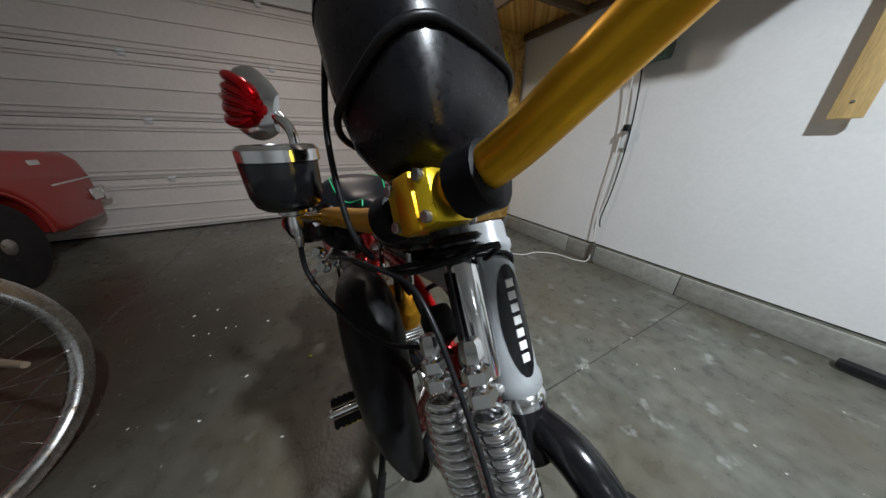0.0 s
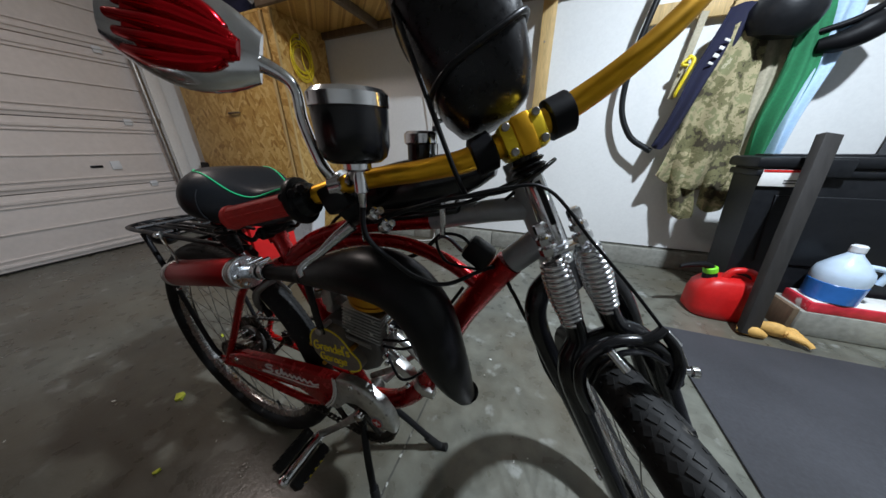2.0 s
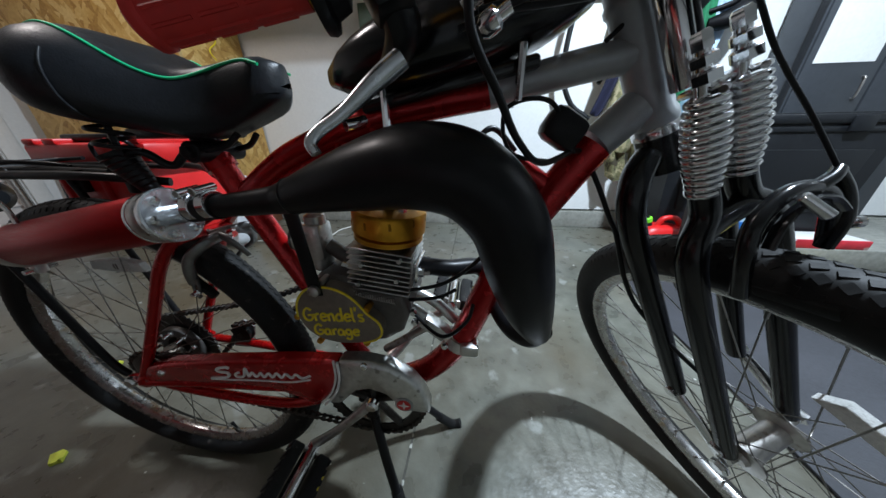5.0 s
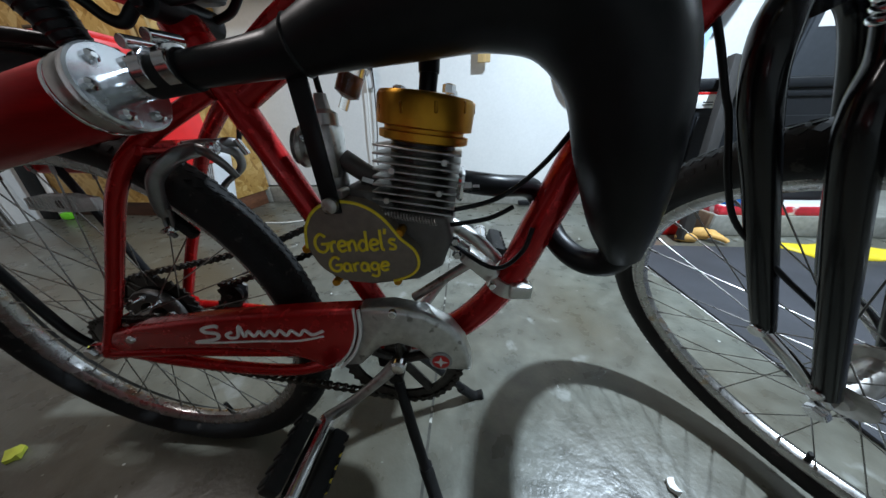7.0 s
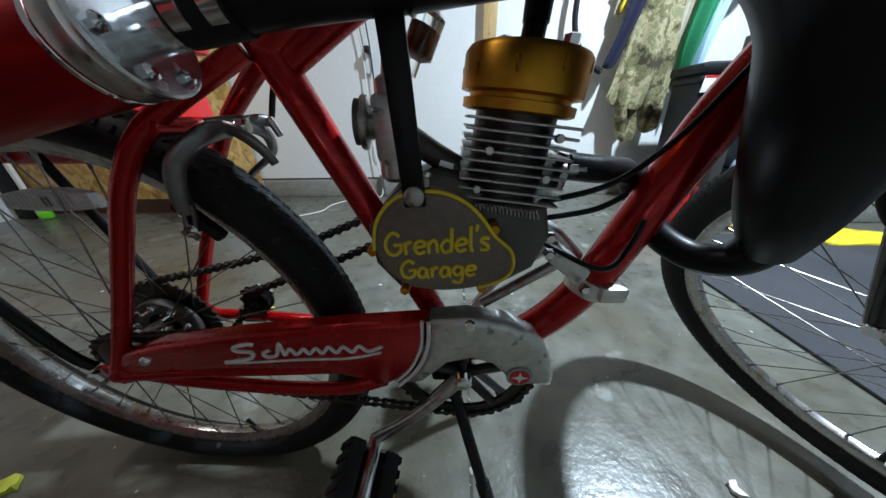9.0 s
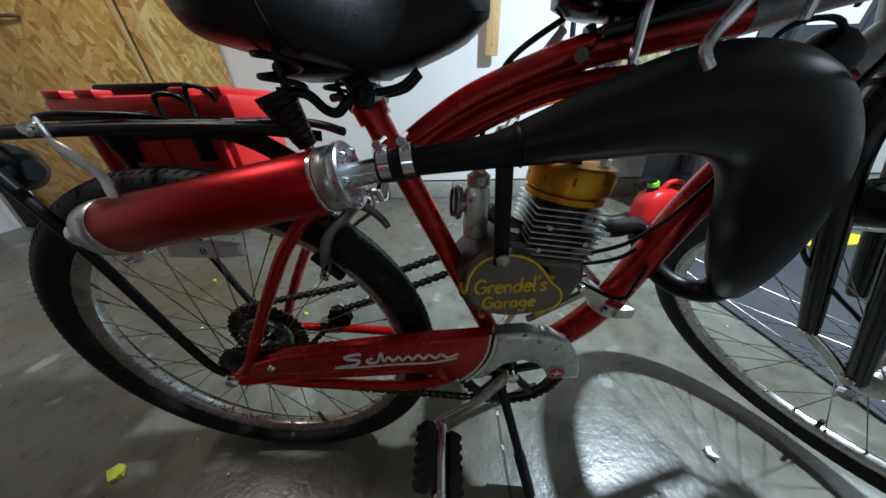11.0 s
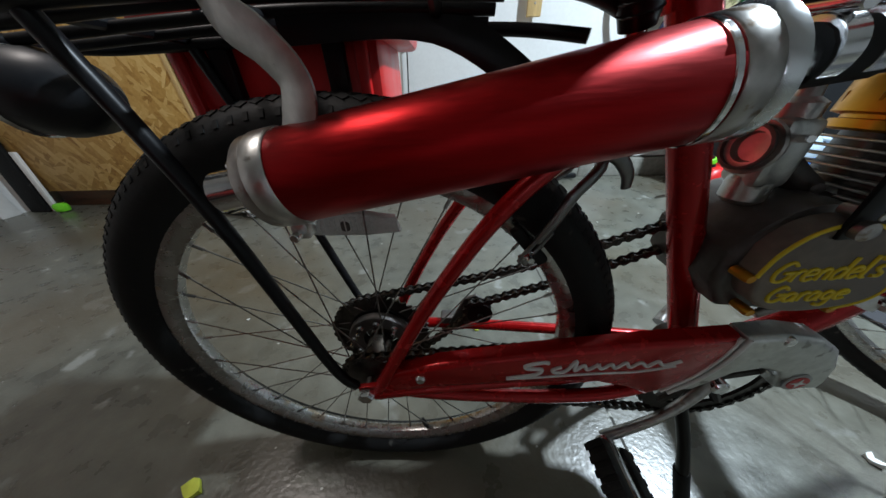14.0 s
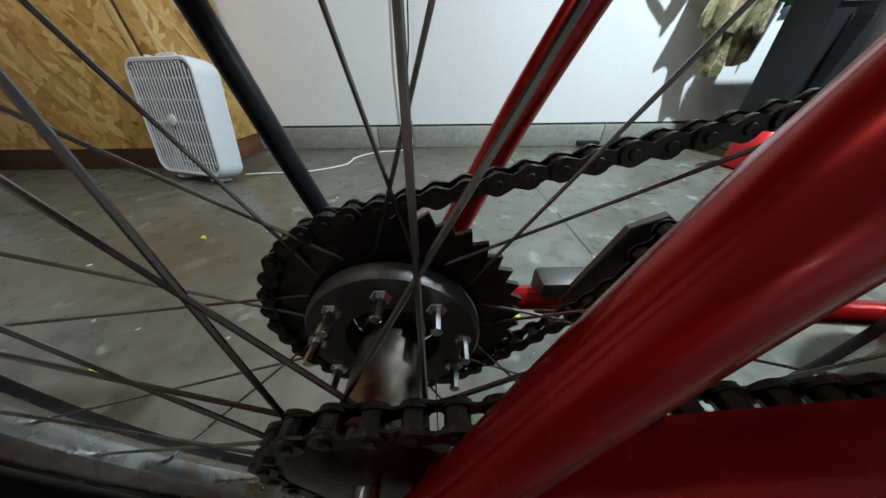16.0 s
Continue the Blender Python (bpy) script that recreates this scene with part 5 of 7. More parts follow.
part("rubber_sleeve", tube([(-0.556, YX - 0.0915, 0.6435), (-0.520, YX - 0.091, 0.648)], 0.0145, 16), "rubber", muf)
for k in range(6):
    a = 2 * math.pi * k / 6
    x_, y_, z_ = basis(MD)
    c = MUF0 - MD * 0.008 + (x_ * math.cos(a) + y_ * math.sin(a)) * 0.0225
    part("plate_bolt", lathe(c, -MD, [(0.0045, 0), (0.0045, 0.003), (0.002, 0.005)], 8), "chrome", muf)
for px in (-0.549, -0.528):
    c = Vector((px, YX - 0.0912, 0.6455 + (px + 0.55) * 0.13))
    hc = part("hose_clamp", lathe(c - Vector((0.005, 0, 0)), (0.99, 0, 0.13), [(0.0148, 0), (0.0158, 0.0005), (0.0158, 0.0105), (0.0148, 0.011)], 28), "chrome", muf)
    part("clamp_screw", rod(c + Vector((-0.003, -0.014, 0.018)), c + Vector((-0.003, 0.012, 0.02)), 0.0045, 10), "chrome", hc)
br = part("muffler_bracket", tube([(-0.847, YC - 0.068, 0.686), (-0.838, YC - 0.073, 0.668), (-0.822, YC - 0.076, 0.656), (-0.811, YC - 0.076, 0.640), (-0.816, YC - 0.074, 0.622), (-0.822, YC - 0.07, 0.612)], 0.0115, 10, flat=0.22), "alu", muf)
part("bracket_bolt", lathe((-0.844, YC - 0.072, 0.682), (0, -1, 0), [(0.006, 0), (0.006, 0.008), (0.004, 0.01)], 10), "chrome", muf)

# ---- fork: black legs, chromed springs in front ----
fork = part("springer_fork", tube(sp((0, 0, -0.012), (0, 0, -0.05)), 0.020, 20), "black", bike, "black springer fork with two chromed coil springs")
for s in (-1, 1):
    part("rear_leg", tube(sp((0.0, s * 0.012, -0.028), (0.004, s * 0.040, -0.045), (0.004, s * 0.056, -0.09), (0.002, s * 0.055, -0.2), (0.0, s * 0.052, -0.33), (0.0, s * 0.052, -0.372)),
                           [0.014, 0.0145, 0.0135, 0.0125, 0.0115, 0.0105], 14), "black", fork)
    part("front_leg", tube(sp((0.049, s * 0.020, -0.05), (0.049, s * 0.022, -0.088), (0.050, s * 0.042, -0.115), (0.050, s * 0.050, -0.16), (0.050, s * 0.050, -0.33), (0.050, s * 0.050, -0.445)),
                            [0.0115, 0.0115, 0.0125, 0.0125, 0.0115, 0.011], 14), "black", fork)
    rk = part("rocker", tube(sp((-0.004, s * 0.056, -0.365), (0.025, s * 0.057, -0.405), (0.052, s * 0.056, -0.462)), 0.0075, 10, flat=0.6), "chrome", fork)
    for q in ((0.0, s * 0.056, -0.370), (0.046, s * 0.054, -0.438)):
        part("rocker_bolt", rod(*sp(q, (q[0], q[1] + s * 0.010, q[2])), 0.0085, 10), "chrome", rk)
    # spring rod with stacked nuts
    part("spring_rod", rod(*sp((0.048, s * 0.019, -0.06), (0.062, s * 0.0175, 0.056)), 0.0052, 12), "chrome", fork)
    nb = bmesh.new()
    for z0, r0, hh in ((0.026, 0.0095, 0.009), (0.038, 0.0088, 0.008), (0.049, 0.0068, 0.012)):
        lathe(S @ Vector((0.0615, s * 0.0178, z0)), up0, [(r0, 0), (r0, hh * .8), (r0 * .75, hh)], 6 if r0 < .01 else 14, nb)
    part("rod_nut", nb, "chrome", fork)
    turns, n = 13, 13 * 14
    pts = []
    for k in range(n + 1):
        t = k / n
        rr = 0.0105 + 0.0035 * math.sin(math.pi * min(1, t * 1.15))
        a = 2 * math.pi * turns * t
        pts.append(S @ Vector((0.0605 - 0.012 * t + rr * math.cos(a), s * (0.0185 + 0.002 * t) + rr * math.sin(a), 0.018 - 0.084 * t)))
    part("coil_spring", tube(pts, 0.0028, 8, 1, curve=False), "chrome", fork)
part("spring_bridge", box(S @ Vector((0.048, 0, 0.020)), (0.022, 0.036, 0.006), 0.003, S.to_3x3().to_4x4()), "chrome", fork)
part("crown_arch", tube(sp((0.05, -0.042, -0.112), (0.05, -0.02, -0.1), (0.05, 0.02, -0.1), (0.05, 0.042, -0.112)), 0.0115, 12), "black", fork)
part("steerer_shroud", lathe(S @ Vector((0.034, 0, 0.024)), up0, [(0.0112, 0), (0.0117, 0.002), (0.0117, 0.086), (0.0105, 0.088)], 24), "chrome", fork, "slotted chrome tube")
part("shroud_slot", box(S @ Vector((0.049, 0, 0.074)), (0.002, 0.006, 0.05), 0.001, S.to_3x3().to_4x4()), "satin", fork)
part("stem_neck", tube(sp((0.034, 0, 0.105), (0.037, 0, 0.125), (0.046, 0, 0.142)), 0.014, 16), "black", bike, "black stem")
for z0 in (0.110, 0.117):
    part("cable_loop", lathe(S @ Vector((0.034, 0, z0)), up0, [(0.0165, 0), (0.0195, 0.0025), (0.0165, 0.005)], 24), "satin", bike)

# front brake: V arms and noodle on the front legs
bk = part("front_brake", tube(sp((0.084, -0.046, -0.150), (0.090, -0.046, -0.112), (0.090, -0.034, -0.086), (0.090, -0.006, -0.075), (0.090, 0.022, -0.083), (0.090, 0.040, -0.105), (0.084, 0.046, -0.150)), 0.0062, 12), "black", bike, "black cantilever rim brake")
part("arch_plate", tube(sp((0.098, -0.036, -0.104), (0.099, -0.022, -0.088), (0.099, 0.0, -0.082), (0.099, 0.020, -0.090), (0.098, 0.034, -0.108)), 0.0048, 10, flat=0.5), "black", bk)
part("brake_arm", tube(sp((0.086, 0.040, -0.150), (0.092, 0.047, -0.125), (0.092, 0.050, -0.102), (0.090, 0.046, -0.082)), [0.0062, 0.0062, 0.0052, 0.0045], 10), "black", bk)
part("cable_arm", tube(sp((0.090, 0.020, -0.084), (0.092, 0.036, -0.082), (0.090, 0.047, -0.080)), [0.006, 0.005, 0.0045], 10), "black", bk)
part("brake_bolt", rod(*sp((0.102, -0.010, -0.072), (0.112, -0.005, -0.090)), 0.0042, 10), "chrome", bk)
part("brake_bolt", rod(*sp((0.089, 0.048, -0.131), (0.093, 0.062, -0.136)), 0.0036, 10), "chrome", bk)
part("bolt_head", rod(*sp((0.092, 0.057, -0.134), (0.0935, 0.0625, -0.1362)), 0.0055, 10), "chrome", bk)
part("barrel_adjuster", rod(*sp((0.090, 0.0475, -0.083), (0.090, 0.0545, -0.102)), 0.0040, 10), "chrome", bk)
part("brake_wire", tube(sp((0.090, 0.0545, -0.102), (0.091, 0.056, -0.118), (0.091, 0.056, -0.132)), 0.0012, 8), "steel", bk)
for s in (-1, 1):
    part("brake_pad", box(S @ Vector((0.103, s * 0.022, -0.161)), (0.05, 0.010, 0.012), 0.003, (S.to_3x3().to_4x4())), "rubber", bk)



def hb(*pts):
    """Points of the bar, in the steering's axes, with its rise towards the ends."""
    return sp(*[(a - 0.020, b * 0.965, c - 0.007 + 0.018 * min(1, abs(b) / 0.3)) for a, b, c in pts])


# ---- handlebar ----
bar = part("handlebar", tube(sp((0.0385, -0.333, 0.2145), (0.044, -0.251, 0.1945), (0.044, -0.174, 0.183), (0.046, -0.0965, 0.159), (0.050, -0.043, 0.1477), (0.053, 0.043, 0.149), (0.068, 0.108, 0.160), (0.068, 0.172, 0.184),
                             (0.045, 0.225, 0.222), (0.020, 0.347, 0.263)), [0.0105, 0.0105, 0.0106, 0.0113, 0.0125, 0.0122, 0.0099, 0.0088, 0.0088, 0.0095], 18), "gold", bike, "gold anodised handlebar")
clampm = S.to_3x3().to_4x4()
part("stem_clamp", box(hb((0.070, 0, 0.152))[0], (0.040, 0.044, 0.036), 0.007, clampm), "yellow_metal", bike, "bright gold stem clamp with four bolts")
part("clamp_window", box(hb((0.0895, 0, 0.152))[0], (0.006, 0.018, 0.037), 0.003, clampm), "gold", bike)
for a in (-0.015, 0.015):
    for b in (-0.012, 0.012):
        part("clamp_screw", rod(*hb((0.088, a, 0.152 + b), (0.0925, a, 0.152 + b)), 0.0038, 10), "steel", bike)
for s in (-1, 1):
    part("bag_strap", lathe(hb((0.0695, s * 0.028, 0.1525))[0], LF * s, [(0.0158, 0), (0.0195, 0.002), (0.0195, 0.022), (0.0158, 0.024)], 20), "nylon", bike)
G0, G1 = sp((0.047, -0.247, 0.1935), (0.0385, -0.336, 0.2150))
gp = part("grip", tube([G0, G1], 0.0128, 20), "grip", bike, "red ribbed rubber grip")
gv = (G1 - G0).normalized()
ribs = bmesh.new()
bx, by, bz = basis(gv)
for k in range(10):
    a = 2 * math.pi * k / 10
    for j in range(3):
        c = G0 + gv * (0.010 + 0.026 * j) + (bx * math.cos(a) + by * math.sin(a)) * 0.0124
        rod(c, c + gv * 0.022, 0.0012, 6, ribs)
part("grip_rib", ribs, "grip", gp)
part("end_flange", lathe(G1 - gv * 0.006, gv, [(0.0128, 0), (0.0145, 0.002), (0.0145, 0.006), (0.011, 0.009)], 20), "grip", gp)
th = part("throttle_housing", lathe(G0 - gv * 0.024, gv, [(0.012, 0), (0.017, 0.002), (0.020, 0.011), (0.0255, 0.013), (0.0265, 0.016), (0.0255, 0.020), (0.016, 0.022)], 32), "satin", bike, "black throttle housing")
for a in (-0.012, 0.0, 0.012):
    part("housing_button", rod(*hb((0.085, -0.24 + a, 0.19), (0.092, -0.24 + a, 0.19)), 0.0045, 10), "satin", th)
part("left_grip", tube(sp((0.040, 0.25, 0.231), (0.020, 0.352, 0.2645)), 0.0150, 18), "grip", bike, "red ribbed rubber grip")
pr = part("lever_perch", box(hb((0.062, -0.21, 0.172))[0], (0.03, 0.03, 0.032), 0.006, clampm), "satin", bike, "black brake lever perch")
part("perch_body", tube([hb((0.062, -0.21, 0.172))[0], Vector((-0.292, 0.478, 0.785)), Vector((-0.312, 0.498, 0.765))], [0.014, 0.017, 0.011], 12, flat=0.7), "satin", pr)
part("brake_lever", tube([(-0.292, 0.470, 0.768), (-0.312, 0.462, 0.752), (-0.332, 0.450, 0.733), (-0.347, 0.440, 0.721), (-0.352, 0.434, 0.713), (-0.348, 0.432, 0.706)], [0.0075, 0.0068, 0.0046, 0.0042, 0.0042, 0.0040], 12, flat=0.7), "zinc", pr, "bare aluminium brake lever")
for k in range(2):
    part("adjuster", lathe(hb((0.082, -0.178 + 0.005 * k, 0.138 - 0.016 * k))[0], (hb((0.1, -0.15, 0.14))[0] - hb((0.082, -0.178, 0.138))[0]), [(0.005, 0), (0.007, 0.003), (0.007, 0.011), (0.004, 0.013), (0.004, 0.02)], 10), "chrome", pr)
# chromed speedometer can on a chrome pillar
SP0 = Vector((-0.243, 0.434, 0.842))
spd = part("speedometer", lathe(SP0, (0.02, -0.03, 1), [(0.012, 0), (0.022, 0.001), (0.0275, 0.005), (0.0305, 0.014), (0.0315, 0.042), (0.031, 0.044)], 40), "black", bike, "black speedometer can with a chrome bezel")
part("bezel", lathe(SP0 + Vector((0, 0, 0.042)), (0.02, -0.03, 1), [(0.0305, 0), (0.033, 0.002), (0.033, 0.011), (0.0295, 0.0145), (0.0285, 0.012)], 40), "chrome", spd)
part("dial_glass", lathe(SP0 + Vector((0, 0, 0.054)), (0.02, -0.03, 1), [(0.0285, 0), (0.015, 0.002), (0.001, 0.0025)], 32), "black", spd)
part("base_nut", lathe(SP0 - Vector((0, 0, 0.007)), (0, 0, 1), [(0.010, 0), (0.0125, 0.002), (0.0125, 0.008)], 12), "chrome", spd)
part("drive_ferrule", lathe(SP0 - Vector((-0.001, 0, 0.040)), (0, 0, 1), [(0.0035, 0), (0.0045, 0.012), (0.0065, 0.014), (0.0065, 0.026), (0.005, 0.034)], 14), "chrome", spd)
part("pillar", tube([SP0 - Vector((0, 0, 0.004)), SP0 + Vector((-0.01, 0.004, -0.012)), hb((0.064, -0.19, 0.18))[0]], 0.006, 10), "chrome", spd)
part("drive_cable", tube([SP0 - Vector((0, 0, 0.036)), SP0 + Vector((0.0, 0, -0.07)), SP0 + Vector((0.018, 0.014, -0.10)), (-0.205, 0.47, 0.712), (-0.178, 0.50, 0.694)] + sp((-0.012, -0.0755, 0.010), (-0.012, -0.068, -0.03), (-0.012, -0.066, -0.075), (-0.012, -0.064, -0.10), (-0.012, -0.070, -0.16), (-0.010, -0.065, -0.216), (0.016, -0.052, -0.28), (0.040, -0.034, -0.35), (0.052, -0.036, -0.44)), 0.0028, 10), "satin", spd)
# mirror with red fluted back on a bent chrome stalk
mc = hb((0.068, -0.2, 0.186))[0]
MIR = Vector((-0.386, 0.408, 0.943))
mir = part("mirror_stalk", tube([mc, mc + Vector((-0.008, -0.008, 0.02)), mc + Vector((-0.020, -0.010, 0.058)), (-0.318, 0.446, 0.912), (-0.350, 0.431, 0.932)], [0.0065, 0.006, 0.0055, 0.0055, 0.008], 14), "chrome", bike, "chrome mirror stalk")
part("stalk_clamp", lathe(hb((0.064, -0.192, 0.181))[0], gv, [(0.0125, 0), (0.016, 0.001), (0.016, 0.014), (0.0125, 0.015)], 20), "chrome", mir)
MA = Vector((-0.80, -0.50, 0.22)).normalized()
MN = Vector((0.45, -0.85, 0.1))
MN = (MN - MA * MN.dot(MA)).normalized()
MB = MN.cross(MA)
bm = bmesh.new()
rings = []
for i in range(11):
    t = i / 10
    wd = 0.040 * math.sin(math.pi * (0.12 + 0.78 * t)) ** 0.7
    th_ = 0.016 * math.sin(math.pi * (0.15 + 0.75 * t))
    c = MIR + MA * (-0.058 + 0.115 * t)
    ring = []
    for k in range(20):
        a = math.pi * k / 19
        ring.append(bm.verts.new(c + MB * wd * math.cos(a) + MN * th_ * math.sin(a)))
    rings.append(ring)
for a, b in zip(rings, rings[1:]):
    for k in range(19):
        bm.faces.new((a[k], a[k + 1], b[k + 1], b[k]))
    bm.faces.new((a[0], b[0], b[-1], a[-1]))
bm.faces.new(rings[0])
bm.faces.new(rings[-1][::-1])
mh = part("mirror_shell", bm, "chrome", mir, "pointed chrome mirror shell")
for k in range(5):
    off = -0.024 + 0.012 * k
    fl = bmesh.new()
    tube([MIR + MA * (-0.045 + 0.006 * abs(k - 2)) + MB * off * 0.45 + MN * 0.013, MIR + MA * -0.02 + MB * off * 0.8 + MN * 0.0165, MIR + MA * 0.012 + MB * off * 1.0 + MN * 0.0165, MIR + MA * (0.046 - 0.005 * abs(k - 2)) + MB * off * 0.9 + MN * 0.009],
         [0.006, 0.0068, 0.0062, 0.0036], 12, bm=fl)
    part("red_flute", fl, "mirror_red", mh, "red chromed flute")
part("red_shield", slab([(-0.045, -0.008), (-0.02, -0.02), (0.02, -0.022), (0.035, -0.012), (0.035, 0.012), (0.02, 0.022), (-0.02, 0.02), (-0.045, 0.008)], lambda u, v, w: MIR + MA * u + MB * v + MN * (0.0085 + w), 0.006, 0.003), "mirror_red", mh)

# cables from the bar
for pts, r in ((sp((0.055, -0.16, 0.138), (0.064, -0.10, 0.124), (0.073, -0.035, 0.108), (0.075, 0.0, 0.0885), (0.076, 0.0195, 0.025), (0.084, 0.036, -0.035), (0.090, 0.0465, -0.080)), 0.0017),
               (sp((0.052, -0.175, 0.135), (0.065, -0.10, 0.125), (0.06, -0.03, 0.104), (0.03, 0.03, 0.11), (0.0, -0.03, 0.09)), 0.0022),
               (sp((0.048, -0.16, 0.14), (0.058, -0.08, 0.112), (0.05, -0.02, 0.108), (0.0, 0.02, 0.10), (-0.02, -0.03, 0.06)), 0.0022),
               (((-0.14, 0.54, 0.70), (-0.17, 0.535, 0.745), (-0.21, 0.54, 0.74), (-0.20, 0.55, 0.70), (-0.15, 0.56, 0.69)), 0.0022)):
    part("cable", tube(pts, r, 8), "satin", bike)
part("coil_box", box((-0.152, YC - 0.018, 0.722), (0.040, 0.032, 0.034), 0.009, Matrix.Rotation(0.55, 4, "Y")), "satin", bike, "black ignition coil box")

# ---- peanut fuel tank on the top tube ----
tk = bmesh.new()
rings = []
for i in range(15):
    t = i / 14
    x = -0.395 + 0.255 * t
    zc = 0.775 + 0.055 * t
    e = math.sin(math.pi * min(max(t, 0.012), 0.988)) ** 0.42
    w_, h_ = 0.05 * e, 0.036 * e
    ring = []
    for k in range(24):
        a = 2 * math.pi * k / 24
        cx_, sx_ = math.cos(a), math.sin(a)
        ring.append(tk.verts.new((x, YC + w_ * math.copysign(abs(cx_) ** 0.7, cx_), zc + h_ * math.copysign(abs(sx_) ** 0.7, sx_))))
    rings.append(ring)
for a, b in zip(rings, rings[1:]):
    for k in range(24):
        tk.faces.new((a[k], a[(k + 1) % 24], b[(k + 1) % 24], b[k]))
tk.faces.new(rings[0][::-1])
tk.faces.new(rings[-1])
tank = part("fuel_tank", tk, "black", bike, "glossy black fuel tank", sharp=60)
part("filler_neck", lathe((-0.232, YC - 0.02, 0.838), (0, 0, 1), [(0.0175, 0), (0.0175, 0.02)], 24), "black", tank)
part("filler_cap", lathe((-0.232, YC - 0.02, 0.858), (0, 0, 1), [(0.019, 0), (0.021, 0.002), (0.021, 0.012), (0.018, 0.015), (0.004, 0.016)], 24), "chrome", tank)
for x in (-0.33, -0.2):
    for s in (-1, 1):
        part("tank_stud", rod((x, YC + s * 0.03, 0.765 + (x + 0.33) * 0.2), (x, YC + s * 0.03, 0.72 + (x + 0.33) * 0.2), 0.004, 8), "chrome", tank)
part("petcock", tube([(-0.36, YC - 0.0, 0.752), (-0.36, YC - 0.01, 0.735), (-0.375, YC - 0.03, 0.728)], 0.006, 10), "chrome", tank)
part("tank_skid", box((-0.27, YC, 0.762), (0.18, 0.05, 0.012), 0.004, Matrix.Rotation(-0.2, 4, "Y")), "black", tank)

# ---- saddle ----
def saddle_section(t):
    """Half width, top and underside of the saddle from its tail (0) to its nose (1)."""
    if t < 0.26:
        w_ = 0.100 * (0.45 + 0.55 * math.sin(math.pi * t / 0.52))
    else:
        u = min(1, (t - 0.26) / 0.50)
        w_ = 0.100 + (0.029 - 0.100) * (3 * u * u - 2 * u ** 3)
    if t < 0.62:
        u = max(0, (t - 0.26) / 0.36)
        top = 0.822 - 0.034 * (3 * u * u - 2 * u ** 3)
    else:
        top = 0.788 + 0.010 * math.sin(math.pi * (t - 0.62) / 0.76)
    low = 0.747 - 0.030 * t / 0.58 if t < 0.58 else 0.717 + 0.036 * ((t - 0.58) / 0.42) ** 1.4
    return w_, top, low


sd = bmesh.new()
rings = []
NS = 30
for i in range(NS + 1):
    t = i / NS
    w_, top, low = saddle_section(t)
    cap = min(1, (t * NS + 0.30) / 2.0, ((1 - t) * NS + 0.30) / 2.6) ** 0.5
    w_ *= cap
    mid = (top + low) / 2
    hh_ = (top - mid) * (0.55 + 0.45 * cap)
    ring = []
    for k in range(36):
        a = 2 * math.pi * k / 36
        ca_, sa_ = math.cos(a), math.sin(a)
        sx_, sz_ = (0.62, 0.72) if sa_ > 0 else (0.42, 0.40)
        yy_ = w_ * math.copysign(abs(ca_) ** sx_, ca_) * (1 - 0.10 * max(0, -sa_))
        zz_ = mid + hh_ * math.copysign(abs(sa_) ** sz_, sa_) - (0.012 * abs(ca_) ** 3 if sa_ > 0 else 0)
        ring.append(sd.verts.new((-0.712 + 0.258 * t, YC + yy_, zz_)))
    rings.append(ring)
for a, b in zip(rings, rings[1:]):
    for k in range(36):
        sd.faces.new((a[k], a[(k + 1) % 36], b[(k + 1) % 36], b[k]))
sd.faces.new(rings[0][::-1])
sd.faces.new(rings[-1])
sad = part("saddle", sd, "leather", bike, "wide black vinyl sprung saddle with green piping", sharp=60)
for s in (-1, 1):
    pts = []
    for i in range(2, NS):
        w_, top, low = saddle_section(i / NS)
        mid = (top + low) / 2
        t = i / NS
        a = 1.1 - 0.36 * math.exp(-((t - 0.58) / 0.17) ** 2) - 0.15 * max(0, t - 0.58) - 0.45 * max(0, (t - 0.88) / 0.12)
        pts.append((-0.712 + 0.258 * i / NS, YC + s * (w_ * math.cos(a) ** 0.62 + 0.0006), mid + (top - mid) * math.sin(a) ** 0.72 - 0.012 * math.cos(a) ** 3))
    part("piping", tube(pts, 0.0015, 10, 2), "green_piping", sad, "green piping")
    # stitched seam between the tail pad and the side
    pts = []
    w_, top, low = saddle_section(0.36)
    mid = (top + low) / 2
    for k in range(9):
        a = 0.55 - 1.75 * k / 8
        sx_, sz_ = (0.62, 0.72) if a > 0 else (0.42, 0.40)
        pts.append((-0.712 + 0.258 * (0.36 + 0.04 * k / 8), YC + s * (w_ * math.cos(a) ** sx_ * (1 - 0.10 * max(0, -math.sin(a))) * (1 - 0.018 * k / 8)),
                    mid + (top - mid) * math.copysign(abs(math.sin(a)) ** sz_, math.sin(a)) - (0.012 * math.cos(a) ** 3 if a > 0 else 0)))
    part("seam", tube(pts, 0.0012, 10, 3), "leather", sad)
part("under_pan", box((-0.60, YC, 0.724), (0.10, 0.07, 0.012), 0.005), "satin", sad)
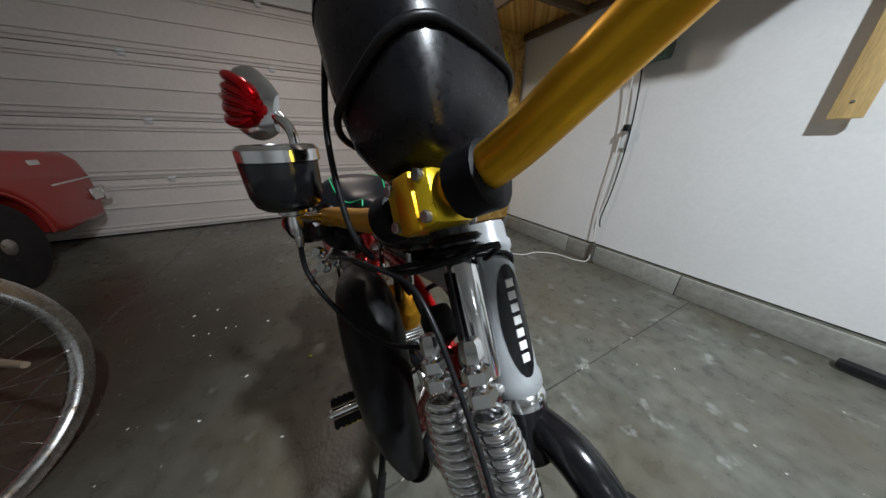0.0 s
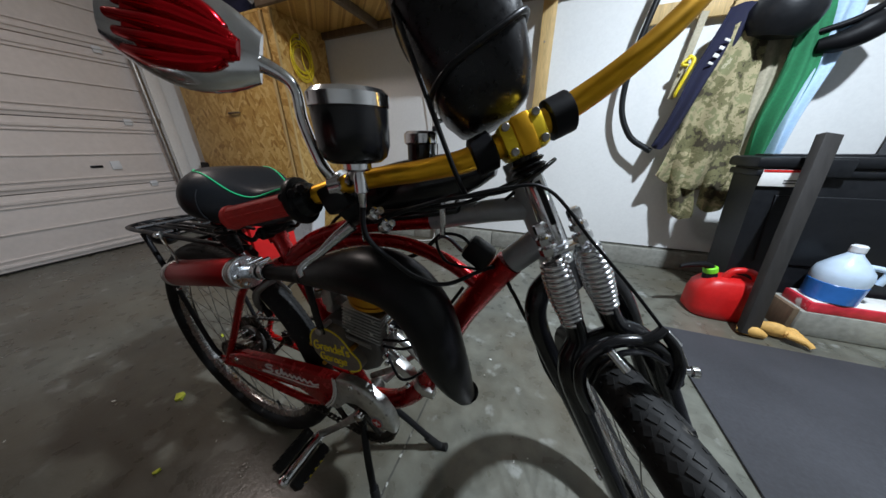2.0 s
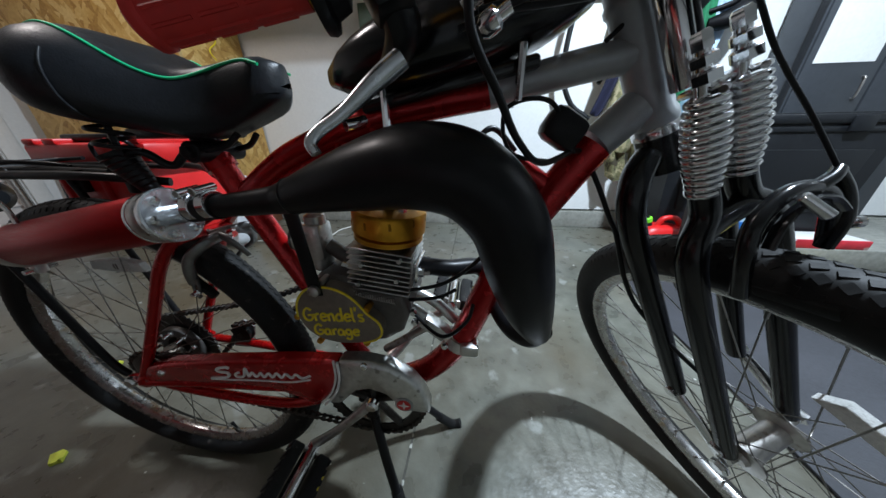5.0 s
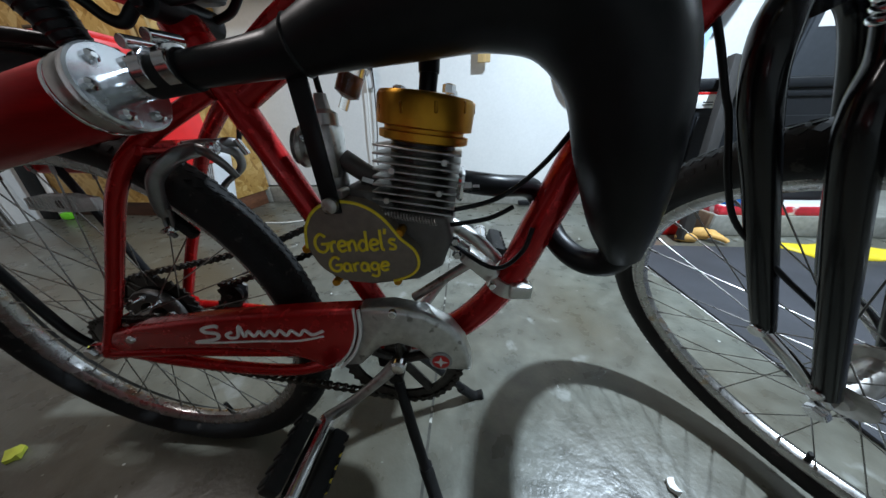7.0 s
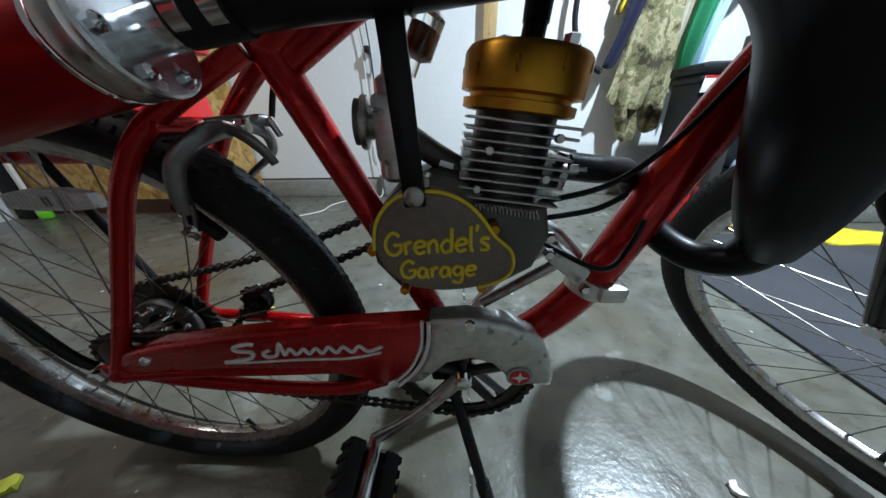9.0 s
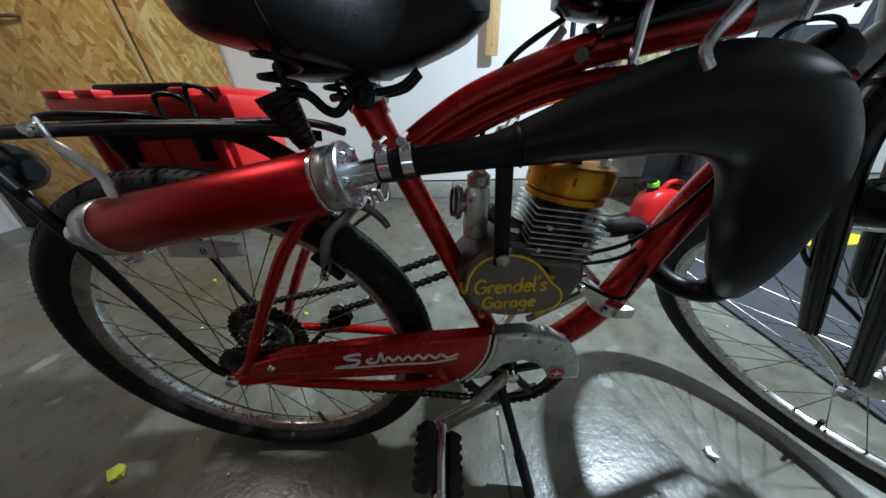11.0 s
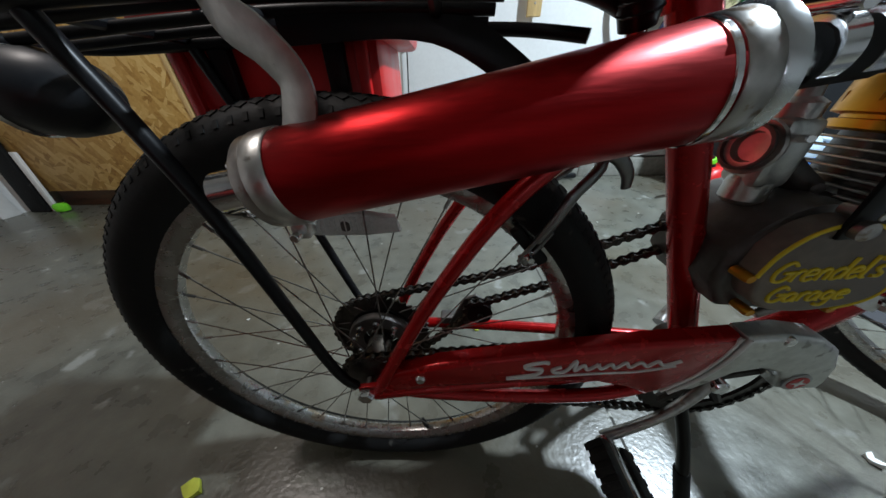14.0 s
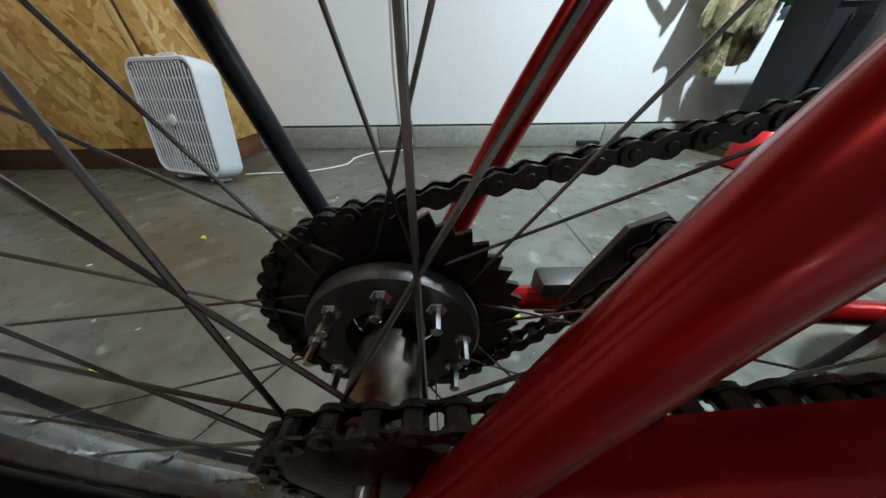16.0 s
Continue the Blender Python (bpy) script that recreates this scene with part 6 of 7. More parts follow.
for s in (-1, 1):
    pts = [(-0.627 + 0.016 * math.cos(2 * math.pi * k / 12), YC + s * 0.060 + 0.015 * math.sin(2 * math.pi * k / 12), 0.738 - 0.034 * k / 28) for k in range(29)]
    part("saddle_spring", tube(pts, 0.0024, 8, 1, curve=False), "satin", sad, "black flat coil spring")
    part("spring_bolt", rod((-0.627, YC + s * 0.060, 0.742), (-0.627, YC + s * 0.060, 0.700), 0.0032, 8), "satin", sad)
    part("spring_arm", tube([(-0.636, YC + s * 0.058, 0.704), (-0.618, YC + s * 0.046, 0.704), (-0.606, YC + s * 0.038, 0.691), (-0.596, YC + s * 0.034, 0.689), (-0.584, YC + s * 0.030, 0.700), (-0.566, YC + s * 0.026, 0.704)], 0.0046, 10), "satin", sad)
    part("nose_wire", tube([(-0.566, YC + s * 0.024, 0.704), (-0.538, YC + s * 0.018, 0.709), (-0.520, YC + s * 0.014, 0.722)], 0.0036, 8), "satin", sad)
# ribbed black damper hanging under the saddle
D0, D1 = Vector((-0.641, YC - 0.056, 0.705)), Vector((-0.628, YC - 0.046, 0.661))
damper = part("damper", tube([D0, D0.lerp(D1, 0.3), D1], [0.0165, 0.015, 0.009], 14), "satin", sad, "ribbed black damper with a bright tip")
for k in range(7):
    q = D0.lerp(D1, 0.12 + 0.12 * k)
    part("damper_rib", lathe(q, D1 - D0, [(0.016 - 0.001 * k, -0.0012), (0.0172 - 0.001 * k, 0), (0.016 - 0.001 * k, 0.0012)], 16), "satin", damper)
part("damper_tip", rod(D1, D1 + (D1 - D0).normalized() * 0.007, 0.0052, 12), "zinc", damper)
part("seat_post", rod((-0.572, YC, 0.688), (-0.590, YC, 0.726), 0.0125, 16), "satin", bike)
part("post_clamp", rod((-0.572, YC - 0.034, 0.703), (-0.572, YC + 0.034, 0.703), 0.0125, 16), "satin", bike, "black saddle clamp")
part("clamp_bolt", lathe((-0.572, YC - 0.034, 0.703), (0, -1, 0), [(0.0075, 0), (0.0075, 0.005), (0.004, 0.007)], 6), "satin", bike)

# ---- luggage rack ----
rack = part("luggage_rack", tube([(-0.62, YC - 0.03, 0.668), (-0.68, YC - 0.058, 0.678), (-0.80, YC - 0.066, 0.680), (-0.98, YC - 0.066, 0.676), (-1.04, YC - 0.05, 0.673), (-1.058, YC, 0.673), (-1.04, YC + 0.05, 0.673), (-0.98, YC + 0.066, 0.676),
                                  (-0.80, YC + 0.066, 0.680), (-0.68, YC + 0.058, 0.678), (-0.62, YC + 0.03, 0.668)], 0.0052, 10), "satin", bike, "black tubular luggage rack")
for o in (-0.033, 0.0, 0.033):
    part("rack_bar", tube([(-0.70, YC + o, 0.680), (-0.85, YC + o, 0.683), (-1.045, YC + o, 0.673)], 0.0038, 8), "satin", rack)
for x in (-0.74, -0.86, -0.97):
    part("rack_cross", rod((x, YC - 0.066, 0.680), (x, YC + 0.066, 0.680), 0.0045, 8), "satin", rack)
for s, back in ((-1, 0.0), (1, 0.03)):
    part("rack_stay", tube([(-0.852 - back * 0.15, YC + s * 0.058, 0.325), (-0.868 - back * 0.35, YC + s * 0.062, 0.37), (-0.902 - back, YC + s * 0.066, 0.56), (-0.938 - back, YC + s * 0.066, 0.672)], 0.0055, 16), "satin", rack)
part("spring_clip", tube([(-0.78, YC - 0.02, 0.685), (-0.80, YC - 0.03, 0.690), (-0.86, YC - 0.04, 0.693), (-0.90, YC - 0.03, 0.690), (-0.90, YC + 0.03, 0.690), (-0.86, YC + 0.04, 0.692)], 0.003, 8), "satin", rack)
rl = part("rear_lamp", lathe((-1.050, YC, 0.640), (-0.95, 0, 0.1), [(0.012, -0.05), (0.026, -0.035), (0.031, -0.012), (0.030, 0.006), (0.024, 0.012)], 24), "black_plastic", rack, "black rear lamp housing under the rack")
part("lamp_rim", lathe((-1.056, YC, 0.6405), (-0.95, 0, 0.1), [(0.0305, 0), (0.0325, 0.002), (0.0305, 0.004)], 24), "chrome", rl)
part("fender_stub", tube([(-0.66, YC, 0.63), (-0.74, YC, 0.674), (-0.85, YC, 0.6755)], 0.012, 10, flat=0.2), "satin", rack)
# rear rim brake
rb = part("rear_brake", tube([(-0.603, YC + 0.012, 0.586), (-0.607, YC - 0.010, 0.587), (-0.615, YC - 0.030, 0.580), (-0.634, YC - 0.039, 0.562), (-0.644, YC - 0.039, 0.540), (-0.652, YC - 0.034, 0.518)], [0.0065, 0.008, 0.0078, 0.0074, 0.0072, 0.0070], 14, flat=0.6), "caliper", bike, "dull alloy side-pull rim brake")
part("brake_arm", tube([(-0.618, YC - 0.012, 0.590), (-0.605, YC + 0.014, 0.590), (-0.600, YC + 0.034, 0.580), (-0.606, YC + 0.041, 0.560), (-0.634, YC + 0.038, 0.540), (-0.652, YC + 0.033, 0.518)], [0.006, 0.0072, 0.0066, 0.0060, 0.0055, 0.005], 14, flat=0.6), "caliper", rb)
part("brake_bridge", rod((-0.640, YC - 0.040, 0.590), (-0.640, YC + 0.040, 0.590), 0.007, 12), "red", rb)
part("pivot_bolt", rod((-0.642, YC, 0.590), (-0.594, YC, 0.588), 0.0045, 12), "chrome", rb)
part("pivot_nut", lathe((-0.598, YC, 0.588), (1, 0, 0), [(0.0075, 0), (0.0075, 0.006), (0.005, 0.008)], 6), "chrome", rb)
part("lever_arm", tube([(-0.607, YC - 0.008, 0.588), (-0.592, YC - 0.012, 0.584), (-0.578, YC - 0.010, 0.570), (-0.572, YC - 0.006, 0.556)], [0.006, 0.006, 0.0055, 0.0045], 12, flat=0.6), "caliper", rb)
part("cable_arm", tube([(-0.610, YC + 0.012, 0.590), (-0.596, YC + 0.026, 0.593), (-0.588, YC + 0.034, 0.590)], [0.006, 0.0055, 0.0048], 12, flat=0.6), "caliper", rb)
part("cable_anchor", rod((-0.590, YC + 0.030, 0.596), (-0.586, YC + 0.036, 0.578), 0.0042, 10), "chrome", rb)
for s in (-1, 1):
    # slotted shoe holder: two thin cheeks with a gap between them
    for e in (-1, 1):
        part("shoe_cheek", tube([(-0.648 + e * 0.0055, YC + s * 0.035, 0.524 + e * 0.003), (-0.655 + e * 0.0055, YC + s * 0.032, 0.508 + e * 0.003), (-0.662 + e * 0.004, YC + s * 0.030, 0.494 + e * 0.002)], 0.0026, 8, flat=0.8), "caliper", rb)
    part("shoe_end", box((-0.662, YC + s * 0.030, 0.494), (0.014, 0.005, 0.006), 0.002, Matrix.Rotation(1.0, 4, "Y")), "caliper", rb)
    part("pad", box((-0.656, YC + s * 0.023, 0.506), (0.05, 0.011, 0.012), 0.003, Matrix.Rotation(0.85, 4, "Y")), "rubber", rb)
    part("pad_bolt", lathe((-0.658, YC + s * 0.029, 0.500), (0, s, 0), [(0.0058, 0), (0.0058, 0.004), (0.004, 0.006), (0.003, 0.012)], 10), "chrome", rb)
part("brake_cable", tube([(-0.588, YC + 0.033, 0.596), (-0.574, YC + 0.034, 0.628), (-0.54, YC + 0.022, 0.655), (-0.50, YC + 0.018, 0.674), (-0.40, YC + 0.016, 0.712)], 0.0028, 10), "satin", rb)
# spoke reflectors
part("spoke_reflector", slab([(-0.055, -0.009), (-0.05, 0.007), (-0.02, 0.012), (0.02, 0.012), (0.05, 0.007), (0.055, -0.009), (0.02, -0.012), (-0.02, -0.012)], lambda u, v, w: (-0.838 + u, YC + 0.005 - w, 0.522 + v), 0.010, 0.002), "reflector", rear, "clear oblong spoke reflector")
part("reflector_post", rod((-0.838, YC - 0.006, 0.521), (-0.838, YC + 0.008, 0.521), 0.006, 12), "cast", rear)
part("reflector_end", box((-0.795, YC - 0.0056, 0.5225), (0.021, 0.003, 0.016), 0.001), "reflector", rear)
for k in range(15):
    part("reflector_rib", box((-0.885 + 0.0053 * k, YC - 0.0053, 0.5225), (0.0016, 0.0016, 0.017 if 1 < k else 0.012), 0.0004), "reflector", rear)
rf = S @ Matrix.Translation(AX)
part("spoke_reflector", moved(slab([(-0.05, -0.011), (-0.04, 0.011), (0.04, 0.011), (0.05, -0.011)], lambda u, v, w: (u, 0.005 - w, v + 0.17), 0.010, 0.002), rf @ Matrix.Rotation(0.6, 4, "Y")), "reflector", front, "clear oblong spoke reflector")

# ---- handlebar bag ----
BO = S @ Vector((0.018, -0.012, 0.170))
bb = bmesh.new()
prof = [(0.020, 0.0), (0.034, 0.008), (0.044, 0.03), (0.050, 0.07), (0.052, 0.12), (0.048, 0.17), (0.032, 0.195), (0.01, 0.20)]
BX, BY = FW, LF
rings = []
for r_, h_ in prof:
    ring = []
    for k in range(24):
        a = 2 * math.pi * k / 24
        ca_, sa_ = math.cos(a), math.sin(a)
        ring.append(bb.verts.new(BO + up0 * h_ + BX * r_ * 1.28 * math.copysign(abs(ca_) ** 0.5, ca_) + BY * r_ * 1.08 * math.copysign(abs(sa_) ** 0.6, sa_)))
    rings.append(ring)
for a, b in zip(rings, rings[1:]):
    for k in range(24):
        bb.faces.new((a[k], a[(k + 1) % 24], b[(k + 1) % 24], b[k]))
bb.faces.new(rings[0][::-1])
bb.faces.new(rings[-1])
bag = thing("handlebar_bag", BO, "black nylon stem bag strapped to the handlebar", "bag")
part("bag_body", bb, "bag_vinyl", bag, sharp=70)
for hh in (0.055, 0.13):
    pts = [BO + up0 * (hh + 0.012 * math.sin(a)) + BX * 0.050 * 1.28 * math.copysign(abs(math.cos(a)) ** 0.5, math.cos(a)) + BY * 0.051 * 1.08 * math.copysign(abs(math.sin(a)) ** 0.6, math.sin(a)) for a in (2 * math.pi * k / 24 for k in range(25))]
    part("seam", tube(pts, 0.0028, 6, 2), "satin", bag)
part("draw_cord", tube([BO + up0 * 0.12 + BX * 0.05 - BY * 0.05, BO + up0 * 0.05 + BX * 0.06 - BY * 0.055, BO - up0 * 0.02 + BX * 0.055 - BY * 0.06, BO - up0 * 0.05 + BX * 0.04 - BY * 0.06], 0.0025, 8), "satin", bag)

# ---- red case hung beside the rack ----
case = thing("red_case", (-0.90, 0.70, 0.51), "red plastic carry case hung beside the luggage rack", "case")
part("case_body", box((-0.905, 0.708, 0.617), (0.215, 0.13, 0.142), 0.010), "red_plastic", case)
part("case_lid", box((-0.897, 0.705, 0.697), (0.25, 0.15, 0.034), 0.008), "red_plastic", case)
for u in (-0.105, -0.062, 0.062, 0.105):
    part("lid_rib", box((-0.897 + u, 0.705, 0.716), (0.026, 0.15, 0.010), 0.003), "red_plastic", case)
for u in (-0.09, 0.0, 0.09):
    part("body_rib", box((-0.905 + u, 0.642, 0.617), (0.012, 0.010, 0.132), 0.003), "red_plastic", case)
part("case_handle", box((-0.91, 0.668, 0.722), (0.13, 0.028, 0.013), 0.005), "satin", case)
part("latch", tube([(-0.79, 0.63, 0.705), (-0.79, 0.622, 0.716), (-0.815, 0.622, 0.720), (-0.82, 0.624, 0.694), (-0.815, 0.62, 0.674)], 0.003, 8), "satin", case)
part("latch", tube([(-0.83, 0.63, 0.705), (-0.835, 0.622, 0.712), (-0.86, 0.622, 0.710), (-0.86, 0.624, 0.682)], 0.003, 8), "satin", case)
part("hanger_strap", box((-0.84, 0.638, 0.66), (0.02, 0.012, 0.06), 0.003), "satin", case)
part("hanger_strap", box((-0.95, 0.638, 0.66), (0.02, 0.012, 0.06), 0.003), "satin", case)

# ---- clutter along the wall ----


def cloth(name, outline_top, outline_bot, y, amp, waves, material, label, category, seed=0, thick=0.02, parent=None):
    """A hanging cloth: folds run from the top edge to the bottom edge, with thickness."""
    bm = bmesh.new()
    rng = random.Random(seed)
    nu, nv = 28, 22
    ph = [rng.uniform(0, 6.28) for _ in range(4)]
    tp, bt = smooth_path([(x, 0, z) for x, z in outline_top], 8), smooth_path([(x, 0, z) for x, z in outline_bot], 8)

    def at(path, u):
        k = u * (len(path) - 1)
        i = min(int(k), len(path) - 2)
        return path[i].lerp(path[i + 1], k - i)
    grids = []
    for side in (0, 1):
        g_ = []
        for i in range(nu + 1):
            row = []
            for j in range(nv + 1):
                u, v = i / nu, j / nv
                p = at(tp, u).lerp(at(bt, u), v)
                f = amp * (0.35 + 0.65 * v) * (math.sin(waves * math.pi * 2 * u + ph[0] + 1.2 * v) + 0.5 * math.sin(waves * 4.6 * u + ph[1] + 3 * v)) + 0.35 * amp * math.sin(7 * v + ph[2] + 4 * u)
                bulge = thick * math.sin(math.pi * u) ** 0.5 * (0.6 + 0.4 * math.sin(math.pi * v))
                yy_ = y - f - (bulge if side == 0 else -0.3 * bulge)
                row.append(bm.verts.new((p.x + 0.3 * amp * math.sin(9 * v + ph[3]), min(yy_, 2.43), p.z)))
            g_.append(row)
        grids.append(g_)
    for s, g_ in enumerate(grids):
        for i in range(nu):
            for j in range(nv):
                q = (g_[i][j], g_[i + 1][j], g_[i + 1][j + 1], g_[i][j + 1])
                bm.faces.new(q if s else q[::-1])
    a, b = grids
    rim_ = [(i, 0) for i in range(nu)] + [(nu, j) for j in range(nv)] + [(i, nv) for i in range(nu, 0, -1)] + [(0, j) for j in range(nv, 0, -1)]
    for (i, j), (k, l) in zip(rim_, rim_[1:] + rim_[:1]):
        bm.faces.new((a[i][j], a[k][l], b[k][l], b[i][j]))
    if parent is not None:
        return part(name, bm, material, parent, sharp=80)
    return solid(name, bm, material, label, category, sharp=80)


rail = thing("coat_rail", (0.8, 2.42, 1.55), "wooden coat board with hooks on the wall", "coat rack")
part("board", box((0.85, 2.425, 1.56), (0.95, 0.022, 0.09), 0.003), "lumber", rail)
for x in (0.58, 0.74, 0.92, 1.06, 1.24):
    part("hook", tube([(x, 2.413, 1.57), (x, 2.37, 1.565), (x, 2.345, 1.585)], 0.006, 8), "steel", rail)
jacket = thing("camouflage_jacket", (0.79, 2.40, 1.55), "camouflage jacket with hanging sleeves on a hook", "jacket")
cloth("jacket_body", [(0.71, 1.42), (0.79, 1.46), (0.88, 1.42)], [(0.585, 0.68), (0.70, 0.62), (0.86, 0.60), (0.97, 0.66)], 2.33, 0.026, 2.5, "camo", "", "", 2, 0.07, jacket)
cloth("sleeve", [(0.64, 0.78), (0.70, 0.84), (0.78, 0.80)], [(0.72, 0.44), (0.78, 0.405), (0.84, 0.43)], 2.32, 0.014, 1.5, "camo", "", "", 5, 0.05, jacket)
cloth("sleeve", [(0.80, 0.82), (0.88, 0.84), (0.97, 0.80)], [(0.86, 0.50), (0.92, 0.46), (0.985, 0.50)], 2.33, 0.010, 1.5, "camo", "", "", 6, 0.05, jacket)
cloth("beige_shirt", [(0.86, 1.5), (0.93, 1.53), (1.0, 1.5)], [(0.9, 0.70), (0.97, 0.68), (1.03, 0.72)], 2.37, 0.012, 2, "tan_cloth", "beige shirt hanging behind the trousers", "shirt", 3, 0.03)
cloth("green_jersey", [(0.97, 1.5), (1.04, 1.53), (1.10, 1.5)], [(0.985, 0.77), (1.03, 0.72), (1.09, 0.74)], 2.32, 0.026, 2, "green_cloth", "green jersey hanging from a hook", "jersey", 8, 0.04)
cloth("light_blue_towel", [(1.06, 1.52), (1.12, 1.55), (1.2, 1.52)], [(1.05, 0.70), (1.075, 0.665), (1.11, 0.72)], 2.33, 0.024, 2, "blue_cloth", "light blue towel hanging from a hook", "towel", 9, 0.04)
cloth("navy_lanyard", [(0.68, 1.5), (0.74, 1.52), (0.81, 1.5)], [(0.52, 0.86), (0.56, 0.835), (0.60, 0.86)], 2.30, 0.014, 1.5, "navy", "navy cloth strap with pale marks", "strap", 4, 0.02)
for k in range(4):
    solid("strap_mark", box((0.705 - 0.013 * k, 2.262, 1.36 - 0.032 * k), (0.026 - 0.003 * (k % 2), 0.004, 0.011 + 0.003 * (k % 3)), 0.002, pose(0, 0, 0, 0, 25)), "cord", "pale printed mark on the navy strap", "mark", "strap marks")
yh = tube([(0.60, 2.37, 1.33), (0.62, 2.35, 1.30), (0.60, 2.35, 1.22), (0.585, 2.36, 1.15), (0.59, 2.37, 1.13)], 0.010, 10)
tube([(0.60, 2.35, 1.32), (0.57, 2.35, 1.29), (0.60, 2.35, 1.28)], 0.008, 8, bm=yh)
solid("yellow_strap_hook", yh, "yellow", "yellow plastic hook hanging on the wall", "hook")
solid("tan_strap", box((0.60, 2.40, 1.33), (0.035, 0.008, 0.42), 0.002, pose(0, 0, 0, 0, 6)), "tan_cloth", "tan webbing strap hanging on the wall", "strap")
hose = tube([(0.40, 2.36, 1.72), (0.36, 2.36, 1.55), (0.32, 2.365, 1.3), (0.325, 2.365, 1.08), (0.40, 2.355, 0.92), (0.50, 2.345, 0.845), (0.535, 2.34, 0.825)], 0.017, 12)
solid("vacuum_hose", hose, "black_plastic", "black rubber hose hanging in a loop on the wall", "hose")
hb = lathe((0.88, 2.30, 1.36), (0.15, -0.2, 1), [(0.02, -0.01), (0.10, 0.0), (0.13, 0.05), (0.135, 0.10), (0.115, 0.16), (0.07, 0.20), (0.01, 0.215)], 28)
solid("black_helmet", hb, "black_plastic", "black helmet hanging over the clothes", "helmet")
sad2 = tube([(1.07, 2.30, 1.30), (1.14, 2.27, 1.31), (1.21, 2.26, 1.35), (1.29, 2.3, 1.42)], [0.03, 0.045, 0.05, 0.03], 14)
tube([(1.05, 2.31, 1.36), (1.16, 2.28, 1.39), (1.27, 2.3, 1.47)], [0.012, 0.016, 0.014], 10, bm=sad2)
solid("black_hanging_bag", sad2, "nylon", "black bag hanging on the wall beside the towel", "bag")

# tall black tote with an overhanging lid
TX, TY, TW, TD, TZ, TH = 1.40, 2.04, 1.08, 0.20, 0.135, 0.66
tote = thing("storage_tote", (TX, TY, TZ), "large black plastic storage tote with a lid", "storage tote")
part("tub", slab([(-TW / 2, -TD / 2), (TW / 2, -TD / 2), (TW / 2, TD / 2), (-TW / 2, TD / 2)], lambda u, v, w: (TX + u * (0.88 + 0.10 * w / TH), TY + v * (0.90 + 0.08 * w / TH), TZ + w), TH - 0.03, 0.006), "black_plastic", tote)
part("front_panel", slab([(-0.40, 0.16), (0.40, 0.16), (0.44, 0.50), (-0.44, 0.50)], lambda u, v, w: (TX + u, TY - TD / 2 * (0.90 + 0.08 * v / TH) - 0.001 - w, TZ + v), 0.008, 0.004), "black_plastic", tote)
part("rim", box((TX, TY, TZ + TH - 0.06), (TW + 0.005, TD + 0.012, 0.03), 0.008), "black_plastic", tote)
part("lid", box((TX, TY, TZ + TH - 0.012), (TW + 0.035, TD + 0.03, 0.05), 0.016), "black_plastic", tote)
part("lid_panel", box((TX, TY, TZ + TH + 0.016), (TW - 0.10, TD - 0.08, 0.012), 0.005), "black_plastic", tote)
for u in (-0.30, 0.30):
    part("latch", box((TX + u, TY - TD / 2 - 0.018, TZ + TH - 0.035), (0.10, 0.014, 0.075), 0.005), "black_plastic", tote)
part("label", box((0.95, TY - TD / 2 - 0.006, 0.713), (0.145, 0.003, 0.075), 0.001), "white_paint", tote, "white paper label")
part("label_band", box((0.95, TY - TD / 2 - 0.008, 0.745), (0.143, 0.002, 0.010)), "red_plastic", tote, "red band of the label")
for j in range(2):
    part("label_bar", box((0.985, TY - TD / 2 - 0.008, 0.703 - 0.012 * j), (0.05, 0.002, 0.005)), "satin", tote, "dark printed bar")
cabinet = thing("grey_cabinet", (1.98, 2.34, 0.128), "tall dark grey metal cabinet behind the tote", "cabinet")
M["slate"] = mat("slate_grey_paint", (0.045, 0.05, 0.058), 0.45, 0.1, 0.15, 40, 0.05, 3)
part("body", box((1.98, 2.345, 0.94), (0.82, 0.17, 1.62), 0.006), "slate", cabinet)
part("corner_strip", box((1.583, 2.256, 0.94), (0.035, 0.012, 1.62), 0.003), "black_plastic", cabinet)
for u in (1.805, 2.19):
    cd = part("door", box((u, 2.255, 0.94), (0.372, 0.014, 1.56), 0.004), "slate", cabinet)
    part("handle", tube([(u + 0.13, 2.249, 0.90), (u + 0.13, 2.232, 0.91), (u + 0.13, 2.232, 1.0), (u + 0.13, 2.249, 1.01)], 0.005, 8), "steel", cd)
solid("paper_sheet", box((1.80, 2.2455, 1.25), (0.30, 0.002, 0.34)), "white_paint", "blank white paper sheet fixed to the cabinet door", "paper")
solid("concrete_step", box((2.32, 2.10, 0.064), (2.36, 0.66, 0.128), 0.008), "kerb", "low pale concrete step along the wall", "step", kind="structure")
solid("wooden_end_board", box((1.128, 1.93, 0.066), (0.022, 0.30, 0.130), 0.003), "dark_lumber", "short dark board standing at the step's end", "board")
bx_ = thing("flat_carton", (1.53, 1.85, 0.128), "flat red and white printed carton", "carton")
part("carton", box((1.53, 1.85, 0.153), (0.75, 0.15, 0.05), 0.004), "red_print", bx_)
part("carton_top", box((1.53, 1.85, 0.1795), (0.73, 0.135, 0.003), 0.001), "white_paint", bx_)
jug = thing("fluid_jug", (1.25, 1.852, 0.18), "clear jug half full of blue washer fluid", "jug")
part("fluid", lathe((1.25, 1.852, 0.181), (0, 0, 1), [(0.075, 0), (0.082, 0.006), (0.084, 0.09), (0.082, 0.092)], 28), "blue_fluid", jug)
part("jug_top", lathe((1.25, 1.852, 0.273), (0, 0, 1), [(0.082, 0), (0.084, 0.03), (0.078, 0.06), (0.05, 0.10), (0.025, 0.13), (0.02, 0.145)], 28), "jug", jug)
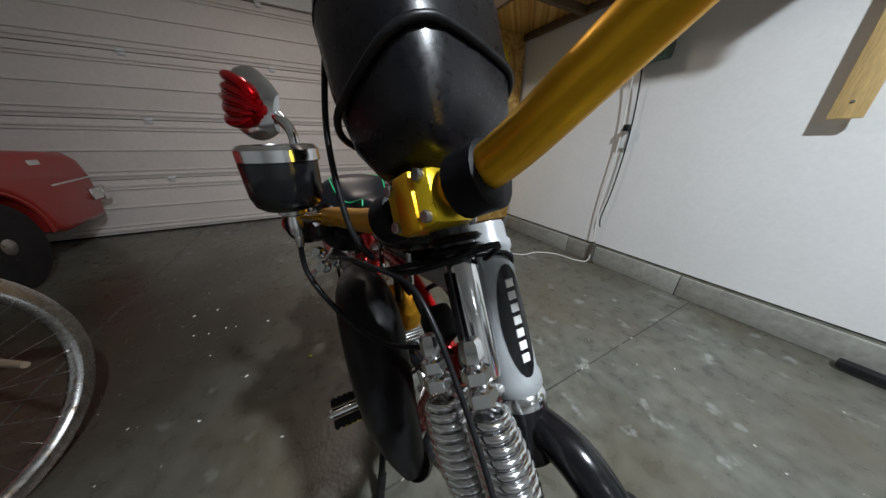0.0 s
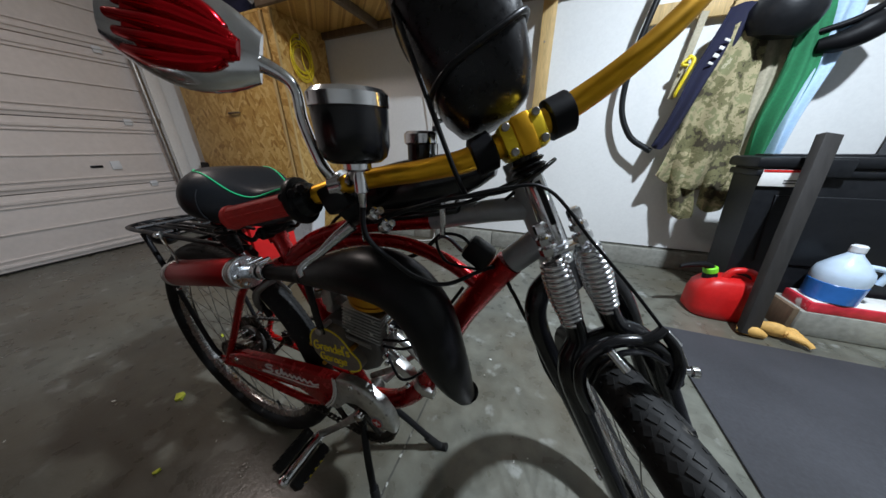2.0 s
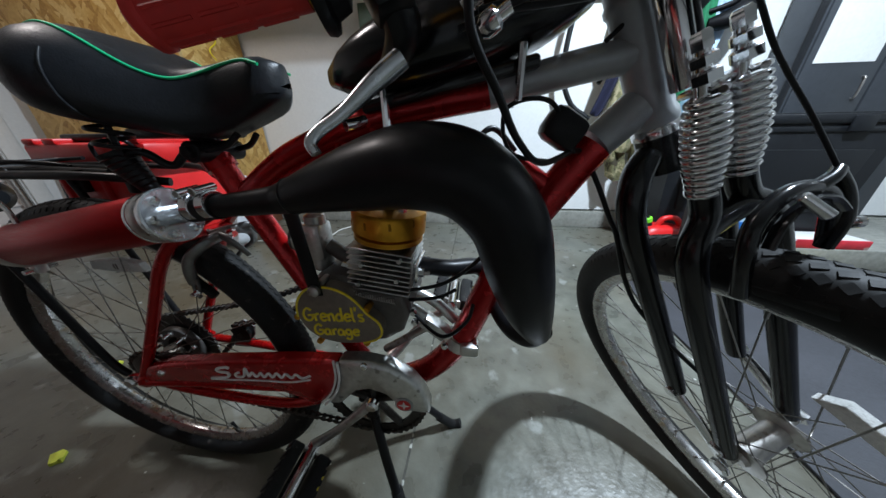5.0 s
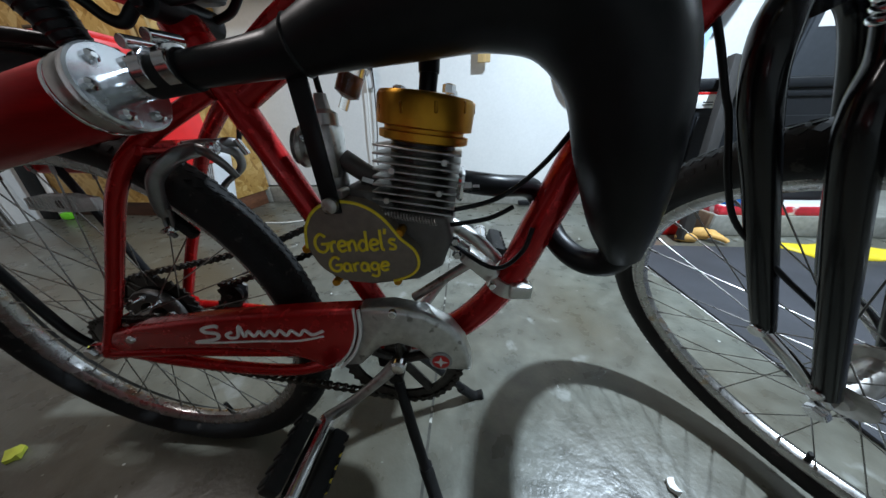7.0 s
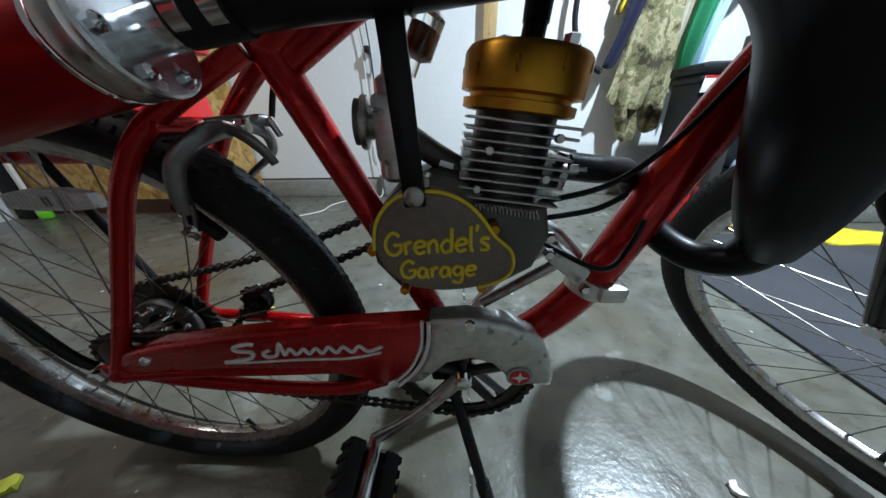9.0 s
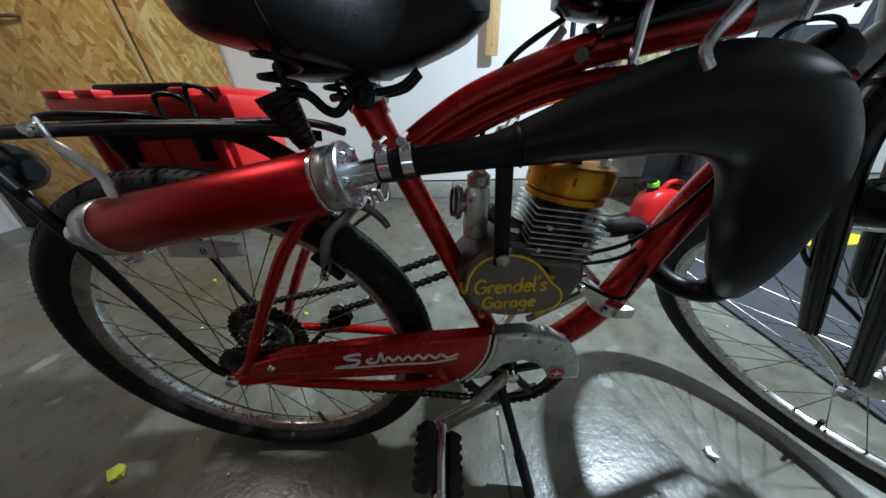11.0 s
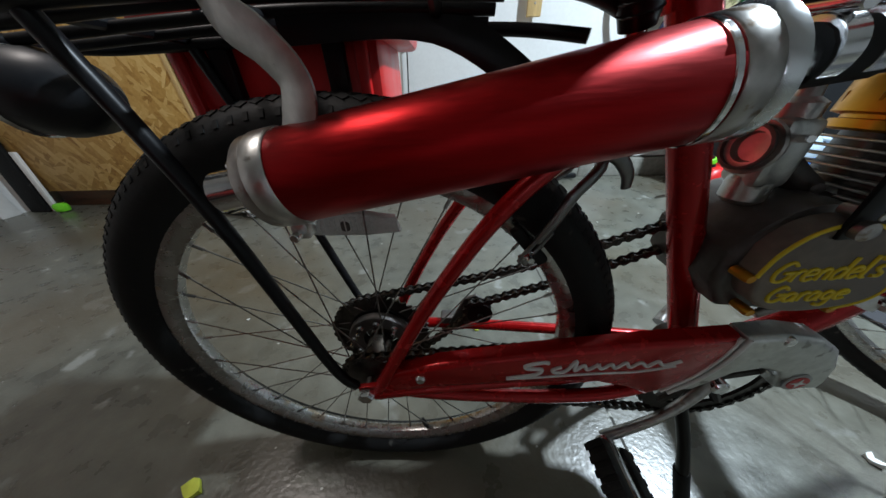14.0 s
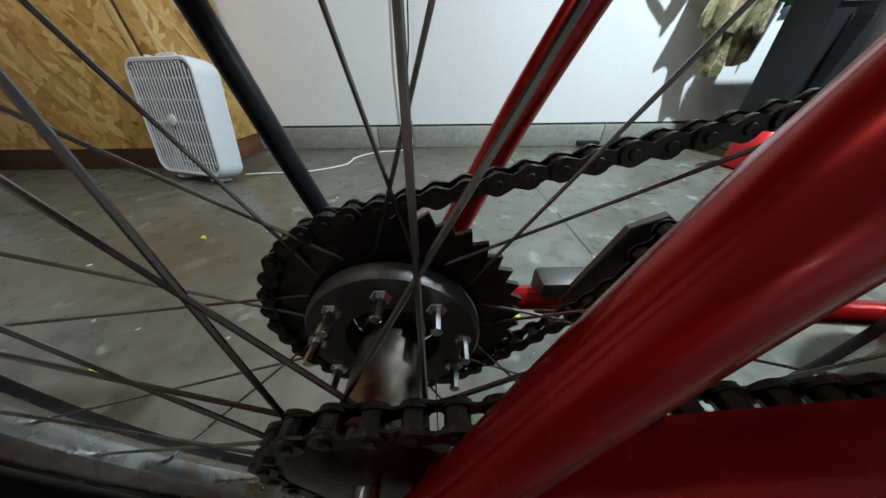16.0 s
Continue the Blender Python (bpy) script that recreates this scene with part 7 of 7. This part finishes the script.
part("handle", tube([(1.295, 1.83, 0.36), (1.34, 1.81, 0.35), (1.335, 1.81, 0.29)], 0.012, 10), "jug", jug)
part("cap", lathe((1.25, 1.852, 0.418), (0, 0, 1), [(0.023, 0), (0.023, 0.025), (0.018, 0.03)], 20), "white_plastic", jug)

# red fuel can
can = thing("fuel_can", (0.88, 1.84, 0), "red plastic fuel can with a black spout and lime collar", "fuel can")
cb_ = bmesh.new()
rings = []
for r_, h_ in ((0.90, 0.0), (0.99, 0.012), (1.0, 0.05), (1.0, 0.12), (0.93, 0.165), (0.75, 0.20), (0.6, 0.215)):
    rings.append([cb_.verts.new((0.895 + 0.14 * r_ * math.copysign(abs(math.cos(a)) ** 0.55, math.cos(a)), 1.86 + 0.095 * r_ * math.copysign(abs(math.sin(a)) ** 0.55, math.sin(a)), h_ + 0.001)) for a in (2 * math.pi * k / 32 for k in range(32))])
for a, b in zip(rings, rings[1:]):
    for k in range(32):
        cb_.faces.new((a[k], a[(k + 1) % 32], b[(k + 1) % 32], b[k]))
cb_.faces.new(rings[0][::-1])
cb_.faces.new(rings[-1])
part("can_body", cb_, "red_plastic", can, sharp=70)
part("can_handle", tube([(0.87, 1.86, 0.20), (0.90, 1.86, 0.255), (0.97, 1.86, 0.255), (1.01, 1.86, 0.19), (1.02, 1.86, 0.13)], 0.016, 12), "red_plastic", can)
part("can_neck", lathe((0.815, 1.86, 0.20), (-0.2, 0, 1), [(0.03, 0), (0.03, 0.025), (0.026, 0.03)], 20), "satin", can)
part("lime_collar", lathe((0.81, 1.86, 0.232), (-0.3, 0, 1), [(0.026, 0), (0.03, 0.004), (0.03, 0.028), (0.025, 0.032)], 20), "lime", can)
part("spout", tube([(0.805, 1.86, 0.255), (0.77, 1.85, 0.275), (0.70, 1.83, 0.272), (0.655, 1.81, 0.262)], [0.02, 0.017, 0.013, 0.009], 12), "satin", can)
glove = thing("work_glove", (1.06, 1.70, 0), "tan leather work glove lying on the floor", "glove")
part("palm", tube([(0.985, 1.735, 0.03), (1.04, 1.71, 0.04), (1.075, 1.695, 0.034)], [0.024, 0.036, 0.026], 12, flat=0.75), "tan", glove)
part("cuff", tube([(0.955, 1.745, 0.032), (0.988, 1.733, 0.033)], [0.031, 0.026], 14, flat=0.8), "tan", glove)
for k in range(4):
    part("finger", tube([(1.06, 1.715 - 0.014 * k, 0.042), (1.095 + 0.006 * k, 1.70 - 0.018 * k, 0.052 - 0.007 * k), (1.125, 1.695 - 0.022 * k, 0.020)], [0.014, 0.0135, 0.010], 10), "tan", glove)
gl = tube([(0.90, 1.69, 0.022), (0.95, 1.67, 0.03), (0.99, 1.665, 0.018)], [0.018, 0.026, 0.014], 10, flat=0.8)
solid("work_glove", gl, "tan", "crumpled tan leather glove on the floor", "glove")
lean = thing("leaning_board", (0.95, 1.76, 0), "dark stained board leaning on the totes", "board")
part("board", moved(box((0, 0, 0.46), (0.07, 0.034, 0.92), 0.003), pose(0.93, 1.675, 0.012, -13, 9, 14)), mat("charred_wood", (0.019, 0.017, 0.016), 0.7, 0, 0.4, 30, 0.2, 5, stretch=(9, 9, 0.7)), lean)

# mat, yellow rag, leaves and chips
mt = box((1.42, 0.70, 0.006), (1.72, 1.80, 0.010), 0.004)
solid("rubber_mat", mt, "mat", "dark grey rubber mat on the floor", "mat")
rag = bmesh.new()
rng = random.Random(11)
n = 18
ring0 = rag.verts.new((1.55, 1.55, 0.035))
vs = []
for j, f in enumerate((0.4, 0.75, 1.0)):
    vs.append([rag.verts.new((1.55 + f * 0.22 * math.cos(a) * (1 + 0.25 * math.sin(3 * a + 1)), 1.55 + f * 0.12 * math.sin(a) * (1 + 0.3 * math.cos(2 * a)), 0.016 + (0.018 - 0.012 * f) * (1 + math.sin(5 * a + j)))) for a in (2 * math.pi * k / n for k in range(n))])
for k in range(n):
    rag.faces.new((ring0, vs[0][k], vs[0][(k + 1) % n]))
    for a, b in zip(vs, vs[1:]):
        rag.faces.new((a[k], b[k], b[(k + 1) % n], a[(k + 1) % n]))
low_ = [rag.verts.new((v.co.x, v.co.y, 0.0115)) for v in vs[-1]]
for k in range(n):
    rag.faces.new((vs[-1][k], low_[k], low_[(k + 1) % n], vs[-1][(k + 1) % n]))
solid("yellow_rag", rag, "yellow", "crumpled yellow plastic bag on the mat", "bag", sharp=80)


def flake(name, x, y, s, seed, material, label, category, h_=0.006):
    rng = random.Random(seed)
    pts = [(s * rng.uniform(0.7, 1.2) * math.cos(a) * 1.5, s * rng.uniform(0.7, 1.2) * math.sin(a)) for a in (2 * math.pi * k / 9 for k in range(9))]
    q = rng.uniform(0, 3)
    c, s_ = math.cos(q), math.sin(q)
    b = slab(pts, lambda u, v, w: (x + u * c - v * s_, y + u * s_ + v * c, 0.001 + w + 3.0 * (u * u + v * v) * h_ / (s * s) * 0.3 * (1 if w > 0 else 0)), 0.0015)
    return solid(name, b, material, label, category)


flake("fallen_leaf", -1.23, 0.488, 0.014, 1, "leaf", "yellow-green dry leaf on the floor", "leaf")
for k, (x, y, s) in enumerate(((-1.05, 0.98, 0.006), (-0.65, 0.86, 0.006), (-1.45, 0.75, 0.006), (-1.0, 0.33, 0.006), (-1.6, 1.2, 0.007))):
    flake("fallen_leaf", x, y, s, k + 20, "leaf", "bit of dry yellow leaf on the floor", "leaf", 0.003)
flake("paint_chip", 0.088, 0.535, 0.0085, 3, "white_paint", "pale chip lying on the floor", "chip")
rng = random.Random(31)
for k in range(34):
    flake("paint_chip", rng.uniform(-1.9, 0.5), rng.choice((rng.uniform(-0.3, 0.45), rng.uniform(0.75, 2.1))), rng.uniform(0.0018, 0.005), 50 + k, "cord", "tiny pale crumb on the floor", "chip", 0.001)

# second bicycle standing at the mat's far end
b2 = thing("parked_bicycle", (1.95, 1.1, 0.0115), "dark bicycle parked on the rubber mat", "bicycle")
for cx_ in (1.75, 2.75):
    w_ = part("wheel", lathe((cx_, 1.15, 0.34), (0, 1, 0), [(0.326 + 0.02 * math.cos(2 * math.pi * k / 12), 0.02 * math.sin(2 * math.pi * k / 12)) for k in range(12)], 64, closed=True), "rubber", b2)
    for k in range(16):
        a = 2 * math.pi * k / 16
        part("spoke", rod((cx_, 1.15, 0.34), (cx_ + 0.31 * math.cos(a), 1.15, 0.34 + 0.31 * math.sin(a)), 0.0014, 6), "spoke", w_)
part("fork", tube([(1.75, 1.15, 0.34), (1.80, 1.15, 0.60), (1.88, 1.15, 0.92)], 0.014, 10), "satin", b2)
part("frame", tube([(1.86, 1.15, 0.86), (2.15, 1.15, 0.32), (2.75, 1.15, 0.34)], 0.016, 10, curve=False), "satin", b2)
part("frame", tube([(1.87, 1.15, 0.88), (2.32, 1.15, 0.80), (2.15, 1.15, 0.32)], 0.016, 10, curve=False), "satin", b2)
part("handlebar", tube([(1.82, 0.87, 1.0), (1.85, 1.0, 0.98), (1.88, 1.15, 0.95), (1.85, 1.3, 0.98), (1.82, 1.43, 1.0)], 0.012, 10), "satin", b2)
part("saddle", box((2.35, 1.15, 0.90), (0.24, 0.13, 0.06), 0.025), "leather", b2)

# old wheel near the car: dull rim, tyre off
wm = Matrix.Translation(Vector((-0.80, -0.42, 0.345))) @ Matrix.Rotation(radians(-20), 4, "Z") @ Matrix.Rotation(radians(4), 4, "X") @ Matrix.Diagonal((1.055, 1.0, 1.055, 1))
part("rim", moved(lathe((0, 0, 0), (0, 1, 0), [(0.322, -0.016), (0.327, -0.012), (0.327, 0.012), (0.322, 0.016), (0.29, 0.021), (0.282, 0.015), (0.278, 0), (0.282, -0.015), (0.29, -0.021)], 80, closed=True), wm), "rim", ow)
part("hub", moved(rod((0, -0.05, 0), (0, 0.05, 0), 0.02, 16), wm), "red_plastic", ow)
for k in range(28):
    s = 1 if k % 2 else -1
    a_r, a_h = 2 * math.pi * k / 28, 2 * math.pi * k / 28 + (1 if (k // 2) % 2 else -1)
    part("spoke", moved(rod((0.02 * math.cos(a_h), s * 0.04, 0.02 * math.sin(a_h)), (0.279 * math.cos(a_r), 0, 0.279 * math.sin(a_r)), 0.0012, 6), wm), "spoke", ow)
solid("wooden_stick", tube([(-0.66, -0.09, 0.50), (-0.85, -0.30, 0.44), (-1.02, -0.5, 0.42), (-1.2, -0.72, 0.40)], [0.006, 0.011, 0.011, 0.010], 10), "dark_lumber", "thin wooden stick lying through the old wheel", "stick")

# ceiling lamps; the last holder is made up to go with the fill lamp
for x, y in ((0.88, 0.97), (3.0, 0.9), (-1.9, 0.7)):
    l_ = thing("ceiling_lamp", (x, y, CEIL), "white ceiling lamp holder", "ceiling lamp", "ceiling lamps")
    part("lamp_base", lathe((x, y, CEIL), (0, 0, -1), [(0.07, 0), (0.07, 0.02), (0.05, 0.04), (0.03, 0.055)], 24), "white_plastic", l_)
    part("bulb_collar", lathe((x, y, CEIL - 0.055), (0, 0, -1), [(0.03, 0), (0.04, 0.04), (0.05, 0.06)], 20), "white_plastic", l_)

# bundles on top of the cupboard
for k, (x, y, s, m_) in enumerate(((-2.95, 2.1, 0.16, "tan_cloth"), (-2.62, 2.12, 0.14, "navy"), (-2.3, 2.15, 0.12, "black_plastic"))):
    bm = bmesh.new()
    bmesh.ops.create_icosphere(bm, subdivisions=3, radius=1.0)
    for v in bm.verts:
        q = 1 + 0.35 * noise.noise(v.co * 1.6 + Vector((k * 5, 0, 0))) + 0.12 * noise.noise(v.co * 5 + Vector((k, 3, 0)))
        v.co = Vector((x + v.co.x * s * 1.2 * q, y + v.co.y * s * 0.9 * q, 1.81 + max(0.0, s * 0.55 + v.co.z * s * 0.75 * q)))
    solid("cloth_bundle", bm, m_, ("beige", "navy", "black")[k] + " crumpled bundle lying on the cupboard", "bundle", sharp=80)
